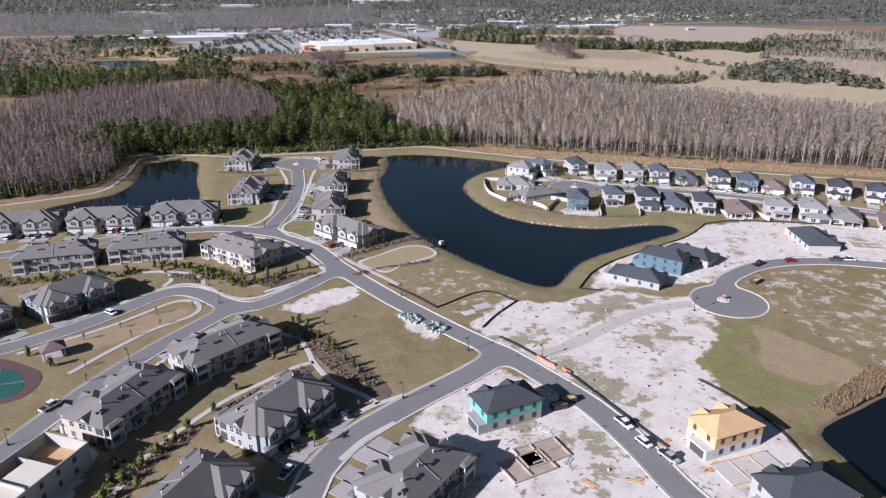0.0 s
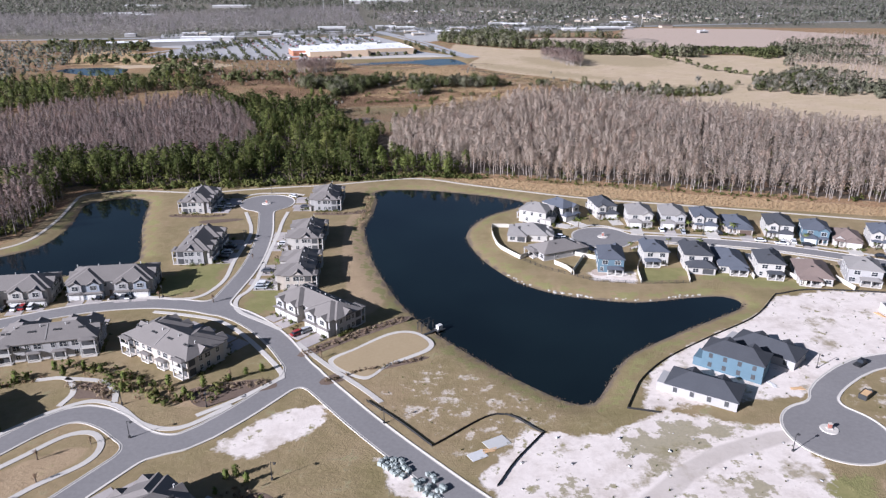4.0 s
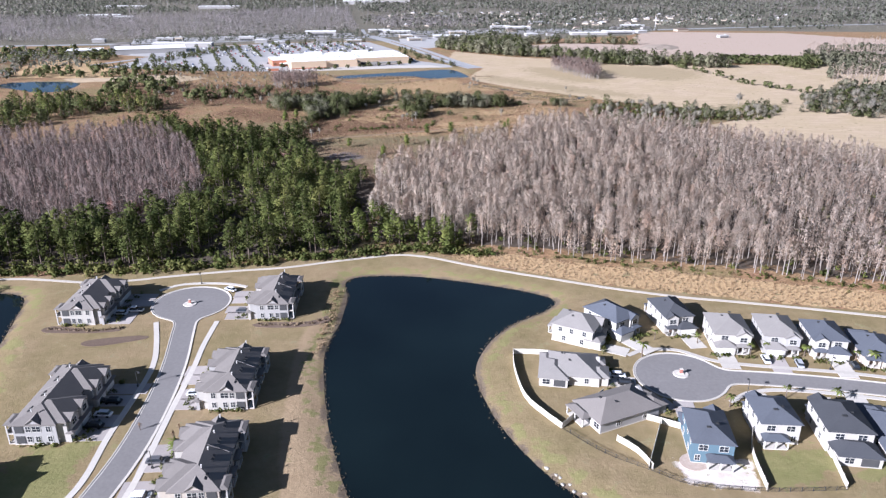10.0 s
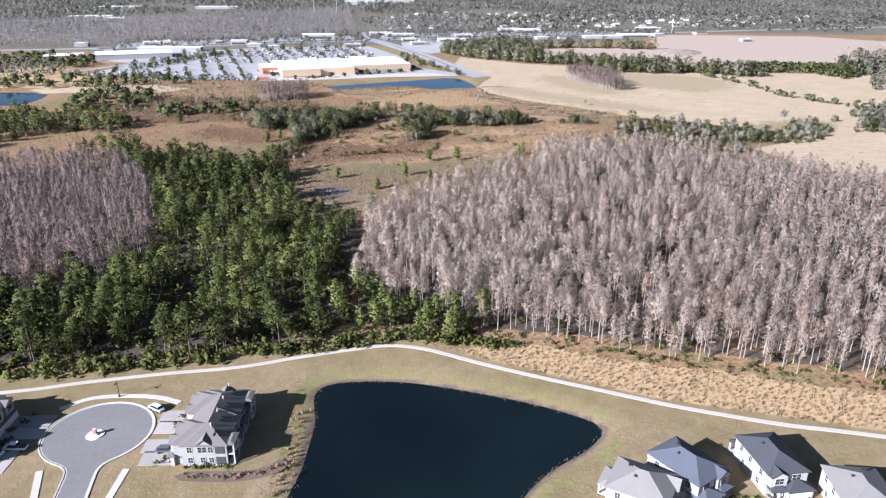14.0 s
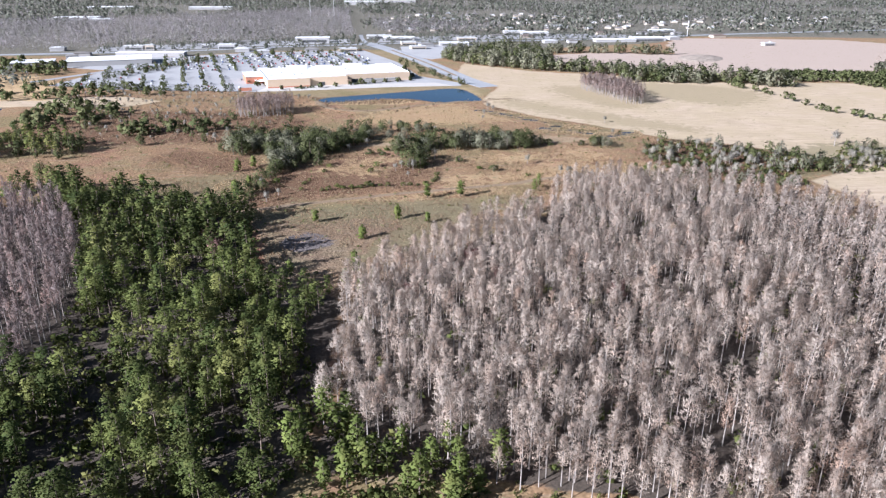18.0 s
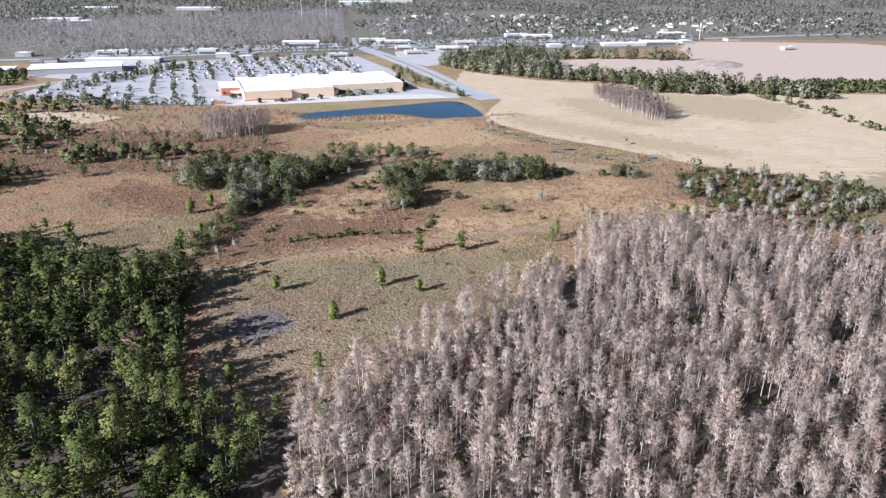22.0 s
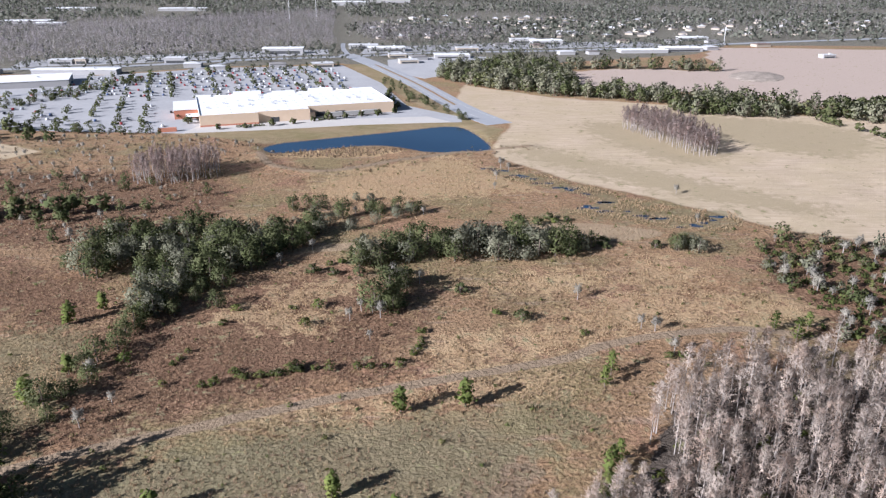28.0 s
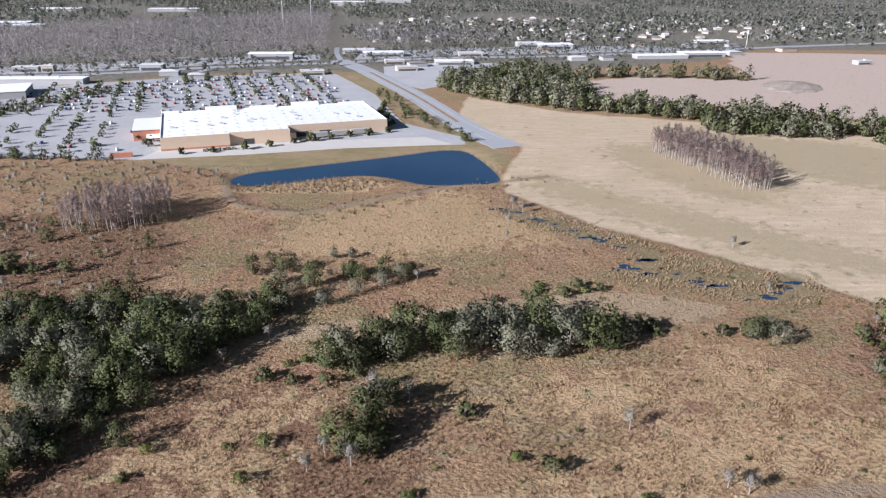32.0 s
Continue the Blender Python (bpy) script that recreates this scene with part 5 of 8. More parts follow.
# ---- trees ----
def cards(r, centres, size, flat=1.0):
    """Small leaf sprays turned every way, one bent quad each."""
    n = len(centres)
    a = r.normal(size=(n, 3))
    a /= np.linalg.norm(a, axis=1)[:, None]
    b = np.cross(a, r.normal(size=(n, 3)))
    b /= np.linalg.norm(b, axis=1)[:, None]
    s = (size * r.uniform(0.6, 1.4, (n, 1)))
    a, b = a * s, b * s * 0.7
    a[:, 2] *= flat
    b[:, 2] *= flat
    v = np.stack([centres - a, centres + b, centres + a, centres - b], 1).reshape(-1, 3)
    i = np.arange(n)[:, None] * 4
    return v, np.concatenate([i + [0, 1, 2], i + [0, 2, 3]])


def tube(points, radii, sides=5):
    v, t = [], []
    for k, (p, q) in enumerate(zip(points, radii)):
        for s in range(sides):
            u = 2 * math.pi * s / sides
            v.append((p[0] + q * math.cos(u), p[1] + q * math.sin(u), p[2]))
        if k:
            for s in range(sides):
                a, b = (k - 1) * sides + s, (k - 1) * sides + (s + 1) % sides
                t += [(a, b, b + sides), (a, b + sides, a + sides)]
    return np.array(v), np.array(t)


def join(pieces):
    v, t, n = [], [], 0
    for a, b in pieces:
        v.append(a)
        t.append(b + n)
        n += len(a)
    return np.concatenate(v), np.concatenate(t)


def make_pine(r, h=15.0, leaves=300, wide=3.3, low=0.34):
    """A tall bare stem under a rounded, broken crown of dense needle clumps."""
    bend = r.uniform(-0.5, 0.5, 2)
    trunk = tube([(0, 0, -0.2), (bend[0] * 0.4, bend[1] * 0.4, h * 0.5), (bend[0], bend[1], h * 0.93)], (0.26, 0.18, 0.04))
    pieces = []
    clumps = 22
    for k in range(clumps):
        f = (k + r.uniform(0, 1)) / clumps
        z = h * (low + (0.96 - low) * f)
        reach = wide * (0.55 + 0.45 * min(1, f / 0.35)) * (1 - f ** 2.6) ** 0.6 * r.uniform(0.45, 1.0)
        u = 2.4 * k + r.uniform(-0.6, 0.6)
        c = np.array([bend[0] * z / h + reach * math.cos(u), bend[1] * z / h + reach * math.sin(u), z])
        n = leaves // clumps
        p = c + r.normal(size=(n, 3)) * (0.62, 0.62, 0.38)
        pieces.append(cards(r, p, 0.45 * (400 / max(leaves, 150)) ** 0.5, 0.7))
    return trunk, join(pieces)


def make_cypress(r, h=14.0, limbs=30, twigs=12, wide=1.9, thick=0.055, low=0.34):
    """A straight trunk under a full plume of fine twigs on upswept limbs, rounded at the tip."""
    lean = r.uniform(-0.5, 0.5, 2)
    trunk = tube([(0, 0, -0.2), (lean[0] * 0.3, lean[1] * 0.3, h * 0.4), (lean[0], lean[1], h)], (0.2, 0.13, 0.02), 4)
    f = ((np.arange(limbs) + r.uniform(0, 1, limbs)) / limbs) ** 0.9
    z = h * (low + (0.96 - low) * f)
    reach = wide * (0.6 + 0.4 * np.minimum(1, f / 0.35)) * (0.12 + 0.95 * (1 - f ** 2.0) ** 0.75) * r.uniform(0.55, 1.15, limbs)
    u = 2.4 * np.arange(limbs) + r.uniform(-0.5, 0.5, limbs)
    start = np.c_[lean[0] * z / h, lean[1] * z / h, z]
    limb = np.c_[np.cos(u) * reach, np.sin(u) * reach, reach * r.uniform(0.2, 0.7, limbs)]
    start, limb = np.repeat(start, twigs, 0), np.repeat(limb, twigs, 0)
    n = limbs * twigs
    root = start + limb * r.uniform(0.2, 1.0, (n, 1)) + r.normal(size=(n, 3)) * 0.22
    way = limb / np.linalg.norm(limb, axis=1)[:, None] * 0.5 + r.normal(size=(n, 3)) * 0.5 + (0, 0, 0.6)
    way *= r.uniform(0.6, 1.15, (n, 1)) / np.linalg.norm(way, axis=1)[:, None]
    side = np.cross(way, r.normal(size=(n, 3)))
    side *= thick * r.uniform(0.7, 1.3, (n, 1)) / np.linalg.norm(side, axis=1)[:, None]
    v = np.stack([root - side, root + side, root + way], 1).reshape(-1, 3)
    return trunk, (v, np.arange(3 * n).reshape(-1, 3))


def make_oak(r, h=8.0, spread=4.0, clumps=34, leaves=20, size=0.55):
    """A short trunk in a dense lumpy crown that reaches low."""
    limbs = [tube([(0, 0, -0.2), (0.1, 0.1, h * 0.45), (0.2, 0, h * 0.7)], (0.32, 0.2, 0.05))]
    pieces = []
    lobes = r.normal(size=(6, 3))
    lobes /= np.linalg.norm(lobes, axis=1)[:, None]
    for k in range(clumps):
        d = r.normal(size=3)
        d /= np.linalg.norm(d)
        d[2] = max(d[2], -0.75)
        bulge = 0.72 + 0.38 * max(0.0, float(np.max(lobes @ d))) ** 3
        c = d * (spread, spread, h * 0.46) * bulge * r.uniform(0.72, 1.0) + (0, 0, h * 0.47)
        if k < 4:
            limbs.append(tube([(0, 0, h * 0.2), tuple(c * (0.5, 0.5, 0.8)), tuple(c)], (0.16, 0.1, 0.03), 4))
        p = c + r.normal(size=(leaves, 3)) * (spread * 0.17, spread * 0.17, h * 0.07)
        p[:, 2] = np.abs(p[:, 2])
        pieces.append(cards(r, p, size))
    return join(limbs), join(pieces)


def make_shrub(r, h=1.6, spread=1.2, n=60):
    p = r.normal(size=(n, 3)) * (spread * 0.45, spread * 0.45, h * 0.26) + (0, 0, h * 0.5)
    p[:, 2] = np.abs(p[:, 2]) + 0.1
    return tube([(0, 0, -0.1), (0, 0, h * 0.5)], (0.06, 0.02), 3), cards(r, p, 0.32 if n > 40 else 0.46)


def make_tuft(r, h=1.0, n=10):
    u = r.uniform(0, 6.28, n)
    base = np.c_[np.cos(u), np.sin(u), np.zeros(n)] * r.uniform(0.05, 0.35, (n, 1))
    tip = base * r.uniform(1.0, 2.0, (n, 1)) + r.normal(size=(n, 3)) * (0.1, 0.1, 0) + np.c_[np.zeros(n), np.zeros(n), h * r.uniform(0.6, 1.1, n)]
    u = r.uniform(0, 6.28, n)
    side = np.c_[-np.sin(u), np.cos(u), np.zeros(n)] * 0.09
    v = np.stack([base - side, base + side, tip], 1).reshape(-1, 3)
    return None, (v, np.arange(3 * n).reshape(-1, 3))


def make_bare(r, h=7.0, spread=2.6, twigs=170):
    """A leafless rounded tree: a pale dome of thin twigs and hanging moss that reaches low."""
    trunk = tube([(0, 0, -0.2), (0.1, 0, h * 0.4), (0, 0.2, h * 0.75)], (0.2, 0.14, 0.03), 4)
    n = twigs * 2
    d = r.normal(size=(n, 3))
    d /= np.linalg.norm(d, axis=1)[:, None]
    d[:, 2] = np.where(d[:, 2] < -0.55, -d[:, 2], d[:, 2])
    tip = d * (spread, spread, h * 0.44) * (0.75 + 0.25 * np.sin(d[:, :1] * 5 + d[:, 1:2] * 4)) * r.uniform(0.55, 1.05, (n, 1)) ** 0.7 + (0, 0, h * 0.54)
    way = d * 0.8 + r.normal(size=(n, 3)) * 0.35 + (0, 0, 0.35)
    way *= r.uniform(0.7, 1.3, (n, 1)) * h / 7 / np.linalg.norm(way, axis=1)[:, None]
    side = np.cross(way, r.normal(size=(n, 3)))
    side *= 0.085 * h / 7 / np.linalg.norm(side, axis=1)[:, None]
    v = np.stack([tip - way - side, tip - way + side, tip], 1).reshape(-1, 3)
    return trunk, (v, np.arange(3 * n).reshape(-1, 3))


def scatter(outline, gap, r, jitter=0.42, keep_off=()):
    lo, hi = outline.min(0), outline.max(0)
    X, Y = np.meshgrid(np.arange(lo[0], hi[0], gap), np.arange(lo[1], hi[1], gap))
    X = X + (np.arange(X.shape[0]) % 2)[:, None] * gap / 2
    p = np.c_[X.ravel(), Y.ravel()] + r.uniform(-jitter, jitter, (X.size, 2)) * gap
    ok = inside(outline, p[:, 0], p[:, 1])
    for q in keep_off:
        ok &= ~inside(q, p[:, 0], p[:, 1])
    return p[ok]


def crown_normals(v, t):
    """Soft outward directions for a crown, and its sprays wound to face that way."""
    mid, half = (v.max(0) + v.min(0)) / 2, (v.max(0) - v.min(0)) / 2 + 1e-6
    n = (v - mid) / half * (1.0, 1.0, 0.7) + (0, 0, 0.25)
    n /= np.linalg.norm(n, axis=1)[:, None] + 1e-9
    face = np.cross(v[t[:, 1]] - v[t[:, 0]], v[t[:, 2]] - v[t[:, 0]])
    face /= np.linalg.norm(face, axis=1)[:, None] + 1e-9
    back = (face * n[t].mean(1)).sum(1) < 0
    t = t.copy()
    t[back] = t[back][:, ::-1]
    out = np.zeros_like(v)
    sign = np.where(back, -1.0, 1.0)[:, None]
    for k in range(3):
        out[t[:, k]] += face * sign
    out /= np.linalg.norm(out, axis=1)[:, None] + 1e-9
    keep = 0.88 if len(v) == 3 * len(t) else 0.92
    n = keep * n + (1 - keep) * out
    return t, n / (np.linalg.norm(n, axis=1)[:, None] + 1e-9)


def spread_copies(piece, spots, sizes, turns):
    v, t = piece[:2]
    c, s = np.cos(turns)[:, None], np.sin(turns)[:, None]
    x = (v[None, :, 0] * c - v[None, :, 1] * s) * sizes[:, None]
    y = (v[None, :, 0] * s + v[None, :, 1] * c) * sizes[:, None]
    z = v[None, :, 2] * sizes[:, None]
    out = np.stack([x + spots[:, 0, None], y + spots[:, 1, None], z + (spots[:, 2, None] if spots.shape[1] > 2 else 0)], -1).reshape(-1, 3)
    tt = (t[None] + (np.arange(len(spots)) * len(v))[:, None, None]).reshape(-1, 3)
    if len(piece) < 3:
        return out, tt
    n = piece[2]
    nn = np.stack([n[None, :, 0] * c - n[None, :, 1] * s, n[None, :, 0] * s + n[None, :, 1] * c, np.broadcast_to(n[None, :, 2], (len(spots), len(n)))], -1).reshape(-1, 3)
    return out, tt, nn


def wood(name, kinds, spots, r, lo, hi, leaf_mat, bark_mat, label, category, soft=True):
    """A wood that nobody could count: all crowns in one mesh, all trunks in another."""
    which = r.integers(0, len(kinds), len(spots))
    crowns, trunks, tones = [], [], []
    for k, (trunk, crown) in enumerate(kinds):
        p = spots[which == k]
        if not len(p):
            continue
        size, turn = r.uniform(lo, hi, len(p)), r.uniform(0, 6.28, len(p))
        t, n = crown_normals(*crown)
        crowns.append(spread_copies((crown[0], t, n), p, size, turn))
        tones.append(np.repeat(r.uniform(0, 1, len(p)), len(crown[0])))
        if trunk is not None and bark_mat is not None:
            trunks.append(spread_copies(trunk, p, size, turn))
    root = tagged(new(name), label, category, "", "stuff")
    v, t = join([q[:2] for q in crowns])
    part("crowns", tri_mesh("crowns", v, t, leaf_mat, np.concatenate([q[2] for q in crowns]) if soft else None, np.concatenate(tones)), None, root)
    if trunks:
        part("trunks", tri_mesh("trunks", *join(trunks), bark_mat), None, root)
    return root


def single_trees(name, kinds, spots, r, lo, hi, leaf_mat, bark_mat, label, category, group, z=0.0):
    """Trees that can be picked out one by one."""
    meshes = []
    for a, b in kinds:
        t, n = crown_normals(*b)
        meshes.append((tri_mesh("trunk", *a, bark_mat), tri_mesh("crown", b[0], t, leaf_mat, n)))
    for p in spots:
        a, b = meshes[r.integers(0, len(meshes))]
        s = r.uniform(lo, hi)
        root = thing(name, pose(p[0], p[1], z, 0, 0, r.uniform(0, 360)) @ Matrix.Diagonal((s, s, s * r.uniform(0.9, 1.1), 1)), label, category, group)
        part("trunk", a, None, root)
        part("crown", b, None, root)


rt = np.random.default_rng(21)
PINE_KINDS = [make_pine(rt, rt.uniform(13, 18), 594, rt.uniform(2.8, 3.9)) for _ in range(8)]
PINE_MID = [make_pine(rt, rt.uniform(12, 17), 198, rt.uniform(2.8, 3.8)) for _ in range(5)]
CYPRESS_KINDS = [make_cypress(rt, rt.uniform(12.5, 16.5), 38, 15, rt.uniform(1.8, 2.6), 0.056) for _ in range(10)]
CYPRESS_EDGE = [make_cypress(rt, rt.uniform(12.0, 16.0), 40, 15, rt.uniform(1.6, 2.2), 0.056, 0.16) for _ in range(5)]
CYPRESS_MID = [make_cypress(rt, rt.uniform(12.0, 16.0), 24, 8, rt.uniform(1.8, 2.5), 0.115) for _ in range(6)]
OAK_KINDS = [make_oak(rt, rt.uniform(7, 10.5), rt.uniform(3.0, 4.4), 54, 15, 0.31) for _ in range(7)]
BARE_KINDS = [make_bare(rt) for _ in range(3)]
SHRUB_KINDS = [make_shrub(rt, n=22) for _ in range(5)]
OAK_MID = [make_oak(rt, rt.uniform(8, 12), rt.uniform(3.6, 5.4), 26, 7, 0.66) for _ in range(6)]
OAK_FAR = [(tube([(0, 0, -0.2), (0, 0, 5)], (0.3, 0.1), 4), make_oak(rt, rt.uniform(7, 9), rt.uniform(3.4, 4.6), 18, 6, 0.95)[1]) for _ in range(4)]
TUFT_KINDS = [make_tuft(rt) for _ in range(5)]
YOUNG_KINDS = [make_pine(rt, rt.uniform(6, 8), 176, rt.uniform(1.0, 1.5), 0.16) for _ in range(3)]
EDGE_KINDS = [make_pine(rt, rt.uniform(10, 14), 286, rt.uniform(1.9, 2.6), 0.2) for _ in range(4)]


def split_near(spots, line_y, x_lo, x_hi):
    """The trees of the first rows along the path are things of their own."""
    near = (spots[:, 1] < np.interp(spots[:, 0], *line_y)) & (spots[:, 0] > x_lo) & (spots[:, 0] < x_hi)
    return spots[near], spots[~near]


FRONT_PINES = np.array([(-37, 466), (10, 462), (8, 474), (-14, 484), (-37, 492)], float)
east = scatter(CYPRESS_EAST, 4.5, rt, 0.5, (FRONT_PINES,))
east = east[np.array([noise.noise((x * 0.055, y * 0.055, 12.0)) > -0.42 for x, y in east])]
near, rest = split_near(east, ((-40, 60, 130), (473, 460, 444)), -36, 118)
aside = rest[:, 0] > 135
single_trees("cypress_tree", CYPRESS_EDGE + CYPRESS_KINDS[:3], near, rt, 0.8, 1.12, CYPRESS, BARK_GREY, "bare grey cypress at the edge of the wood", "tree", "bare cypresses along the path")
wood("cypress_wood", CYPRESS_KINDS, rest[~aside], rt, 0.72, 1.18, CYPRESS, BARK_GREY, "dense leafless grey cypress wood", "wood")
west = np.concatenate([scatter(CYPRESS_WEST, 4.8, rt, 0.5), scatter(CYPRESS_FAR_WEST, 4.4, rt, 0.5)])
wood("cypress_wood", CYPRESS_MID, west, rt, 0.75, 1.15, RUSSET, BARK_GREY, "leafless brown-grey cypress stands beside the pines", "wood")
wood("cypress_wood", CYPRESS_MID, rest[aside], rt, 0.75, 1.15, CYPRESS, BARK_GREY, "far side of the leafless grey cypress wood", "wood")

HOLE = smooth_line([(-116, 545), (-104, 545), (-97, 530), (-100, 512), (-112, 510), (-122, 516), (-124, 534)], 5, True)
GAP = smooth_line([(-44, 470), (-40, 500), (-50, 545), (-64, 560), (-52, 570), (-36, 566), (-34, 540), (-31, 500), (-34, 474)], 5, True)
pines = scatter(PINES, 5.9, rt, 0.5, (CYPRESS_WEST, CYPRESS_FAR_WEST, GAP, HOLE))
open_wood = np.array([noise.noise((x * 0.05, y * 0.05, 6.0)) for x, y in pines]) - np.where((pines[:, 1] > 545) & (pines[:, 0] < -95), 0.12, 0)
pines = pines[open_wood > -0.24]
pines = np.concatenate([pines, scatter(np.array([(-206, 396), (-189, 402), (-192, 432), (-215, 445), (-228, 430)], float), 6.0, rt, 0.5)])
near, rest = split_near(pines, ((-200, -138, -71, -32), (453, 454, 463, 480)), -200, -25)
single_trees("pine_tree", PINE_KINDS, near, rt, 0.7, 1.12, PINE, BARK, "tall green pine at the edge of the wood", "tree", "pines along the path")
back = (rest[:, 0] < -120) | (rest[:, 1] > 585)
wood("pine_wood", PINE_KINDS, rest[~back], rt, 0.6, 1.2, PINE, BARK, "dense green pine wood", "wood")
wood("pine_wood", PINE_MID, rest[back], rt, 0.6, 1.15, PINE, BARK, "far side of the green pine wood", "wood")
wood("understorey", SHRUB_KINDS, np.concatenate([scatter(PINES, 4.6, rt, 0.5, (CYPRESS_WEST,)), scatter(CYPRESS_FAR_WEST, 4.5, rt), scatter(CYPRESS_EAST, 13, rt)]), rt, 0.9, 2.0, SHRUB, None, "low green bushes below the trees", "undergrowth")
front = np.concatenate([scatter(FRONT_PINES, 6.2, rt, 0.5), np.array([(-46, 505), (-30, 499), (-24, 492), (2, 480), (14, 474)])])
single_trees("pine_tree", EDGE_KINDS, front, rt, 0.75, 1.1, YOUNG, BARK, "bright green pine before the grey wood", "tree", "pines along the path")
edge = np.array([(-30, 570), (-26, 578), (-36, 576), (-34, 588), (-28, 566), (-44, 558), (-48, 563), (-41, 569), (38, 655), (44, 668), (40, 662), (50, 706), (47, 700), (36, 650), (108, 733), (112, 726), (120, 735), (-58, 585), (-62, 575)])
by_gap = np.array([(-48, 531), (-58, 533), (-56, 556), (-46, 539), (-44, 543), (-50, 498), (-51, 523), (-54, 545), (-60, 560), (-56, 566), (-50, 553), (-45, 549), (-42, 555), (-61, 549), (-64, 566), (-48, 562), (-52, 535), (-44, 528), (-47, 514)])
single_trees("pine_tree", PINE_KINDS, by_gap, rt, 0.7, 1.0, PINE, BARK, "green pine standing by the gap in the wood", "tree", "pines along the field")
single_trees("pine_tree", EDGE_KINDS, edge, rt, 0.55, 0.9, YOUNG, BARK, "young green pine at the field edge", "tree", "pines along the field")
lone = np.array([(-9, 687), (8, 690), (-36, 628), (-60, 650), (-105, 705), (-108, 690), (-177, 713), (-160, 700), (-113, 745), (-8, 650), (-22, 655), (-120, 735), (-95, 748)])
single_trees("pine_tree", YOUNG_KINDS, lone, rt, 0.7, 1.2, YOUNG, BARK, "thin young pine standing alone in the field", "tree", "lone pines in the field")
reds = np.array([(-96, 612), (-150, 500), (-138, 496), (-12, 560), (20, 575), (60, 560), (10, 590), (96, 590), (-90, 600)])
single_trees("maple_tree", BARE_KINDS, reds, rt, 1.7, 2.1, RED_TWIG, BARK_GREY, "reddish budding maple among the bare trees", "tree", "red maples in the wood")

# oak groves and scattered field trees
GROVES = [smooth_line(p, 5, True) for p in (
    [(-140, 778), (-143, 792), (-132, 815), (-109, 822), (-84, 814), (-60, 828), (-46, 816), (-60, 797), (-66, 781), (-82, 771), (-90, 748), (-96, 728), (-103, 726), (-103, 738), (-103, 756), (-116, 776), (-127, 770)],
    [(-32, 781), (-10, 787), (1, 788), (28, 789), (56, 794), (58, 806), (39, 814), (13, 811), (-10, 806), (-28, 796)],
    [(-26, 742), (-14, 745), (-8, 762), (-12, 776), (-20, 772), (-22, 757)])]
spots = np.concatenate([scatter(g, 6.3, rt, 0.5) for g in GROVES])
grey = rt.uniform(size=len(spots)) < 0.3
single_trees("oak_tree", OAK_KINDS, spots[grey], rt, 0.9, 1.45, OAK_GREY, BARK, "grey-green oak hung with moss in the grove", "tree", "oaks in the field")
spots = spots[~grey]
single = np.array([(-200, 797), (63, 806), (98, 803), (102, 806), (-11, 848), (-28, 843), (-33, 848), (-20, 850), (-65, 858), (-58, 852), (-70, 850), (-45, 840), (-226, 722), (-236, 760), (-91, 641), (-89, 650), (-97, 700), (-100, 712),
                   (-98, 727), (-96, 738), (-92, 752), (-104, 757), (-75, 747), (-84, 752), (-99, 694), (-103, 688), (-101, 706), (-97, 719), (-95, 732), (-94, 745), (-88, 742), (-90, 757), (-99, 682), (-107, 676), (-84, 760), (-78, 764), (-110, 668), (50, 806), (140, 945)])
single_trees("oak_tree", OAK_KINDS, spots, rt, 0.75, 1.4, OAK, BARK, "dark green oak in the dry field", "tree", "oaks in the field")
single_trees("oak_tree", OAK_KINDS, single[:-1], rt, 0.5, 1.05, OAK, BARK, "small dark oak along the old hedge line", "tree", "oaks in the field")
single_trees("bare_tree", BARE_KINDS, np.array([(-14, 768), (-17, 773), (-22, 744), (-26, 746), (-19, 741), (-100, 795), (-85, 783), (-70, 790), (-120, 812), (-62, 786), (-140, 815), (70, 733), (66, 735), (-86, 690), (-90, 680), (-12, 798), (-30, 793), (150, 790), (165, 800),
                                               (172, 760), (150, 765), (148, 750), (-52, 800), (118, 838), (34, 928), (38, 922), (30, 905), (-155, 808), (-40, 846), (-8, 846), (140, 775), (182, 775)]), rt, 0.7, 1.25, MOSS, BARK_GREY, "leafless grey tree hung with moss", "tree", "bare trees in the field")
BUSH_KINDS = [make_oak(rt, rt.uniform(2.2, 3.2), rt.uniform(1.5, 2.2), 18, 16, 0.25) for _ in range(4)]
row = np.array([(-65, 699), (-62, 700), (-58, 706), (-56, 704), (-54, 703), (-50, 704), (-47, 705), (-45, 705), (-42, 707), (-39, 707), (-35, 708), (-31, 708), (-23, 709), (-19, 709), (-15, 710), (-11, 711),
                (-5, 731), (-5, 726), (-6, 720), (-7, 717), (-5, 723), (-76, 713), (-75, 717), (-77, 710), (-76, 699), (-70, 735), (-50, 747), (-43, 735), (47, 730), (70, 716), (74, 717), (80, 712), (85, 710)], float)
single_trees("shrub", BUSH_KINDS, row, rt, 0.5, 1.0, SHRUB, BARK, "low dark green bush along an old ditch line", "bush", "bushes in the field")
single_trees("shrub", BUSH_KINDS, np.array([(8, 761), (69, 805), (-13, 749), (-19, 750), (68, 809), (-30, 775), (-40, 776), (-22, 780), (-48, 778), (20, 828), (30, 830), (36, 836), (44, 832), (50, 840), (58, 838), (90, 806), (-40, 708), (28, 740)], float), rt, 0.9, 1.6, OAK, BARK, "round dark bush in the dry grass", "bush", "bushes in the field")
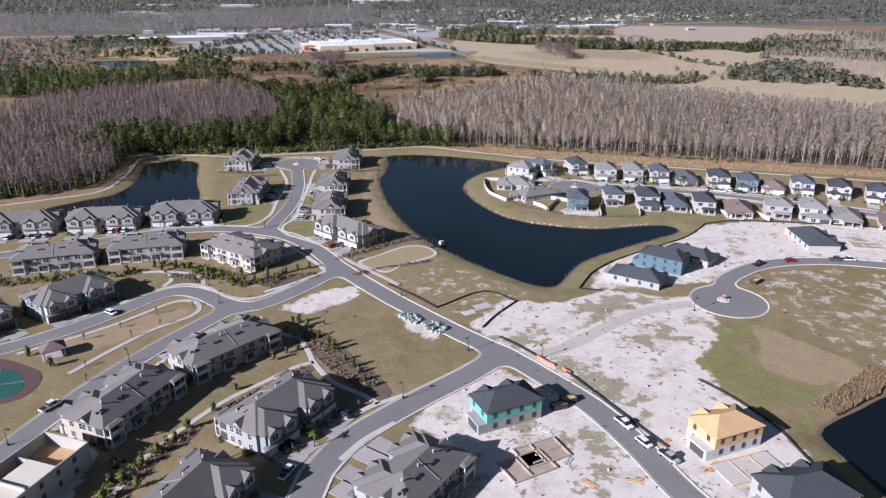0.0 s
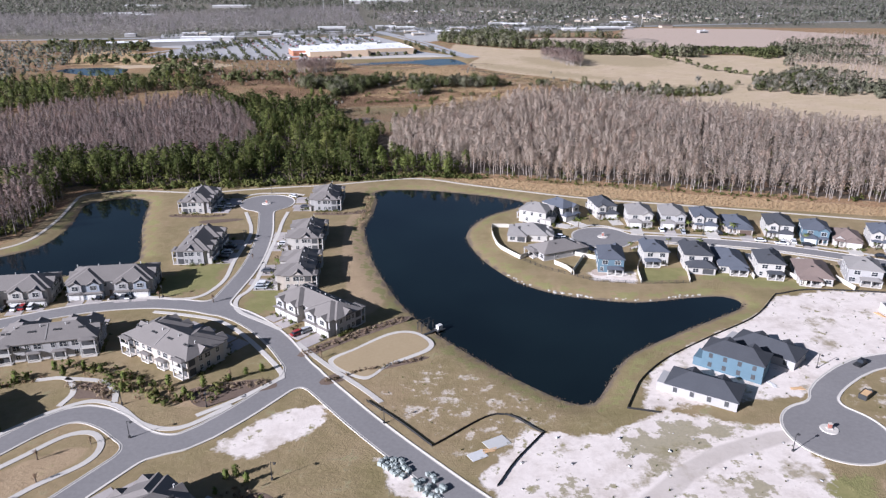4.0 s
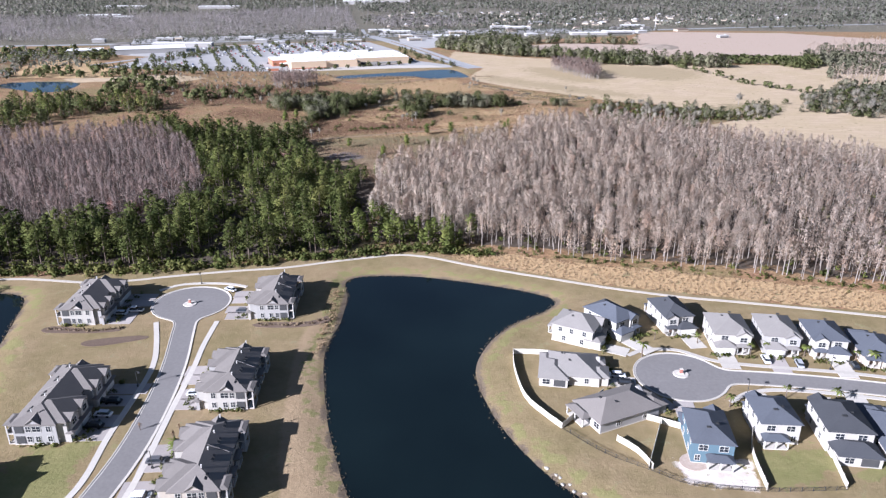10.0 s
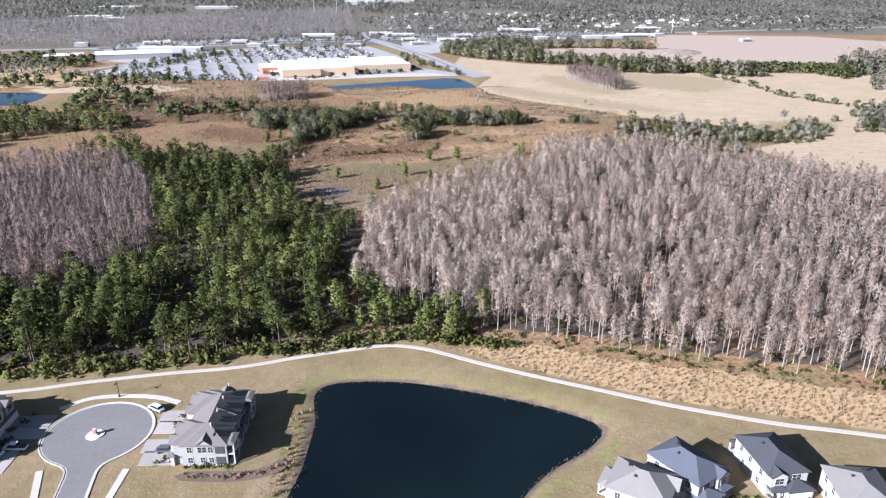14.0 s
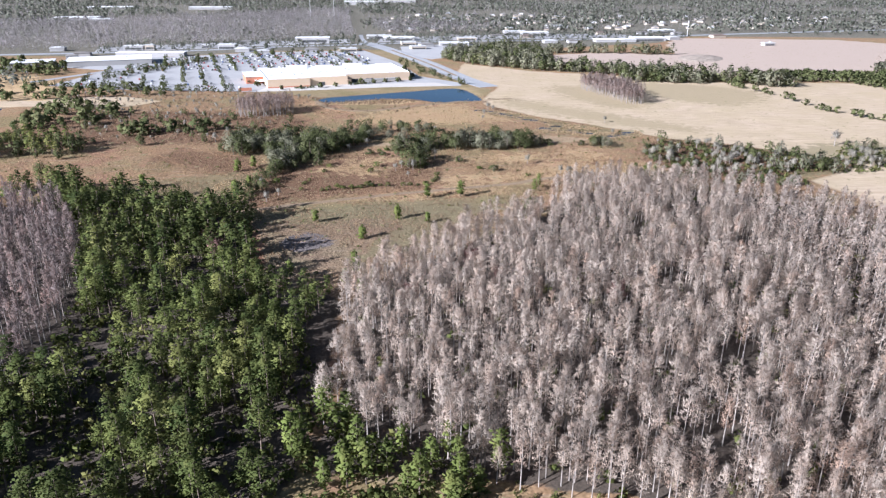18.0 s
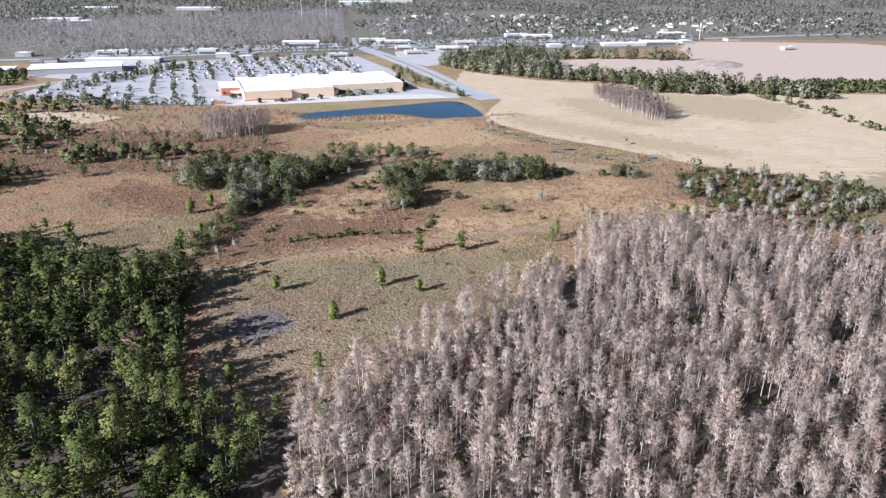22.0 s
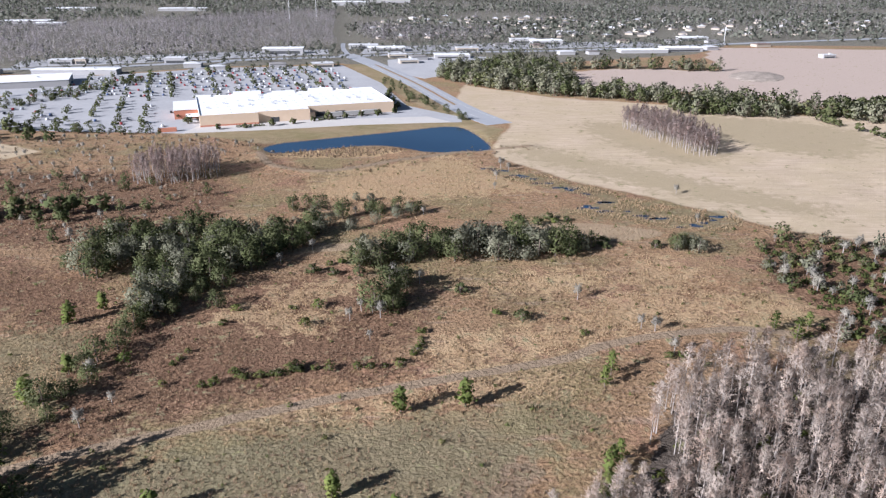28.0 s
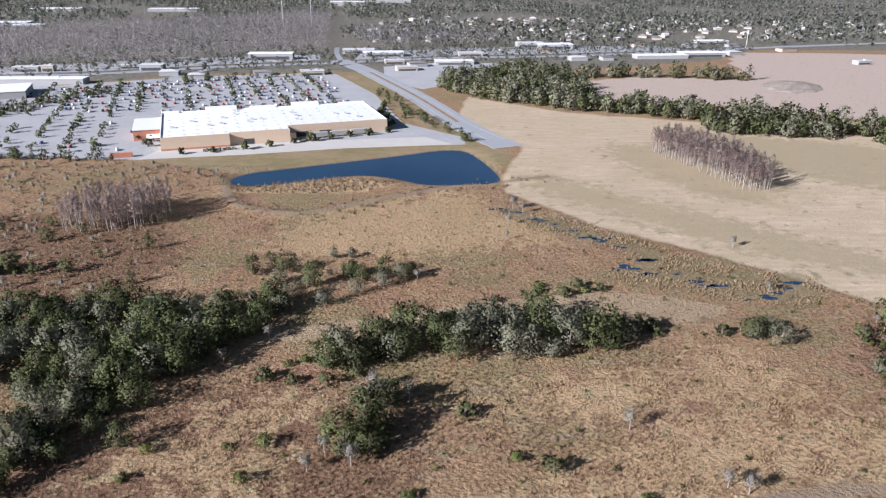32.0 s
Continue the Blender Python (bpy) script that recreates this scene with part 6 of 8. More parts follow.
single_trees("shrub", BUSH_KINDS, np.array([(-68, 745), (-41, 748), (-22, 752), (-27, 753), (-43, 785), (-38, 787), (20, 744), (-92, 712), (36, 840), (52, 836)], float), rt, 0.7, 1.2, YOUNG, BARK, "bright green bush in the dry grass", "bush", "bushes in the field")
single_trees("bare_tree", BARE_KINDS, np.array([(-21, 726), (-29, 739), (-13, 768), (-7, 768), (-98, 704), (49, 756), (72, 719), (28, 887), (121, 881), (-111, 790)], float), rt, 0.6, 1.1, MOSS, BARK_GREY, "pale grey leafless tree in the dry field", "tree", "bare trees in the field")
single_trees("oak_tree", OAK_KINDS, np.array([(-42, 866), (-33, 849), (-29, 833), (-39, 824), (-20, 840), (-49, 830), (-47, 839), (-35, 866), (-14, 846), (-54, 834), (-58, 842)], float), rt, 0.45, 0.8, OAK_GREY, BARK, "small grey-green oak behind the grove", "tree", "oaks in the field")
single_trees("oak_tree", OAK_KINDS, np.array([(99, 803), (105, 806), (106, 800)], float), rt, 0.8, 1.0, OAK_GREY, BARK, "broad grey-green oak at the field corner", "tree", "oaks in the field")
oaks_e = scatter(EAST_OAKS, 7.5, rt, 0.6)
oaks_e = oaks_e[np.array([noise.noise((x * 0.045, y * 0.045, 2.5)) > -0.1 for x, y in oaks_e])]
pick = rt.uniform(size=len(oaks_e))
wood("oak_wood", OAK_MID, oaks_e[pick < 0.36], rt, 0.35, 0.95, OAK_GREY, BARK, "grey-green oaks in the thicket", "wood")
wood("oak_wood", OAK_MID, oaks_e[pick > 0.6], rt, 0.3, 0.85, OAK, BARK, "thicket of dark oaks and bushes", "wood")
thin = scatter(EAST_OAKS, 8.0, rt, 0.6)
wood("thicket_bushes", SHRUB_KINDS, scatter(EAST_OAKS, 4.5, rt, 0.6), rt, 0.5, 1.5, SHRUB, None, "low green bushes in the thicket", "undergrowth")
wood("bare_thicket", BARE_KINDS, thin[np.array([noise.noise((x * 0.06, y * 0.06, 7.5)) > -0.05 for x, y in thin])], rt, 0.5, 1.3, MOSS, BARK_GREY, "grey leafless trees among the oaks", "wood")
BELTS = [smooth_line(p, 8, True) for p in (
    [(-4, 1275), (26, 1225), (67, 1195), (99, 1168), (124, 1162), (157, 1147), (188, 1133), (206, 1142), (198, 1172), (160, 1186), (124, 1190), (130, 1262), (117, 1345), (83, 1400), (38, 1350), (-4, 1300)],
    [(182, 1098), (205, 1086), (239, 1080), (265, 1078), (289, 1086), (298, 1098), (266, 1118), (254, 1138), (237, 1152), (210, 1146)],
    [(292, 1080), (330, 1058), (350, 1062), (345, 1082), (310, 1100)], [(127, 1346), (168, 1344), (217, 1346), (262, 1335), (301, 1332), (302, 1350), (217, 1364), (130, 1366)])]
belt = np.concatenate([scatter(g, (8, 8, 9, 11)[k], rt, 0.5) for k, g in enumerate(BELTS)])
pick = rt.uniform(size=len(belt))
wood("oak_wood", OAK_MID, belt[pick < 0.55], rt, 1.0, 1.6, OAK_GREY, BARK, "grey-green oak belt between the fields", "wood")
wood("oak_wood", OAK_MID, belt[pick >= 0.55], rt, 0.9, 1.6, OAK, BARK, "dark green oak belt between the fields", "wood")
FAR_GROVES = [smooth_line(p, 8, True) for p in (
    [(-226, 822), (-150, 838), (-150, 852), (-220, 850)], [(-309, 838), (-331, 925), (-290, 935), (-250, 880), (-262, 850), (-280, 838)],
    [(560, 470), (640, 420), (800, 500), (700, 640), (600, 600)], [(-585, 1146), (-577, 1215), (-471, 1200), (-418, 1132), (-429, 1106), (-502, 1103), (-499, 1044)], [(-470, 985), (-300, 1012), (-250, 990), (-330, 965), (-460, 950)],
    [(307, 1104), (342, 1090), (379, 1092), (413, 1090), (430, 1044), (466, 1077), (490, 1130), (453, 1140), (377, 1135), (330, 1130)])]
wood("oak_wood", OAK_FAR, np.concatenate([scatter(g, (11, 12, 14, 12, 14, 8)[k], rt, 0.5) for k, g in enumerate(FAR_GROVES)]), rt, 0.6, 1.4, OAK, BARK, "dark oak belts between the fields", "wood")
WEST_PINES = smooth_line([(-480, 650), (-397, 640), (-330, 648), (-318, 681), (-300, 705), (-285, 745), (-240, 768), (-228, 786), (-300, 812), (-369, 787), (-412, 786), (-480, 770)], 8, True)
west_spots = scatter(WEST_PINES, 8.5, rt, 0.5)
wood("pine_wood", PINE_MID, west_spots[::2], rt, 0.7, 1.1, PINE, BARK, "pines of the wood beyond the grey stand", "wood")
wood("oak_wood", OAK_MID, west_spots[1::2], rt, 0.7, 1.2, OAK, BARK, "oaks of the wood beyond the grey stand", "wood")
hedge = smooth_line([(289, 1071), (293, 1046), (300, 1027), (308, 1000), (311, 968), (318, 933), (333, 909), (344, 894), (355, 879), (384, 880)], 6)
wood("oak_wood", OAK_FAR, hedge[rt.uniform(size=len(hedge)) < 0.8] + rt.uniform(-3, 3, hedge.shape)[:1], rt, 0.35, 1.0, OAK, BARK, "broken hedgerow of dark oaks", "wood")
spots = scatter(EAST_THICKET, 8.0, rt, 0.5)
wood("oak_wood", OAK_MID, spots[::2], rt, 0.5, 1.1, OAK_GREY, BARK, "grey-green oaks beyond the pasture", "wood")
wood("oak_wood", OAK_FAR, spots[1::4], rt, 0.5, 1.1, OAK, BARK, "dark oaks beyond the pasture", "wood")
wood("bare_thicket", BARE_KINDS, spots[3::4], rt, 0.8, 1.6, MOSS, BARK_GREY, "grey leafless trees beyond the pasture", "wood")
spots = scatter(EAST_WOOD, 9.0, rt, 0.5)
mixed = np.array([noise.noise((x * 0.012, y * 0.012, 3.3)) for x, y in spots])
wood("oak_wood", OAK_FAR, spots[mixed > 0.02], rt, 0.6, 1.3, OAK_GREY, BARK, "mixed grey-green wood beside the far fields", "wood")
wood("cypress_wood", [(a, make_cypress(rt, 14, 16, 4, 2.6, 0.2)[1]) for a, b in CYPRESS_MID[:3]], spots[mixed <= 0.02], rt, 0.7, 1.1, CYPRESS, BARK_GREY, "leafless grey wood beside the far fields", "wood")
single_trees("bare_tree", BARE_KINDS, np.array([(260, 809), (359, 779)], float), rt, 1.5, 1.9, MOSS, BARK_GREY, "large grey leafless tree at the pasture edge", "tree", "bare trees in the field")
single_trees("oak_tree", OAK_KINDS, np.array([(279, 797), (304, 816)], float), rt, 0.6, 0.9, OAK, BARK, "dark oak standing alone on the pasture", "tree", "oaks in the field")
DOME_WEST = [(-164, 893), (-147, 891), (-128, 900), (-122, 912), (-130, 924), (-150, 926), (-165, 916)]
DOME = smooth_line([(129, 1040), (138, 1013), (148, 984), (156, 960), (166, 956), (174, 974), (168, 1027), (146, 1060)], 5, True)
wood("cypress_wood", CYPRESS_MID, np.concatenate([scatter(DOME, 3.4, rt), scatter(smooth_line(DOME_WEST, 5, True), 3.4, rt)]), rt, 0.8, 1.15, RUSSET, BARK_GREY, "small grey cypress dome in the pasture", "wood")

# dry grass, reeds and low growth
FIELD = np.array([(-260, 700), (-100, 668), (-90, 640), (-70, 575), (-36, 570), (20, 642), (58, 695), (110, 730), (135, 800), (200, 810), (120, 850), (60, 915), (36, 950), (-30, 940), (-70, 912), (-115, 940), (-160, 890), (-300, 870)], float)
KEEP = [cover["pasture"][1], np.array([(-63, 598), (-34, 598), (-34, 615), (-63, 615)], float)]
NEAR_FIELD = np.array([(-150, 640), (-70, 575), (-36, 570), (20, 642), (58, 695), (110, 730), (130, 780), (60, 800), (-100, 790), (-180, 760)], float)
grass = np.concatenate([scatter(FIELD, 3.0, rt, 0.5, KEEP), scatter(NEAR_FIELD, 1.9, rt, 0.5, KEEP)])
grass = grass[(away(TRACK, grass[:, 0], grass[:, 1]) > 3.0)]
clump = np.array([noise.noise((x * 0.035, y * 0.035, 3.0)) + 0.5 * noise.noise((x * 0.15, y * 0.15, 9.0)) for x, y in grass])
wood("dry_grass", [make_tuft(rt, 1.0, 7) for _ in range(5)], grass[clump <= 0.2], rt, 0.5, 1.05, REED, None, "brown dead weeds across the field", "grass")
strip = scatter(cover["golden"][0], 1.5, rt, 0.5)
wood("dry_grass", TUFT_KINDS, strip, rt, 0.6, 1.2, STRAW, None, "strip of tall golden grass beside the path", "grass")
gold = np.concatenate([scatter(g, 1.0, rt, 0.5) for g in GOLD[:-1]] + [scatter(GOLD[-1], 1.8, rt, 0.5), scatter(FIELD, 2.4, rt, 0.5, KEEP)])
lump = np.array([noise.noise((x * 0.16, y * 0.16, 4.0)) + 0.5 * noise.noise((x * 0.05, y * 0.05, 2.0)) for x, y in gold])
home = np.zeros(len(gold), bool)
for g in GOLD:
    home |= inside(g, gold[:, 0], gold[:, 1])
gold = gold[(lump > np.where(home, 0.04, 0.32)) & (away(TRACK, gold[:, 0], gold[:, 1]) > 2.5)]
wood("dry_grass", [make_tuft(rt, 1.0, 7) for _ in range(5)], gold, rt, 0.35, 0.8, GOLDEN, None, "golden grass clumps beside the track", "grass")
marsh = scatter(cover["marsh"][0], 1.4, rt, 0.5)
marsh = marsh[away(MARSH_LINE, marsh[:, 0], marsh[:, 1]) > rt.uniform(0.3, 3.6, len(marsh))]
marsh = marsh[np.array([noise.noise((x * 0.09, y * 0.09, 8.0)) > -0.12 for x, y in marsh])]
wood("marsh_tussocks", TUFT_KINDS, marsh, rt, 0.6, 1.3, GOLDEN, None, "pale marsh tussocks round the puddles", "grass")
wood("weeds", SHRUB_KINDS, scatter(FIELD, 13, rt, 0.5, KEEP), rt, 0.25, 0.7, SHRUB, None, "low green weeds in the dry field", "undergrowth")
bank = []
for outline, s in ((LAKE, 1.0), (LAKE_WEST, 1.0), (POND, 2.5)):
    dense = smooth_line(outline[::2], 0.45 * s, True)
    bank.append(np.c_[dense + rt.normal(size=dense.shape) * 0.5, np.full(len(dense), -0.95)])
bank = np.concatenate(bank)
keep = np.array([noise.noise((x * 0.06, y * 0.06, 1.0)) > -0.3 for x, y, _ in bank])
wood("bank_reeds", TUFT_KINDS, bank[keep], rt, 0.25, 0.6, BRUSH, None, "brown reeds along the water's edge", "reeds")
wood("bank_reeds", TUFT_KINDS, np.array([(-37 + rt.normal() * 1.6, y + rt.normal(), -0.2) for y in np.arange(380, 426, 0.4)]), rt, 0.5, 1.1, STRAW, None, "thick brown reeds in the lake corner", "reeds")
wood("wood_edge_bushes", SHRUB_KINDS, np.array([(x + rt.normal() * 2, np.interp(x, (-180, -105, -43, -10, 60, 130), (438, 443, 458, 466, 450, 433)) + rt.normal() * 2.2) for x in np.arange(-180, 20, 0.7)]), rt, 0.8, 1.8, SHRUB, None, "green bushes along the foot of the pines", "undergrowth")
wood("shore_reeds", TUFT_KINDS, scatter(np.array([(99, 162), (111, 170), (126, 182), (130, 178), (120, 167), (103, 157)], float), 0.5, rt, 0.5), rt, 0.6, 1.2, STRAW, None, "dry golden reeds on the pond corner", "undergrowth")
wood("wood_edge_bushes", SHRUB_KINDS, np.array([(x + rt.normal() * 2, np.interp(x, (-10, 22, 60, 95, 135, 190), (472, 467, 454, 446, 435, 422)) + rt.normal() * 2.4) for x in np.arange(-10, 190, 1.1)]), rt, 0.3, 0.9, SHRUB, None, "low green brush along the foot of the grey wood", "undergrowth")
SCRUB = smooth_line([(-260, 800), (-190, 806), (-142, 806), (-112, 830), (-108, 860), (-122, 895), (-150, 905), (-260, 900)], 8, True)
scrub = scatter(SCRUB, 12.0, rt, 0.5)
wood("scrub_oaks", OAK_MID, scrub[::3], rt, 0.3, 0.75, OAK, BARK, "low green oaks in the brown scrub", "undergrowth")
wood("scrub_saplings", BARE_KINDS, scrub[1::3], rt, 0.4, 0.9, MOSS, BARK_GREY, "grey leafless saplings in the scrub", "undergrowth")
wood("scrub_bushes", SHRUB_KINDS, scatter(SCRUB, 5.6, rt, 0.5), rt, 0.35, 0.9, BRUSH, None, "reddish brown brush of the scrub", "undergrowth")
dike = BERM + rt.normal(size=BERM.shape)
wood("berm_bushes", SHRUB_KINDS, np.concatenate([dike + rt.normal(size=dike.shape) * 4 for _ in range(3)]), rt, 0.3, 0.9, BRUSH, None, "brown brush along the pond berm", "undergrowth")
wood("rear_reeds", TUFT_KINDS, scatter(cover["golden"][1], 2.2, rt, 0.5), rt, 1.0, 2.0, REED, None, "brown reeds on the pond's flat shore", "reeds")
NW_BRUSH = np.array([(-330, 900), (-170, 890), (-115, 945), (-116, 985), (-180, 1010), (-330, 1000)], float)
wood("brush", SHRUB_KINDS, scatter(NW_BRUSH, 7.0, rt, 0.5), rt, 0.35, 0.9, BRUSH, None, "brown brush and bare saplings", "undergrowth")
wood("brush", BARE_KINDS, scatter(NW_BRUSH, 14, rt, 0.5), rt, 0.4, 0.8, MOSS, BARK_GREY, "grey saplings in the brush", "undergrowth")


# ---- the store, its car park and the far town ----
AX, AY, ATURN = -173.0, 1032.0, 20.0
STORE_M = pose(AX, AY, 0, 0, 0, ATURN)


def store_spot(u, v):
    p = STORE_M @ Vector((u, v, 0))
    return p.x, p.y


root = thing("store", STORE_M, "huge tan store with a white roof behind the pond", "store")
for u0, u1, v0, v1, h in ((0, 41, 0, 84, 7.6), (41, 79, 2.5, 84, 7.6), (79, 147, 13, 82, 7.6)):
    part("wall", box(u0, u1, v0, v1, 0, h), STORE_WALL, root)
    part("roof", box(u0 + (0.5 if u0 == 0 else 0.0), u1 - (0.5 if u1 == 147 else 0.0), v0 + 0.5, v1 - 0.5, h - 0.3, h + 0.06), WHITE_ROOF, root)
    for a in ((u0, u1, v0, v0 + 0.5), (u0, u1, v1 - 0.5, v1)) + (((u0, u0 + 0.5, v0 + 0.5, v1 - 0.5),) if u0 == 0 else ((u1 - 0.5, u1, v0 + 0.5, v1 - 0.5),) if u1 == 147 else ()):
        part("parapet", box(*a, h, h + 0.7), STORE_WALL if a[2] == v0 else WHITE_ROOF, root)
part("annexe", box(-17, 0, 34, 72, 0, 6.8), STORE_RED, root, "terracotta garden annexe")
part("annexe_roof", box(-17.4, 0, 33.6, 72.4, 6.8, 7.2), WHITE_ROOF, root)
part("canopy", box(-9, 0, 22, 34, 3.6, 3.9), WHITE_ROOF, root)
for u0, u1, v1, h in ((30, 52, 88, 10), (92, 112, 87, 10), (62, 80, 87, 9), (0, 12, 86, 8.6), (128, 147, 84, 8.8)):
    part("front_parapet", box(u0, u1, 81, v1, 0, h), WHITE_ROOF, root)
for u0, u1 in ((84, 92), (100, 108), (50, 56)):
    part("dock_door", box(u0, u1, 12.9 if u0 > 79 else 2.4, 13.0 if u0 > 79 else 2.5, 0.2, 3.6), OPENING_SHADE, root)
part("dock_shade", box(79.0, 83, 4, 13, 0, 5.0), STORE_WALL, root)
part("dado", box(-0.05, 41, -0.12, 0, 0, 1.2), STORE_RED, root)
rs = np.random.default_rng(8)
UNIT = mesh_of(box(-1.3, 1.3, -1, 1, 0, 1.3), "roof_unit", surf("roof_unit_metal", (0.50, 0.50, 0.50), (0.60, 0.60, 0.60), 2, 0.3, 0.5, 0.4, 0.0))
LIGHTBOX = mesh_of(box(-0.8, 0.8, -0.6, 0.6, 0, 0.45), "skylight", surf("skylight_dome", (0.62, 0.64, 0.66), (0.7, 0.7, 0.72), 2, 0.3, 0.3, 0.5, 0.0))
for u in np.arange(5, 146, 8.5):
    for v in np.arange(8 if u < 79 else 20, 80, 12):
        part("skylight", LIGHTBOX, None, root, "", pose(u, v, 7.6))
for k in range(16):
    part("roof_unit", UNIT, None, root, "", pose(rs.uniform(5, 142), rs.uniform(20, 76), 7.6))

LOT_MAT = surf("pale_car_park", (0.33, 0.32, 0.315), (0.44, 0.425, 0.415), 0.3, 0.04, 0.9, 0.2, 0.02)
slab("car_park", [(-390, 1040), (-300, 1018), (-178, 1012), (-60, 1046), (14, 1056), (14, 1075), (-30, 1120), (-62, 1240), (-118, 1370), (-250, 1340), (-370, 1270)], 0.07, LOT_MAT, 0.2, "pale worn asphalt car park", "structure", False)
slab("loading_yard", [(-180, 1012), (-120, 1026), (-60, 1044), (6, 1056), (-12, 1076), (-90, 1062), (-176, 1034)], 0.12, CONCRETE, 0.2, "pale concrete loading yard", "structure", False)
ribbon("road", [(42, 1050), (28, 1078), (10, 1125), (-28, 1240), (-87, 1390), (-128, 1475)], 22, 0.14, surf("pale_highway", (0.30, 0.30, 0.31), (0.37, 0.37, 0.37), 0.4, 0.05, 0.9, 0.2, 0.0), None, 0.2, 12, label="wide pale highway leading away")
ribbon("road", [(-124, 1468), (-140, 1540), (-150, 1610)], 6.5, 0.15, bpy.data.materials["pale_highway"], None, 0.2, 12, label="narrow road through the far wood")
ribbon("median", [(10, 1125), (-28, 1240), (-80, 1375)], 2.6, 0.2, GROUND, None, 0.1, 12, label="grass strip between two carriageways")
ribbon("road", [(-900, 1210), (-451, 1325), (-348, 1356), (-247, 1410), (-126, 1452), (5, 1505), (146, 1530), (307, 1590), (600, 1700), (1300, 1930)], 15, 0.16, bpy.data.materials["pale_highway"], None, 0.2, 12, label="wide pale crossing road")
ribbon("road", [(-420, 1060), (-360, 1180), (-300, 1260), (-250, 1410)], 9, 0.12, bpy.data.materials["pale_highway"], None, 0.2, 12, label="narrow access road")
for s in (-6.0, 6.0):
    ribbon("lane_line", [(34 + s, 1072), (10 + s, 1125), (-28 + s, 1240), (-87 + s, 1390)], 0.4, 0.16, TRIM, None, 0.02, 12, label="white painted lane line")

# town blocks
TOWN = [(-405, 1212, 22, 92, 46, 6, "white"), (-385, 1288, 4, 86, 16, 5, "white"), (-440, 1366, 6, 26, 12, 5, "white"), (-418, 1367, 6, 12, 8, 6, "tan"), (-348, 1394, 6, 10, 8, 4, "white"), (-314, 1382, 6, 24, 14, 6, "white"),
        (-210, 1482, 6, 52, 18, 7, "white"), (-113, 1548, 4, 40, 16, 5, "white"), (-79, 1520, 6, 50, 18, 5, "white"), (-43, 1394, 14, 22, 14, 4, "tan"), (-139, 1358, 16, 24, 14, 4, "tan"), (9, 1448, 6, 44, 18, 4, "white"),
        (116, 1634, 6, 38, 18, 6, "white"), (149, 1619, 6, 46, 20, 6, "white"), (266, 1518, 8, 66, 18, 4, "white"), (324, 1540, 8, 56, 20, 5, "white"), (388, 1690, 10, 46, 18, 5, "white"), (491, 1471, 14, 18, 10, 4, "white"),
        (30, 1530, 6, 30, 14, 4, "tan"), (-60, 1450, 10, 22, 14, 4, "tan"), (-800, 1940, 10, 90, 40, 5, "white"), (-727, 1890, 10, 50, 30, 5, "white"), (-900, 2330, 8, 110, 50, 6, "white"), (-640, 2350, 8, 110, 40, 6, "white"),
        (-269, 2640, 6, 100, 50, 10, "white"), (-170, 2800, 6, 120, 50, 11, "white"), (210, 1780, 10, 40, 20, 5, "white"), (-480, 1180, 22, 44, 30, 6, "white")]
for x, y, turn, w, d, h, tone in TOWN:
    root = thing("shop_building", pose(x, y, 0, 0, 0, turn), "low %s commercial building with a flat white roof" % tone, "shop", "shops along the crossing road")
    part("wall", box(-w / 2, w / 2, -d / 2, d / 2, 0, h), WALLS[G_] if tone == "white" else WALLS[T_], root)
    part("roof", box(-w / 2 - 0.4, w / 2 + 0.4, -d / 2 - 0.4, d / 2 + 0.4, h, h + 0.5), WHITE_ROOF if w > 40 else BLOCK, root)
    if w < 60:
        part("shopfront", box(-w * 0.42, w * 0.42, -d / 2 - 0.15, -d / 2, 0.4, h * 0.55), OPENING_SHADE, root, "dark shop windows")
    part("roof_unit", UNIT, None, root, "", pose(w * 0.2, 0, h + 0.6))

extra = []
for k in range(36):
    t = k / 36
    x = -520 + 1000 * t + rs.uniform(-20, 20)
    y = np.interp(x, (-520, -348, -247, -126, 5, 146, 307, 480), (1310, 1356, 1410, 1452, 1505, 1530, 1590, 1655)) + rs.choice((-1, 1)) * rs.uniform(26, 80)
    if abs(np.interp(y, (1100, 1240, 1390, 1470, 1600), (18, -28, -87, -128, -150)) - x) > 40 and all(math.hypot(x - q[0], y - q[1]) > q[3] / 2 + 14 for q in TOWN + extra) and not inside(cover["ploughed"][0], x, y):
        extra.append((x, y, rs.uniform(8, 22), rs.uniform(12, 26), rs.uniform(9, 15), rs.uniform(3.5, 5), "white" if rs.uniform() < 0.75 else "tan"))
for x, y, turn, w, d, h, tone in extra:
    root = thing("shop_building", pose(x, y, 0, 0, 0, turn), "small %s roadside building with a pale roof" % tone, "shop", "shops along the crossing road")
    part("wall", box(-w / 2, w / 2, -d / 2, d / 2, 0, h), WALLS[G_] if tone == "white" else WALLS[T_], root)
    part("roof", hip(bmesh.new(), -w / 2, w / 2, -d / 2, d / 2, h, 0.2, 0.5), (BLOCK, ROOFS[4], ROOFS[0])[int(x) % 3] if tone == "white" else ROOFS[3], root)

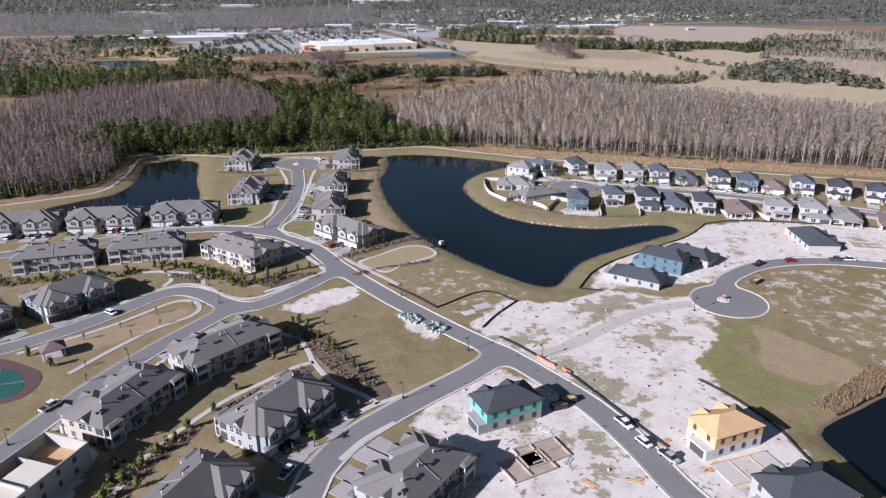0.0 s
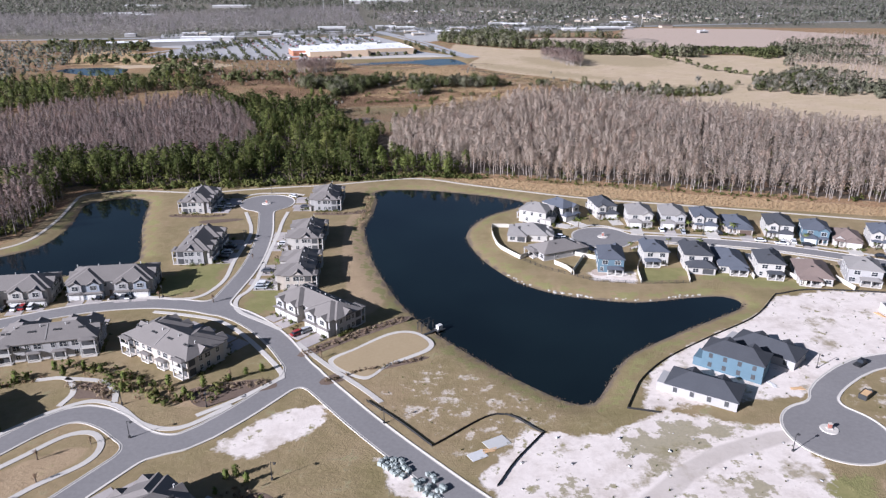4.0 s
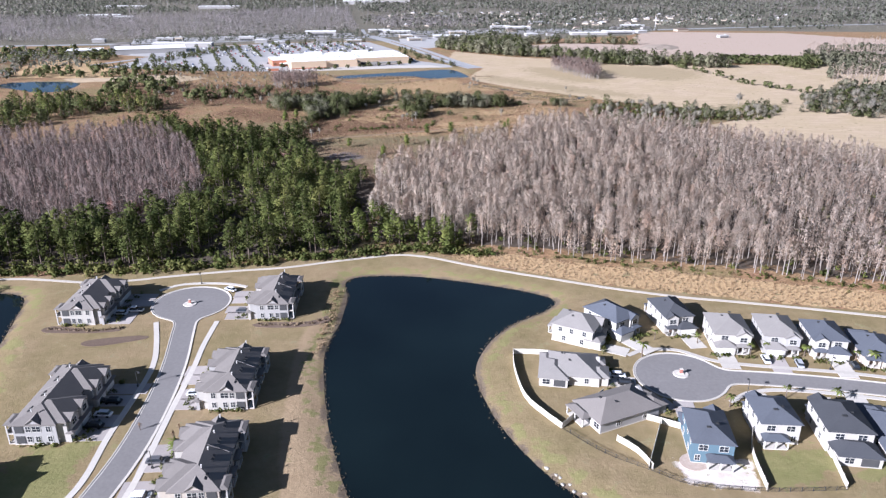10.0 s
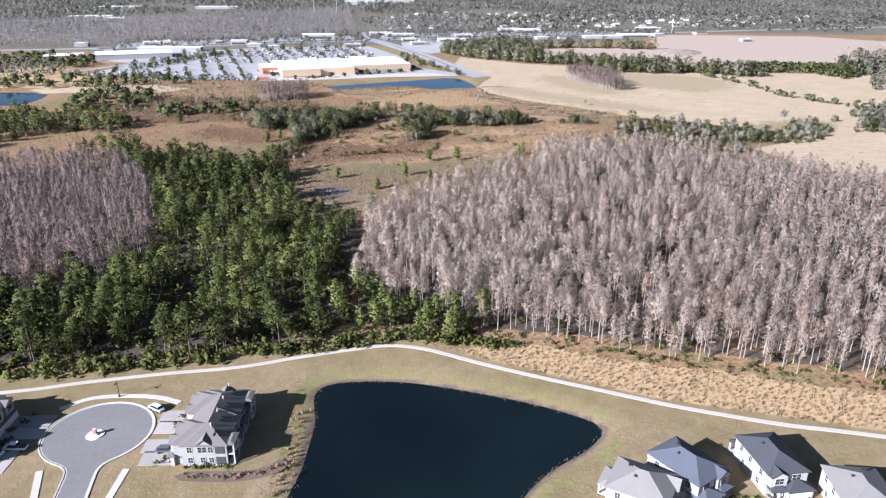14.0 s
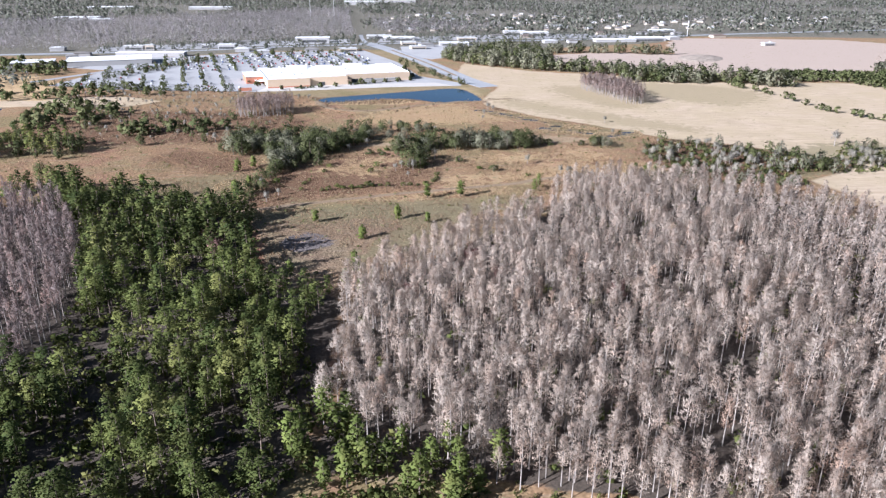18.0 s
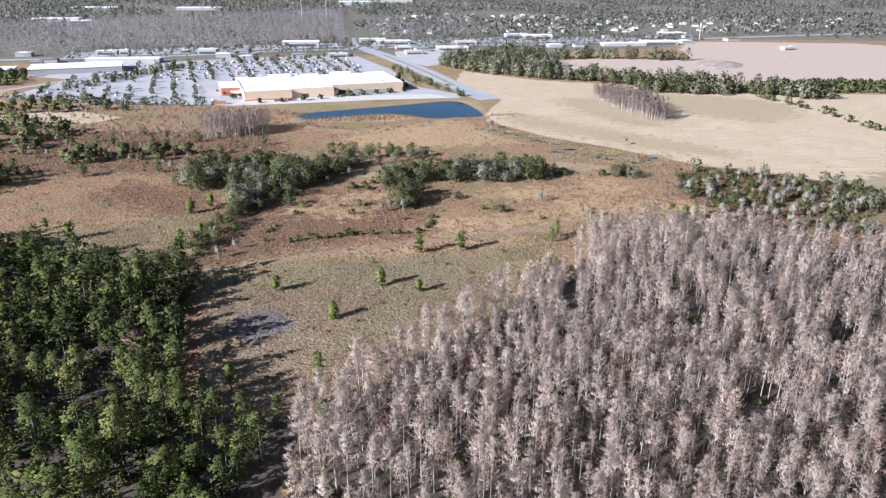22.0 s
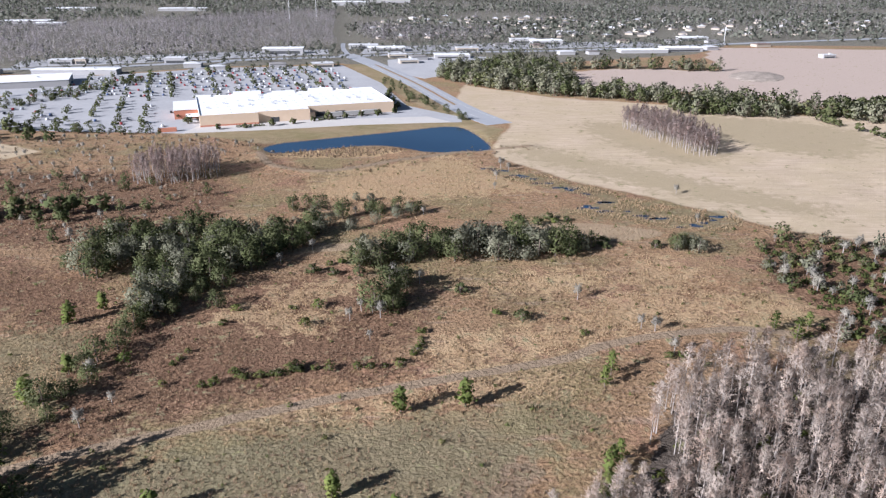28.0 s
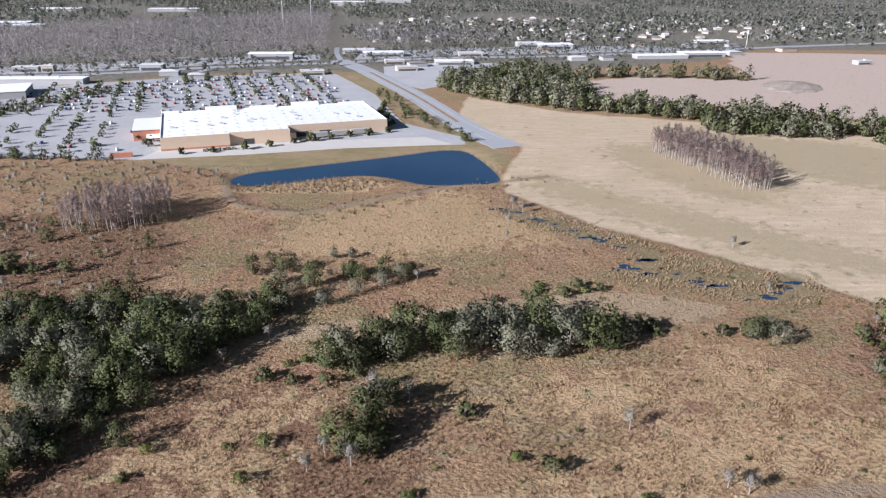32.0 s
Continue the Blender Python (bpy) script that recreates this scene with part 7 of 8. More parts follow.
FAR_BODY = mesh_of(box(-7, 7, -5.5, 5.5, 0, 3.2), "wall", WALLS[T_])
FAR_ROOFS = [mesh_of(hip(bmesh.new(), -7, 7, -5.5, 5.5, 3.2, 0.45, 0.5), "roof", m) for m in (ROOFS[4], BLOCK, ROOFS[0])]
SUBURB = smooth_line([(-90, 1640), (60, 1720), (330, 1720), (640, 1800), (900, 2100), (700, 2500), (200, 2500), (-60, 2250), (-140, 1850)], 20, True)
homes = scatter(SUBURB, 52, rs, 0.3)
for k, (x, y) in enumerate(homes[:150]):
    root = thing("far_house", pose(x, y, 0, 0, 0, rs.uniform(0, 180)), "pale single-storey house in the far suburb", "house", "houses of the far suburb")
    part("wall", FAR_BODY, None, root)
    part("roof", FAR_ROOFS[k % 3], None, root)


def make_far(r, h=9.0, spread=4.0, n=13):
    d = r.normal(size=(n, 3))
    d /= np.linalg.norm(d, axis=1)[:, None]
    p = d * (spread * 0.75, spread * 0.75, h * 0.34) + (0, 0, h * 0.55)
    return None, cards(r, p, 1.75)


FAR_KINDS = [make_far(rs, rs.uniform(8, 11)) for _ in range(5)]
FAR_BARE = [(None, make_cypress(rs, 13, 10, 3, 2.6, 0.36, 0.15)[1]) for _ in range(6)]
GREY_WOOD = smooth_line([(-1000, 1290), (-600, 1320), (-475, 1345), (-446, 1405), (-351, 1412), (-264, 1452), (-234, 1492), (-155, 1548), (-180, 1700), (-230, 2050), (-300, 2230), (-720, 1820), (-1100, 1700)], 20, True)
GREY_WOOD_2 = smooth_line([(-110, 1620), (-60, 1600), (40, 1640), (100, 1720), (-60, 1830), (-150, 1800)], 20, True)


def clear_of_town(p, gap=0.0):
    ok = np.ones(len(p), bool)
    for x, y, turn, w, d, h, tone in TOWN:
        u, v = math.cos(radians(turn)), math.sin(radians(turn))
        a, b = p[:, 0] - x, p[:, 1] - y
        ok &= (np.abs(a * u + b * v) > w / 2 + 4) | (np.abs(b * u - a * v) > d / 2 + 4)
    for line, half in (([(42, 1050), (10, 1125), (-28, 1240), (-87, 1390), (-128, 1470), (-150, 1600), (-185, 1880), (-240, 2250), (-330, 2900)], 7), ([(-900, 1210), (-451, 1325), (-348, 1356), (-247, 1410), (-126, 1452), (5, 1505), (146, 1530), (307, 1590), (600, 1700), (1300, 1930)], 12)):
        ok &= away(np.array(line, float), p[:, 0], p[:, 1]) > half
    ok &= ~inside(cover["ploughed"][0], p[:, 0], p[:, 1])
    return p[ok]


wood("far_grey_wood", FAR_BARE, clear_of_town(np.concatenate([scatter(GREY_WOOD, 8, rs), scatter(GREY_WOOD_2, 8, rs), scatter(np.array([(430, 480), (640, 400), (820, 480), (700, 660), (520, 660)], float), 8, rs)])), rs, 0.6, 1.5, FAR_GREY_HAZED, None, "wide leafless grey wood beyond the store", "wood")
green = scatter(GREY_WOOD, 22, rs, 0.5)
wood("far_wood", FAR_KINDS, clear_of_town(green[np.array([noise.noise((x * 0.006, y * 0.012, 5.0)) > 0.02 for x, y in green])]), rs, 0.6, 1.3, FAR_GREEN_HAZED, None, "green trees within the grey wood", "wood")
WIDE = np.array([(-1150, 1480), (-900, 1480), (-250, 2100), (-160, 1700), (-60, 1620), (420, 1680), (1000, 1620), (1150, 1500), (2250, 3350), (-2250, 3350)], float)
p = scatter(WIDE, 21, rs, 0.5, (GREY_WOOD,))
thick = np.array([noise.noise((x * 0.004, y * 0.004, 2.0)) for x, y in p])
p, thick = p[thick > -0.22], thick[thick > -0.22]
wood("far_wood", FAR_KINDS, clear_of_town(p), rs, 0.9, 1.7, FAR_GREEN_HAZED, None, "far woods and gardens towards the horizon", "wood")
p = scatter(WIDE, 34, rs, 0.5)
wood("far_grey_wood", FAR_BARE, clear_of_town(p), rs, 0.9, 1.5, FAR_GREY_HAZED, None, "far leafless woods towards the horizon", "wood")
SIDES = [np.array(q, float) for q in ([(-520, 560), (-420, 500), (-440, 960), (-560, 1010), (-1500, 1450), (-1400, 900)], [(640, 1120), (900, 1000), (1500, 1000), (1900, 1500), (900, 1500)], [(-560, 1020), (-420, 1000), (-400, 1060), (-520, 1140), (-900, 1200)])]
wood("far_wood", FAR_KINDS, np.concatenate([scatter(q, 16, rs, 0.5) for q in SIDES]), rs, 0.7, 1.3, FAR_GREEN_HAZED, None, "mixed woods beside the fields", "wood")
wood("far_grey_wood", FAR_BARE, np.concatenate([scatter(q, 18, rs, 0.5) for q in SIDES]), rs, 0.8, 1.2, FAR_GREY_HAZED, None, "grey woods beside the fields", "wood")
TOWN_STRIP = np.array([(-480, 1290), (-250, 1370), (-120, 1420), (20, 1460), (300, 1530), (420, 1600), (420, 1700), (100, 1640), (-100, 1580), (-300, 1480), (-480, 1400)], float)
wood("town_trees", FAR_KINDS, clear_of_town(scatter(TOWN_STRIP, 11, rs, 0.5)), rs, 0.45, 0.9, FAR_GREEN_HAZED, None, "small trees between shops and car parks", "wood")
slab("car_park", [(-480, 1330), (-360, 1375), (-255, 1430), (-150, 1475), (-160, 1530), (-260, 1500), (-380, 1450), (-500, 1390)], 0.08, LOT_MAT, 0.2, "pale car parks along the crossing road", "structure", False)
slab("car_park", [(-110, 1480), (10, 1530), (160, 1560), (330, 1610), (300, 1660), (120, 1640), (0, 1600), (-110, 1560)], 0.09, LOT_MAT, 0.2, "pale car parks along the crossing road", "structure", False)
slab("car_park", [(-60, 1320), (-20, 1270), (30, 1330), (70, 1450), (10, 1470), (-70, 1420)], 0.1, LOT_MAT, 0.2, "pale car park beside the highway", "structure", False)
slab("car_park", [(-460, 1180), (-380, 1150), (-340, 1250), (-380, 1300), (-480, 1260)], 0.1, LOT_MAT, 0.2, "pale car park round a far shop", "structure", False)

bm = bmesh.new()
bmesh.ops.create_grid(bm, x_segments=24, y_segments=24, size=1.0)
for q in bm.verts:
    d = math.hypot(q.co.x, q.co.y)
    lump = noise.noise((q.co.x * 2.2, q.co.y * 2.2, 4.0))
    q.co = Vector((q.co.x * 27, q.co.y * 40, max(0, (1 - d * (1 + 0.25 * lump))) ** 0.6 * 4.0 * (1 + 0.5 * lump) - 0.15))
tagged(part("dirt_mound", bm, surf("mound_earth", (0.20, 0.165, 0.13), (0.48, 0.40, 0.33), 0.3, 0.06, 0.95, 0.1, 0.4), None, "", pose(332, 1300, 0, 0, 0, -30)), "heap of grey-brown earth on the bare field", "mound")

# ---- cars ----
def car_meshes(long=4.7, wide=1.85, high=1.5, bed=False):
    bm = bmesh.new()
    bx(bm, -long / 2, long / 2, -wide / 2, wide / 2, 0.35, 0.95)
    bmesh.ops.bevel(bm, geom=bm.edges[:], offset=0.14, segments=2, affect="EDGES")
    cab0, cab1 = (-0.1 * long, 0.22 * long) if bed else (-0.34 * long, 0.22 * long)
    top = bmesh.new()
    lo = [(cab0 - 0.25, -wide / 2 + 0.08), (cab1 + 0.55, -wide / 2 + 0.08), (cab1 + 0.55, wide / 2 - 0.08), (cab0 - 0.25, wide / 2 - 0.08)]
    hi = [(cab0 + 0.15, -wide / 2 + 0.3), (cab1 - 0.05, -wide / 2 + 0.3), (cab1 - 0.05, wide / 2 - 0.3), (cab0 + 0.15, wide / 2 - 0.3)]
    a = [top.verts.new((*p, 0.93)) for p in lo]
    b = [top.verts.new((*p, high - 0.06)) for p in hi]
    top.faces.new(b)
    for i in range(4):
        top.faces.new((a[i], a[(i + 1) % 4], b[(i + 1) % 4], b[i]))
    lid = box(cab0 + 0.12, cab1, -wide / 2 + 0.27, wide / 2 - 0.27, high - 0.06, high + 0.02)
    wheel = bmesh.new()
    bmesh.ops.create_cone(wheel, cap_ends=True, segments=14, radius1=0.34, radius2=0.34, depth=0.24, matrix=Matrix.Rotation(math.pi / 2, 4, "X"))
    return bm, mesh_of(top, "glazing", GLASS), lid, mesh_of(wheel, "wheel", RUBBER), box(-long / 2 + 0.15, cab0 - 0.35, -wide / 2 + 0.15, wide / 2 - 0.15, 0.9, 0.96) if bed else None


CAR_SETS = []
for paint in CARPAINT:
    for bed in (False, True):
        body, win, lid, wheel, tub = car_meshes(5.7, 2.0, 1.85, True) if bed else car_meshes(4.7, 1.85, 1.6)
        CAR_SETS.append((mesh_of(body, "body", paint), win, mesh_of(lid, "roof", paint), wheel, mesh_of(tub, "load_bed", DARK) if tub else None))
CAR_WORDS = ("white", "black", "dark red", "silver", "dark blue", "grey")


def car(x, y, turn, tone, bed=False, z=0.1, far=False):
    body, win, lid, wheel, tub = CAR_SETS[2 * tone + int(bed)]
    root = thing("pickup_truck" if bed else "car", pose(x, y, z, 0, 0, turn), "%s %s parked on the pavement" % (CAR_WORDS[tone], "pickup truck" if bed else "car"), "truck" if bed else "car", "parked cars")
    part("body", body, None, root)
    part("glazing", win, None, root)
    part("roof", lid, None, root)
    if tub:
        part("load_bed", tub, None, root)
    if not far:
        for a in (-0.3, 0.31):
            for s in (-1, 1):
                part("wheel", wheel, None, root, "", pose(a * (5.7 if bed else 4.7), s * 0.85, 0.3))


for a in ((-103.5, 159, 62, 0, True), (46.5, 152.5, -62, 0, True), (49.5, 144.5, -60, 0, False), (54, 139, -58, 3, True), (-35.5, 133, 70, 0, True), (-111.5, 214, -30, 0, False), (-36.5, 143, -30, 1, False), (-38.5, 141.5, -30, 1, False), (-25, 156, -32, 1, False)) + (
          (125, 259, 35, 1, True), (139, 262.5, 10, 2, False), (158, 264, 0, 5, True), (163, 264, 0, 0, True), (-146, 294, 95, 0, False), (-143.5, 294.5, 95, 2, False), (-111, 304, 95, 0, True), (-172, 288, 95, 3, False), (-116, 303, 95, 1, False), (-121, 303, 95, 1, False)) + (
          (-88, 346, 178, 0, False), (-88, 341, 178, 1, False), (-88, 352, 178, 1, False), (-66, 315, 4, 0, False), (-76, 424, 150, 0, False), (-104, 407, 180, 0, True), (-67, 406.5, 2, 5, False), (52, 366, -8, 0, False), (53.5, 362, -8, 1, False), (124, 371.5, 80, 1, False)) + (
          (-46, 276.5, 45, 2, False), (-43.5, 278.5, 45, 3, False), (99, 375, 85, 0, False), (138, 362, -12, 0, False), (146, 359, -14, 0, True), (156, 357, -18, 1, False), (180, 344, -25, 1, False), (-182, 286, 100, 1, False), (-187, 285, 100, 0, False)):
    car(*a)
for a in ((-108, 404.5, 178, 0, False), (-93.4, 345, 178, 5, False), (-66, 314, 4, 0, False), (-66, 311.5, 4, 3, False), (-126, 305.5, 95, 0, False), (-150, 293, 100, 1, False), (-141, 295, 100, 0, False), (-176, 287, 100, 0, True),
          (-178.5, 286.5, 100, 3, False), (-112.5, 303.5, 95, 5, False), (-93, 352.5, 178, 1, False), (-67, 327, 4, 5, False), (-67, 356, 4, 0, False), (88.5, 352.5, 262, 5, False), (108, 372.5, 80, 3, False), (152, 361, 75, 0, False)):
    car(*a)
lot = []
for v in np.arange(-6, 330, 17.0):
    for u in np.arange(-190, 150, 3.1):
        lot.append((u, v))
lot = np.array(lot)
c, s = math.cos(radians(ATURN)), math.sin(radians(ATURN))
lot_xy = np.c_[AX + lot[:, 0] * c - lot[:, 1] * s, AY + lot[:, 0] * s + lot[:, 1] * c]
LOT = np.array([(-370, 1040), (-190, 1024), (-200, 1060), (-230, 1130), (-60, 1195), (-70, 1240), (-118, 1350), (-250, 1320), (-360, 1250)], float)
free = inside(LOT, lot_xy[:, 0], lot_xy[:, 1]) & ~((lot[:, 0] > -18) & (lot[:, 0] < 150) & (lot[:, 1] < 92))
pick = lot_xy[free]
pick = pick[rs.uniform(size=len(pick)) < np.where(pick[:, 1] > 1150, 0.42, 0.08)]
def far_cars():
    """The rows of cars before the store, too many and too small to pick apart."""
    for tone, mat in enumerate(CARPAINT):
        p = pick[np.arange(len(pick)) % len(CARPAINT) == tone]
        if not len(p):
            continue
        bm = box(-2.3, 2.3, -0.9, 0.9, 0.3, 0.95)
        bx(bm, -1.3, 1.0, -0.75, 0.75, 0.95, 1.55)
        bmesh.ops.triangulate(bm, faces=bm.faces[:])
        bm.verts.index_update()
        v, t = np.array([q.co[:] for q in bm.verts]), np.array([[q.index for q in f.verts] for f in bm.faces])
        bm.free()
        spots = np.c_[p, np.full(len(p), 0.08)]
        tagged(new("car_rows", tri_mesh("car_rows", *spread_copies((v, t), spots, np.ones(len(p)), np.full(len(p), radians(ATURN + 90))), mat)), "rows of %s cars parked before the store" % CAR_WORDS[tone], "cars", "", "stuff")


far_cars()
trees = []
for u in np.arange(-190, 150, 19.0):
    for v in np.arange(-10, 330, 12.0):
        if rs.random() < 0.62:
            trees.append((u + rs.normal() * 0.8, v + rs.uniform(-2, 2)))
trees = np.array(trees)
txy = np.c_[AX + trees[:, 0] * c - trees[:, 1] * s, AY + trees[:, 0] * s + trees[:, 1] * c]
free = inside(np.array([(-390, 1040), (-190, 1020), (-190, 1040), (-232, 1130), (-60, 1192), (-55, 1240), (-118, 1365), (-250, 1335), (-370, 1265)], float), txy[:, 0], txy[:, 1]) & ~((trees[:, 0] > -22) & (trees[:, 0] < 150) & (trees[:, 1] < 92))
lot_oaks = [make_oak(rs, 5.5, 2.4, 14, 14, 0.55) for _ in range(3)]
wood("car_park_trees", [(a, make_oak(rs, 5.5, 2.6, 18, 5, 0.6)[1]) for a, b in lot_oaks], txy[free], rs, 0.55, 1.2, OAK, None, "small dark trees in the car park islands", "trees")
edge_rows = np.concatenate([smooth_line([(-410, 1046), (-330, 1028), (-250, 1016), (-196, 1010)], 6.0) + rs.uniform(-3, 3, (1, 2)), smooth_line([(-400, 1036), (-320, 1020), (-236, 1008)], 9.0), smooth_line([(-352, 1080), (-342, 1114), (-320, 1180), (-296, 1250)], 7.0), smooth_line([(-362, 1100), (-350, 1130), (-330, 1190), (-310, 1240)], 9.0),
                            smooth_line([(20, 1062), (4, 1090), (-16, 1130), (-36, 1180), (-58, 1240)], 8.0), smooth_line([(-250, 1300), (-180, 1335), (-120, 1362)], 9.0)])
edge_rows = edge_rows + rs.normal(size=edge_rows.shape) * 2.0
wood("car_park_trees", OAK_MID, edge_rows, rs, 0.35, 0.8, OAK, BARK, "rows of dark trees along the car park's edges", "trees")
row = np.array([store_spot(u, v) for u, v in ((12, -12), (30, -13), (50, -11), (64, -9), (80, -5), (92, -3), (104, 0), (118, 2), (132, 4), (146, 6), (150, 22), (156, 30), (154, 44), (160, 60), (158, 72), (164, 84), (168, 100), (152, 80), (170, 50), (176, 70), (-8, 15), (-6, 30), (-14, 36))])
single_trees("car_park_tree", lot_oaks, row, rs, 0.8, 1.2, OAK, BARK, "small dark tree by the store's yard", "tree", "car park trees")
root = thing("storage_container", pose(*store_spot(-22, -8), 0.07, 0, 0, ATURN), "dark red shipping container beside the yard", "container")
part("body", box(-6, 6, -1.3, 1.3, 0.1, 2.7), STORE_RED, root)
part("door", box(6.0, 6.08, -1.2, 1.2, 0.2, 2.6), STORE_RED, root)
for u0, u1 in ((24, 44), (84, 98)):
    root = thing("hedge", pose(*store_spot((u0 + u1) / 2, -9 if u0 < 50 else -1), 0, 0, 0, ATURN), "dark clipped hedge along the yard", "hedge", "yard hedges")
    w = (u1 - u0) / 2
    part("leaves", tri_mesh("leaves", *cards(rs, np.c_[rs.uniform(-w, w, 260), rs.uniform(-0.8, 0.8, 260), rs.uniform(0.1, 1.8, 260)], 0.5), OAK), None, root)
for k in range(3):
    root = thing("trailer", pose(*store_spot(98 + 14 * k, 6 + k), 0.12, 0, 0, ATURN + 4), "white box trailer parked at the loading yard", "trailer", "trailers at the yard")
    part("body", box(-6, 6, -1.25, 1.25, 1.0, 3.8), WALLS[W_], root)
    for a in (-4.5, 4.5):
        part("wheel", box(a - 0.5, a + 0.5, -1.1, 1.1, 0, 1.0), RUBBER, root)


# ---- small things: planting, fences, lamps, building materials ----
rk = np.random.default_rng(77)


def along(pts, gap, off=0.0, wobble=0.4):
    c = smooth_line(pts, gap)
    t = np.gradient(c, axis=0)
    t /= np.linalg.norm(t, axis=1)[:, None] + 1e-9
    return c + np.c_[-t[:, 1], t[:, 0]] * off + rk.normal(size=c.shape) * wobble


# mulched beds
for outline in ([(-70, 244), (-60, 248), (-50, 250), (-46, 246), (-54, 242), (-64, 236)], [(-43, 265), (-30, 277), (-14, 289), (-11, 287), (-28, 273), (-40, 263)], [(-34, 250), (-24, 257), (-6, 263), (-5, 261), (-22, 253), (-32, 247)],
                [(-106, 248), (-97, 247.5), (-91, 243), (-89, 239.5), (-96, 240), (-100, 240), (-102.5, 245)], [(-44, 200), (-38, 202), (-27, 187), (-18, 175), (-14, 167), (-17, 163), (-25, 171), (-34, 181), (-41, 192)], [(-39, 181), (-50, 169), (-58, 160), (-56, 157), (-48, 166), (-38, 177)],
                [(-64, 150), (-71, 136), (-74, 120), (-70, 120), (-67, 136), (-61, 148)], [(-127, 396), (-112, 394), (-104, 396), (-104, 393), (-114, 391.5), (-128, 392)], [(-60, 399), (-44, 400), (-38, 404), (-37, 400), (-46, 396), (-60, 396)], [(-110, 387), (-96, 390), (-93, 388), (-106, 383), (-112, 384)]):
    slab("planting_bed", outline, 0.07, MULCH, 0.1, "dark mulched planting bed")
low_rows = [along([(-46, 204), (-38, 196), (-28, 181), (-19, 171)], 1.7, o, 0.25) for o in (-5.0, -3.4, -1.8, -0.2, 1.4)] + [along([(-40, 178), (-50, 167), (-57, 158)], 1.2, o, 0.2) for o in (-1.0, 0.4)]
low_rows += [along([(-42, 264.5), (-28, 276), (-13, 288)], 1.2, o, 0.3) for o in (-0.8, 0.6)] + [along([(-33, 249), (-22, 255), (-6, 262)], 1.2, 0, 0.3), along([(-127, 394), (-112, 393), (-104, 395)], 1.0, 0, 0.3), along([(-60, 397.5), (-46, 398), (-37, 402)], 0.9, 0, 0.5)]
low_rows += [along([(-104, 246), (-96, 245), (-91, 241)], 1.2, o, 0.5) for o in (-1.5, 0, 1.5)] + [along([(-63, 150), (-69, 136), (-72, 120)], 1.2, o, 0.4) for o in (-0.8, 0.8)] + [along([(-68, 244), (-56, 246.5), (-48, 248)], 1.3, o, 0.5) for o in (-1, 1)]
wood("planted_rows", SHRUB_KINDS, np.concatenate(low_rows), rk, 0.3, 0.6, BRUSH, None, "rows of small dry ornamental plants in mulch", "planting")
GARDEN = [np.array(p, float) for p in ([(-112, 258), (-98, 258), (-72, 243), (-64, 248), (-58, 252), (-62, 238), (-72, 236), (-88, 242), (-104, 252)], [(-172, 240), (-136, 248), (-112, 252), (-116, 246), (-140, 240), (-172, 232)], [(-66, 146), (-60, 152), (-70, 134), (-72, 118), (-78, 118), (-76, 136)])]
garden = np.concatenate([scatter(g, 3.4, rk, 0.5) for g in GARDEN])
wood("garden_bushes", SHRUB_KINDS, garden, rk, 0.6, 1.4, SHRUB, None, "green garden bushes behind the townhouses", "planting")
wood("garden_bushes", TUFT_KINDS, np.concatenate([scatter(g, 2.2, rk, 0.5) for g in GARDEN]), rk, 0.8, 1.4, REED, None, "dry ornamental grasses in the gardens", "planting")
young = np.array([(-47, 208), (-44, 206), (-50, 202), (-49, 207), (-39, 199), (-35, 192), (-33, 190), (-26, 180), (-24, 177), (-22, 173), (-19, 170), (-29, 184), (-46, 194), (-44, 190), (-47, 188), (-50, 184), (-57, 168), (-60, 158), (-66, 146), (-68, 140), (-70, 136), (-72, 130), (-68, 128), (-74, 124), (-64, 150), (-75, 130),
                  (-104, 255), (-98, 253), (-90, 249), (-84, 246), (-78, 242), (-70, 241), (-66, 245), (-60, 249), (-112, 254), (-120, 248), (-130, 246), (-140, 244), (-150, 242), (-108, 251), (-88, 243), (-76, 246), (-56, 252), (-52, 254), (-124, 186), (-114, 180)])
single_trees("young_pine", YOUNG_KINDS, young, rk, 0.28, 0.5, YOUNG, BARK, "small planted pine with a light green crown", "tree", "planted young trees")
street = np.array([(-96, 214), (-104, 204), (-112, 196), (-92, 206), (-98, 198), (-86, 220), (-80, 300), (-76, 340), (-100, 303), (-60, 250), (-36, 262), (-66, 340), (-66, 336), (-30, 164), (-22, 160), (-104, 180), (-100, 172)])
single_trees("street_tree", [make_bare(rk, 3.6, 1.0, 70) for _ in range(3)], street, rk, 0.7, 1.1, REED, BARK, "thin leafless street tree on the verge", "tree", "street trees")


def palm_kind(r):
    trunk = tube([(0, 0, -0.1), (0.05, 0, 2.0), (0.1, 0.05, 3.6)], (0.2, 0.15, 0.13), 6)
    v, t = [], []
    for k in range(16):
        u, droop = 6.283 * k / 16 + r.uniform(-0.2, 0.2), r.uniform(-0.9, 0.9)
        o, s = np.array((math.cos(u), math.sin(u), 0)), np.array((-math.sin(u), math.cos(u), 0)) * 0.28
        a, b, c = np.array((0.1, 0.05, 3.6)), np.array((0.1, 0.05, 3.9 + droop * 0.4)) + o * 0.9, np.array((0.1, 0.05, 3.5 + droop)) + o * 1.8
        n = len(v)
        v += [a, b + s, b - s, c]
        t += [(n, n + 1, n + 2), (n + 1, n + 3, n + 2)]
    return trunk, (np.array(v), np.array(t))


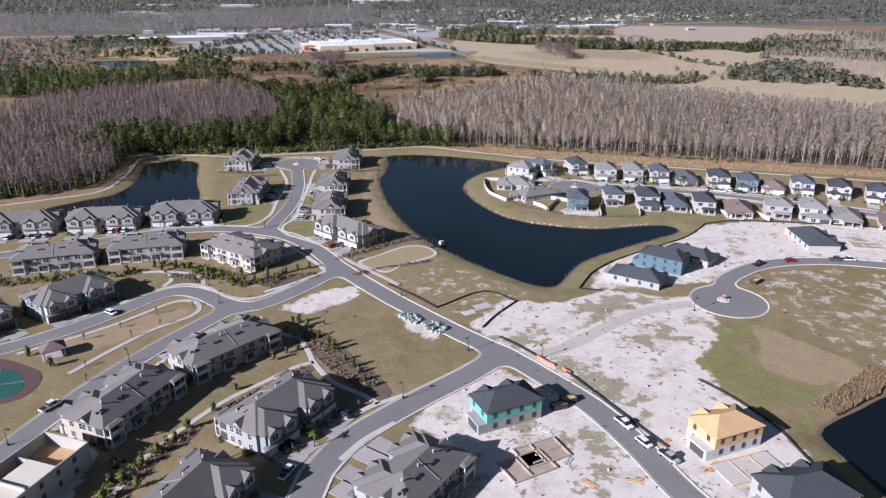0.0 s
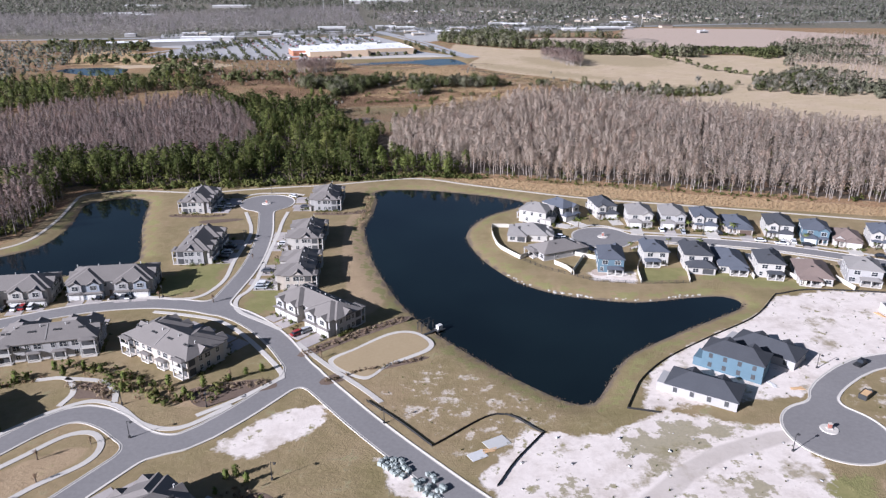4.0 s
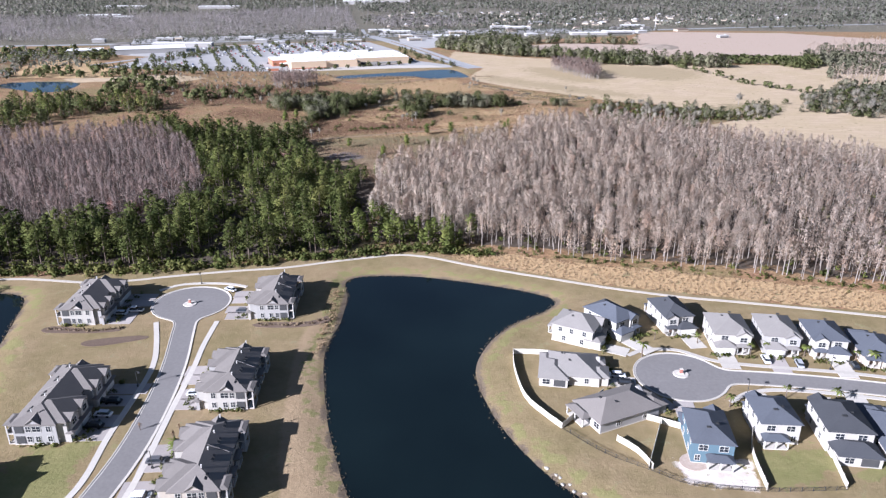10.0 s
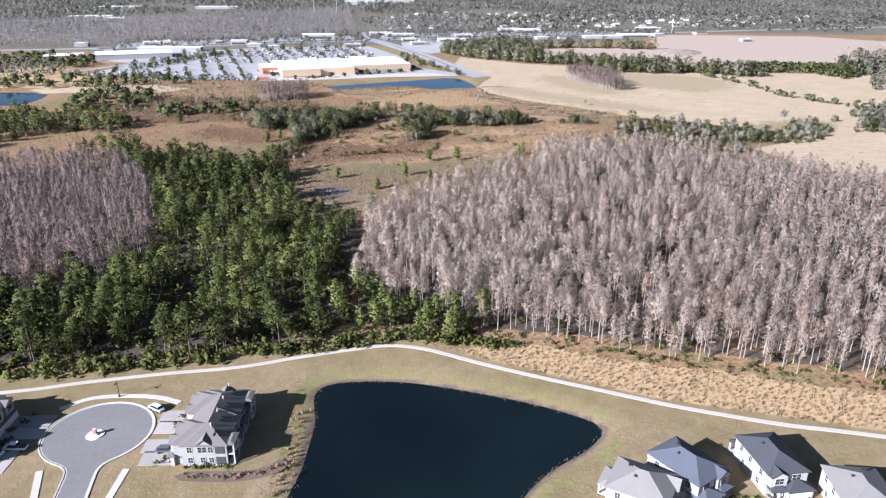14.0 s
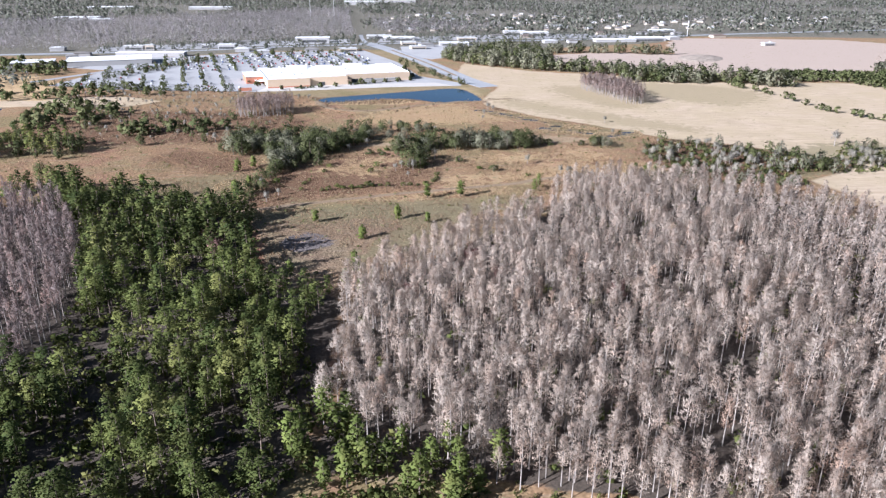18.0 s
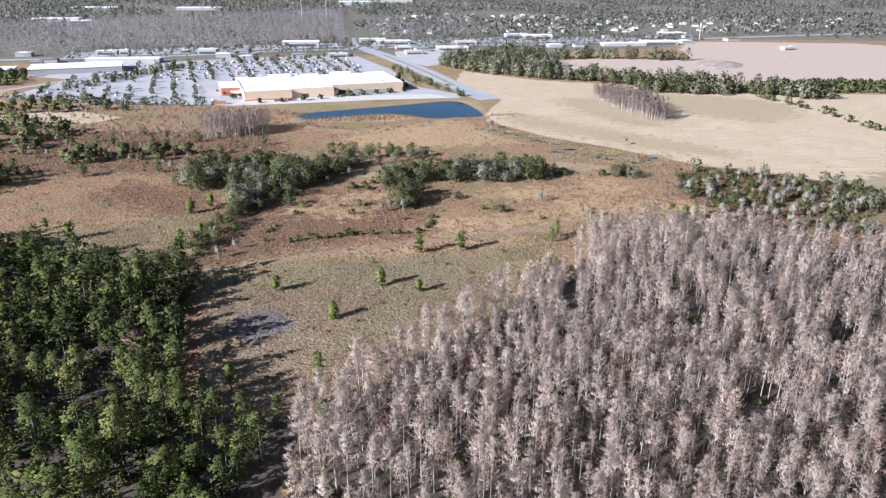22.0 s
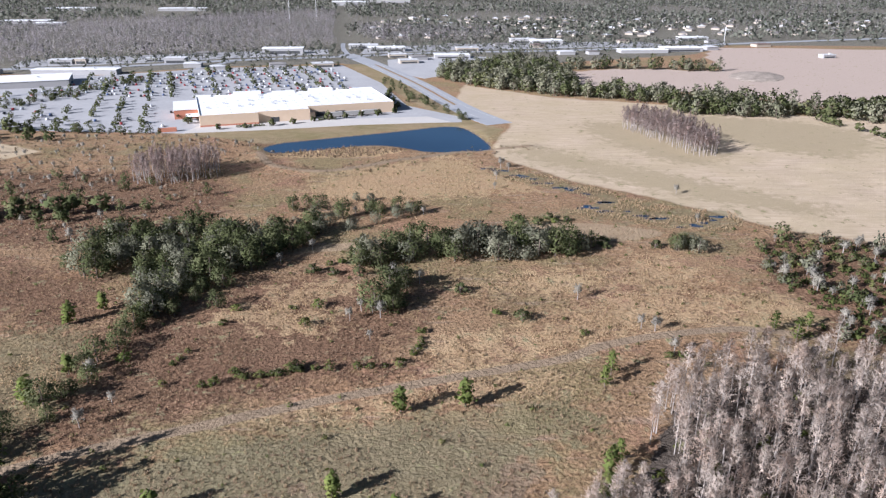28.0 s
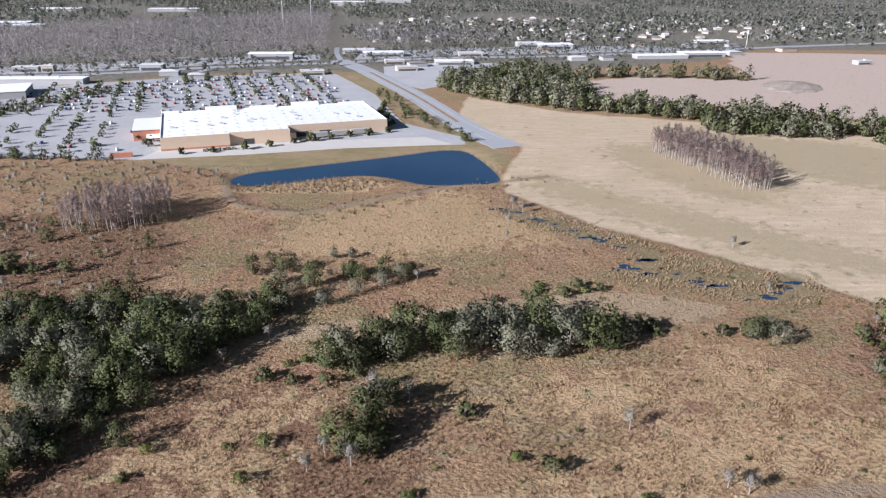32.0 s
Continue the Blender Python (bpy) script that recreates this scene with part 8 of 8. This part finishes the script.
palms = np.array([(-64, 331), (-62, 327), (-62, 356), (79, 351), (96, 355), (108, 352), (62, 377), (101, 380), (112, 378), (96, 379), (126, 375), (130, 373), (143, 368), (-31, 143), (-33, 148), (157, 361), (182, 352), (198, 346), (82, 386), (69, 388)])
single_trees("palm_tree", [palm_kind(rk) for _ in range(3)], palms, rk, 0.8, 1.25, YOUNG, BARK, "short palm tree in a front garden", "tree", "garden palms")
fronts = []
for x, y, turn, W, D, *_ in HOUSES:
    m = pose(x, y, 0, 0, 0, turn)
    for k in range(16):
        p = m @ Vector((rk.uniform(-W / 2 - 1, W / 2 + 1), -D / 2 - rk.uniform(2.2, 4.5), 0))
        fronts.append((p.x, p.y))
for x, y, turn, L, D, *_ in TOWNHOUSES:
    m = pose(x, y, 0, 0, 0, turn)
    for k in range(26):
        p = m @ Vector((rk.uniform(-L / 2, L / 2), -D / 2 - rk.uniform(2, 7), 0))
        fronts.append((p.x, p.y))
    for k in range(18):
        p = m @ Vector((rk.choice((-1, 1)) * (L / 2 + rk.uniform(0.6, 1.2)), rk.uniform(-D / 2, D / 2), 0))
        fronts.append((p.x, p.y))
fronts = np.array(fronts)
fronts = fronts[road_distance(fronts[:, 0], fronts[:, 1]) > 2.4]
wood("front_shrubs", SHRUB_KINDS, fronts, rk, 0.3, 0.75, SHRUB, None, "small clipped shrubs before the houses", "planting")


def lamp(x, y, turn):
    root = thing("street_lamp", pose(x, y, 0.1, 0, 0, turn), "black street lamp with a single hanging lantern", "lamp", "street lamps")
    bm = bmesh.new()
    bmesh.ops.create_cone(bm, cap_ends=True, segments=8, radius1=0.12, radius2=0.07, depth=5.0, matrix=Matrix.Translation((0, 0, 2.5)))
    part("post", bm, DARK, root)
    part("base", box(-0.22, 0.22, -0.22, 0.22, 0, 0.6), DARK, root)
    part("arm", box(0, 0.9, -0.05, 0.05, 4.85, 4.95), DARK, root)
    part("lantern", hip(bmesh.new(), 0.65, 1.15, -0.25, 0.25, 4.7, 0.6, 0.05, 0.25), DARK, root)


for a in ((-85.5, 237, -80), (-77.5, 222.5, 0), (-67.2, 325, 180), (-105.5, 143, 0), (-92, 182, 150), (-14.5, 229, 230), (-10.5, 164, 140), (-38.5, 207, 0), (-62.5, 236, -60), (111, 257, -60), (-88.5, 430, -90), (-84.5, 360, 0), (-99, 304, -80), (86, 356.5, 90), (116, 370, -90), (86, 218, 30), (30, 186, 220), (8, 190, 220), (-54, 290, 230), (-130, 299, -70), (-155, 270, 100)):
    lamp(*a)


def sheet_fence(name, pts, h, mat, label, category, post_gap=2.4, group=""):
    """A low fence of cloth or board panels between posts."""
    c = smooth_line(pts, post_gap)
    root = thing(name, pose(*c[0], 0), label, category, group)
    o = c - c[0]
    for a, b in zip(o, o[1:]):
        d = b - a
        long, turn = np.linalg.norm(d), math.degrees(math.atan2(d[1], d[0]))
        if mat is DARK:
            m = pose(a[0], a[1], 0, 0, 0, turn)
            for z in (0.12, h - 0.12):
                part("rail", box(0.06, long, -0.03, 0.03, z, z + 0.06), mat, root, "", m)
            for k in range(5):
                u = (k + 0.8) * long / 5.6
                part("bar", box(u, u + 0.03, -0.015, 0.015, 0.18, h - 0.12), mat, root, "", m)
            bm = bmesh.new()
        else:
            bm = box(0.06, long, -0.04, 0.04, 0.02, h)
        bx(bm, -0.06, 0.06, -0.07, 0.07, 0, h + 0.12)
        part("post" if mat is DARK else "panel", bm, mat, root, "", pose(a[0], a[1], 0, 0, 0, turn))


for pts in ([(50, 236), (54, 244), (58, 251), (68, 262), (85, 275), (106, 290), (121, 308)], [(121, 308), (142, 312), (200, 303), (260, 286)], [(73, 174), (79, 165), (85, 152), (87, 139), (90, 124)], [(-20, 239), (-11, 230), (-2, 219.5)], [(-2, 219.5), (15, 233), (26, 225)], [(26, 225), (18, 214), (13, 205)],
            [(18, 199), (24, 192.5), (29, 186)], [(36, 178), (42, 167), (50, 152), (55, 143)], [(50, 236), (58, 234)]):
    sheet_fence("silt_fence", pts, 0.6, SILT, "black cloth silt fence along bare ground", "fence", 2.4, "silt fences")
for pts in ([(28.5, 186.5), (31, 183), (33, 181)], [(35, 179.5), (37, 177)]):
    sheet_fence("safety_barrier", pts, 0.8, BARRIER, "orange mesh barrier at the site entrance", "barrier", 1.2, "orange barriers")
for pts in ([(23, 379), (29, 379), (35, 378)], [(23, 379), (22.5, 369), (24, 355), (28, 347), (32, 341)], [(32, 341), (39, 349), (46, 357)], [(53, 346), (58, 343.5), (62.5, 341)], [(50, 325), (54, 334), (58, 343)], [(75, 318), (77, 331), (82, 343)], [(93.5, 318.5), (96, 330), (98.5, 340)], [(45, 336), (49, 331), (51, 325)], [(136, 316), (133, 328)], [(152, 312), (150, 322)], [(119, 322), (120, 330)]):
    sheet_fence("garden_fence", pts, 1.8, VINYL, "pale vinyl garden fence", "fence", 2.4, "garden fences")
for pts in ([(32, 341), (41, 331), (50, 325)], [(50, 325), (59, 319.5), (75, 317.5), (93.5, 318)]):
    sheet_fence("rail_fence", pts, 1.1, DARK, "thin black metal fence along the bank", "fence", 2.4, "black rail fences")

PALLET = mesh_of(bx(bx(box(-0.6, 0.6, -0.6, 0.6, 0.15, 1.2), -0.55, 0.55, -0.55, 0.0, 1.2, 1.45), -0.6, 0.6, -0.5, 0.5, 0, 0.12), "stack", TEAL_PALE)
for cx, cy, n in ((-10.5, 211.5, 22), (-2.5, 204.5, 26)):
    for k in range(n):
        u, v = k % 6 + rk.uniform(-0.35, 0.35), k // 6 + rk.uniform(-0.35, 0.35)
        if rk.uniform() < 0.25:
            continue
        a = radians(-42)
        x = cx + (u * 1.35 - 3.4) * math.cos(a) - (v * 1.35 - 2) * math.sin(a)
        y = cy + (u * 1.35 - 3.4) * math.sin(a) + (v * 1.35 - 2) * math.cos(a)
        tagged(part("block_pallet", PALLET, None, None, "", pose(x, y, 0, 0, 0, rk.uniform(-60, -24)) @ Matrix.Diagonal((0.9, 0.9, rk.uniform(0.4, 0.85), 1))), "wrapped pallet of grey-green roof tiles on bare ground", "pallet", "pallets beside the street")

# court, pavilion and pump
slab("court", [(-134, 184), (-122, 180.5), (-115, 176), (-112.5, 168), (-117, 161), (-136, 158), (-144, 174)], 0.08, COURT_RED, 0.1, "dark red court surround")
slab("court", [(-134, 179), (-128, 178.6), (-122, 176.5), (-117.5, 172), (-116, 166.5), (-119.5, 163), (-130, 161), (-138, 168)], 0.12, COURT, 0.1, "green hard court with white lines")
ribbon("court_line", [(-130, 168), (-117, 172)], 0.12, 0.135, TRIM, None, 0.02, 2, label="white court line")
ribbon("court_line", [(-128, 179), (-122, 162)], 0.12, 0.14, TRIM, None, 0.02, 2, label="white court line")
root = thing("pavilion", pose(-116.5, 186.5, 0, 0, 0, 35), "open park pavilion with a brown hipped roof", "pavilion")
part("roof", hip(bmesh.new(), -3, 3, -2.6, 2.6, 2.9, 0.6, 0.5), ROOFS[3], root)
for a in (-2.7, 2.7):
    for b in (-2.3, 2.3):
        part("post", box(a - 0.15, a + 0.15, b - 0.15, b + 0.15, 0, 2.75), TRIM, root)
part("floor", box(-3.2, 3.2, -2.8, 2.8, 0, 0.14), PAVERS, root)
root = thing("pump_station", pose(-0.5, 281.5, -0.9, 0, 0, 40), "small white pump box on a timber dock in the lake", "pump")
part("box", box(-0.9, 0.9, -0.7, 0.7, 0.7, 2.1), TRIM, root)
part("deck", box(-1.6, 1.6, -1.3, 1.3, 0.45, 0.7), DARK, root)
part("gangway", box(-7.5, -1.6, -0.5, 0.5, 0.5, 0.7), DARK, root)
for a in (-1.4, 1.4):
    part("pile", box(a - 0.12, a + 0.12, -1.2, -1.0, -1.5, 0.45), DARK, root)
root = thing("play_frame", pose(-5, 281, 0.05, 0, 0, 42), "dark timber pergola beside the small park", "pergola")
for a in (-2.4, 0, 2.4):
    for b in (-1, 1):
        part("post", box(a - 0.1, a + 0.1, b - 0.1, b + 0.1, 0, 2.6), DARK, root)
for b in (-1, 1):
    part("beam", box(-2.8, 2.8, b - 0.08, b + 0.08, 2.6, 2.8), DARK, root)

# riprap on the lake's inner shore
ROCK = bmesh.new()
bmesh.ops.create_icosphere(ROCK, subdivisions=1, radius=0.5)
for v in ROCK.verts:
    v.co *= rk.uniform(0.7, 1.2)
    v.co.z *= 0.6
ROCK = mesh_of(ROCK, "rock", surf("pale_limestone", (0.44, 0.41, 0.37), (0.56, 0.53, 0.48), 3, 0.5))
spots = np.concatenate([along([(40, 312.2), (47, 309.4), (54, 307.2)], 0.9, 0, 0.5), along([(26, 326), (29, 322), (33, 318)], 1.2, 0, 0.5), along([(83, 307), (88, 308.2), (94, 309)], 0.9, 0, 0.4), along([(60, 305), (74, 304.6)], 2.2, 0, 0.5)])
for x, y in spots:
    s = rk.uniform(0.6, 1.5)
    tagged(part("shore_rock", ROCK, None, None, "", pose(x, y, -0.75, 0, 0, rk.uniform(0, 360)) @ Matrix.Diagonal((s, s, s, 1))), "pale limestone boulder on the lake shore", "rock", "boulders on the shore")

# rubble and boards on the building land
def chips(r, n, size):
    c = np.c_[np.zeros((n, 2)), np.full(n, 0.1)]
    return None, cards(r, c, size)


bits = np.concatenate([scatter(p, 12.0, rk, 0.5) for p in cover["sand"][:3]])
bits = bits[road_distance(bits[:, 0], bits[:, 1]) > 1.0]
wood("site_rubble", [chips(rk, 4, 0.35) for _ in range(4)], bits, rk, 0.5, 1.6, BLOCK, None, "scattered boards and rubble on bare sand", "rubble")
wood("site_weeds", TUFT_KINDS, np.concatenate([scatter(p, 7.0, rk, 0.5) for p in cover["sand"][:3] + cover["mixed"]]) if "mixed" in cover else bits, rk, 0.3, 0.7, SHRUB, None, "sparse weeds on bare sand", "grass")
for x, y, turn, label in ((31, 160, 20, "dark steel skip full of scrap"), (34, 163, 15, "dark steel skip beside the street"), (117, 242, 40, "green portable toilet and crates")):
    root = thing("skip", pose(x, y, 0, 0, 0, turn), label, "skip", "skips on site")
    for a in ((-2.2, 2.2, -1.1, -1.0, 0.1, 1.5), (-2.2, 2.2, 1.0, 1.1, 0.1, 1.5), (-2.2, -2.1, -1.0, 1.0, 0.1, 1.5), (2.1, 2.2, -1.0, 1.0, 0.1, 1.5)):
        part("side", box(*a), DARK, root)
    part("base", box(-2.2, 2.2, -1.1, 1.1, 0, 0.1), DARK, root)
    part("scrap", box(-2.0, 2.0, -0.95, 0.95, 0.1, 1.2), PLY, root)
tagged(part("plastic_sheet", box(-3, 3, -2, 2, 0, 0.12), TRIM, None, "", pose(14, 221, 0.02, 0, 0, 30)), "white plastic sheet on a building plot", "sheet")
tagged(part("plastic_sheet", box(-2.2, 2.2, -1.5, 1.5, 0, 0.12), BLOCK, None, "", pose(9, 216, 0.02, 0, 0, 30)), "pale grey sheet on a building plot", "sheet")
for x, y, h in ((-300, 1960, 75), (-250, 1970, 70), (420, 1640, 24)):
    root = thing("mast", pose(x, y, 0), "thin grey lattice mast above the far woods", "mast", "far masts")
    part("pole", box(-0.35, 0.35, -0.35, 0.35, 0, h), BLOCK, root)
    part("antenna", box(-0.8, 0.8, -0.8, 0.8, h - 5, h), BLOCK, root)
BOARD = mesh_of(box(-1.8, 1.8, -0.14, 0.14, 0, 0.09), "board", PLY)
PALE_BOARD = mesh_of(box(-1.5, 1.5, -0.14, 0.14, 0, 0.09), "board", BLOCK)
for k, (x, y) in enumerate(((64, 142), (62.5, 135), (55, 145.5), (26, 150), (22.5, 142), (33.5, 130), (30, 138), (44, 131), (100, 246), (94, 248), (12, 218), (66, 137), (170, 283), (150, 292))):
    root = thing("lumber_stack", pose(x, y, 0.02, 0, 0, rk.uniform(0, 180)), "loose stack of sawn boards on bare sand", "lumber", "lumber on site")
    for q in range(7):
        part("board", BOARD if k % 3 else PALE_BOARD, None, root, "", pose(rk.uniform(-0.5, 0.5), (q % 4) * 0.36 - 0.5, 0.09 * (q // 4), 0, 0, rk.uniform(-14, 14)))
# pool pit behind the blue house
slab("pool_pit", [(58.5, 329), (61, 331), (64, 330), (64.5, 326), (61, 324.5), (58.5, 326)], 0.1, bpy.data.materials["raw_footing"], 0.1, "half-dug pool pit of brown earth")
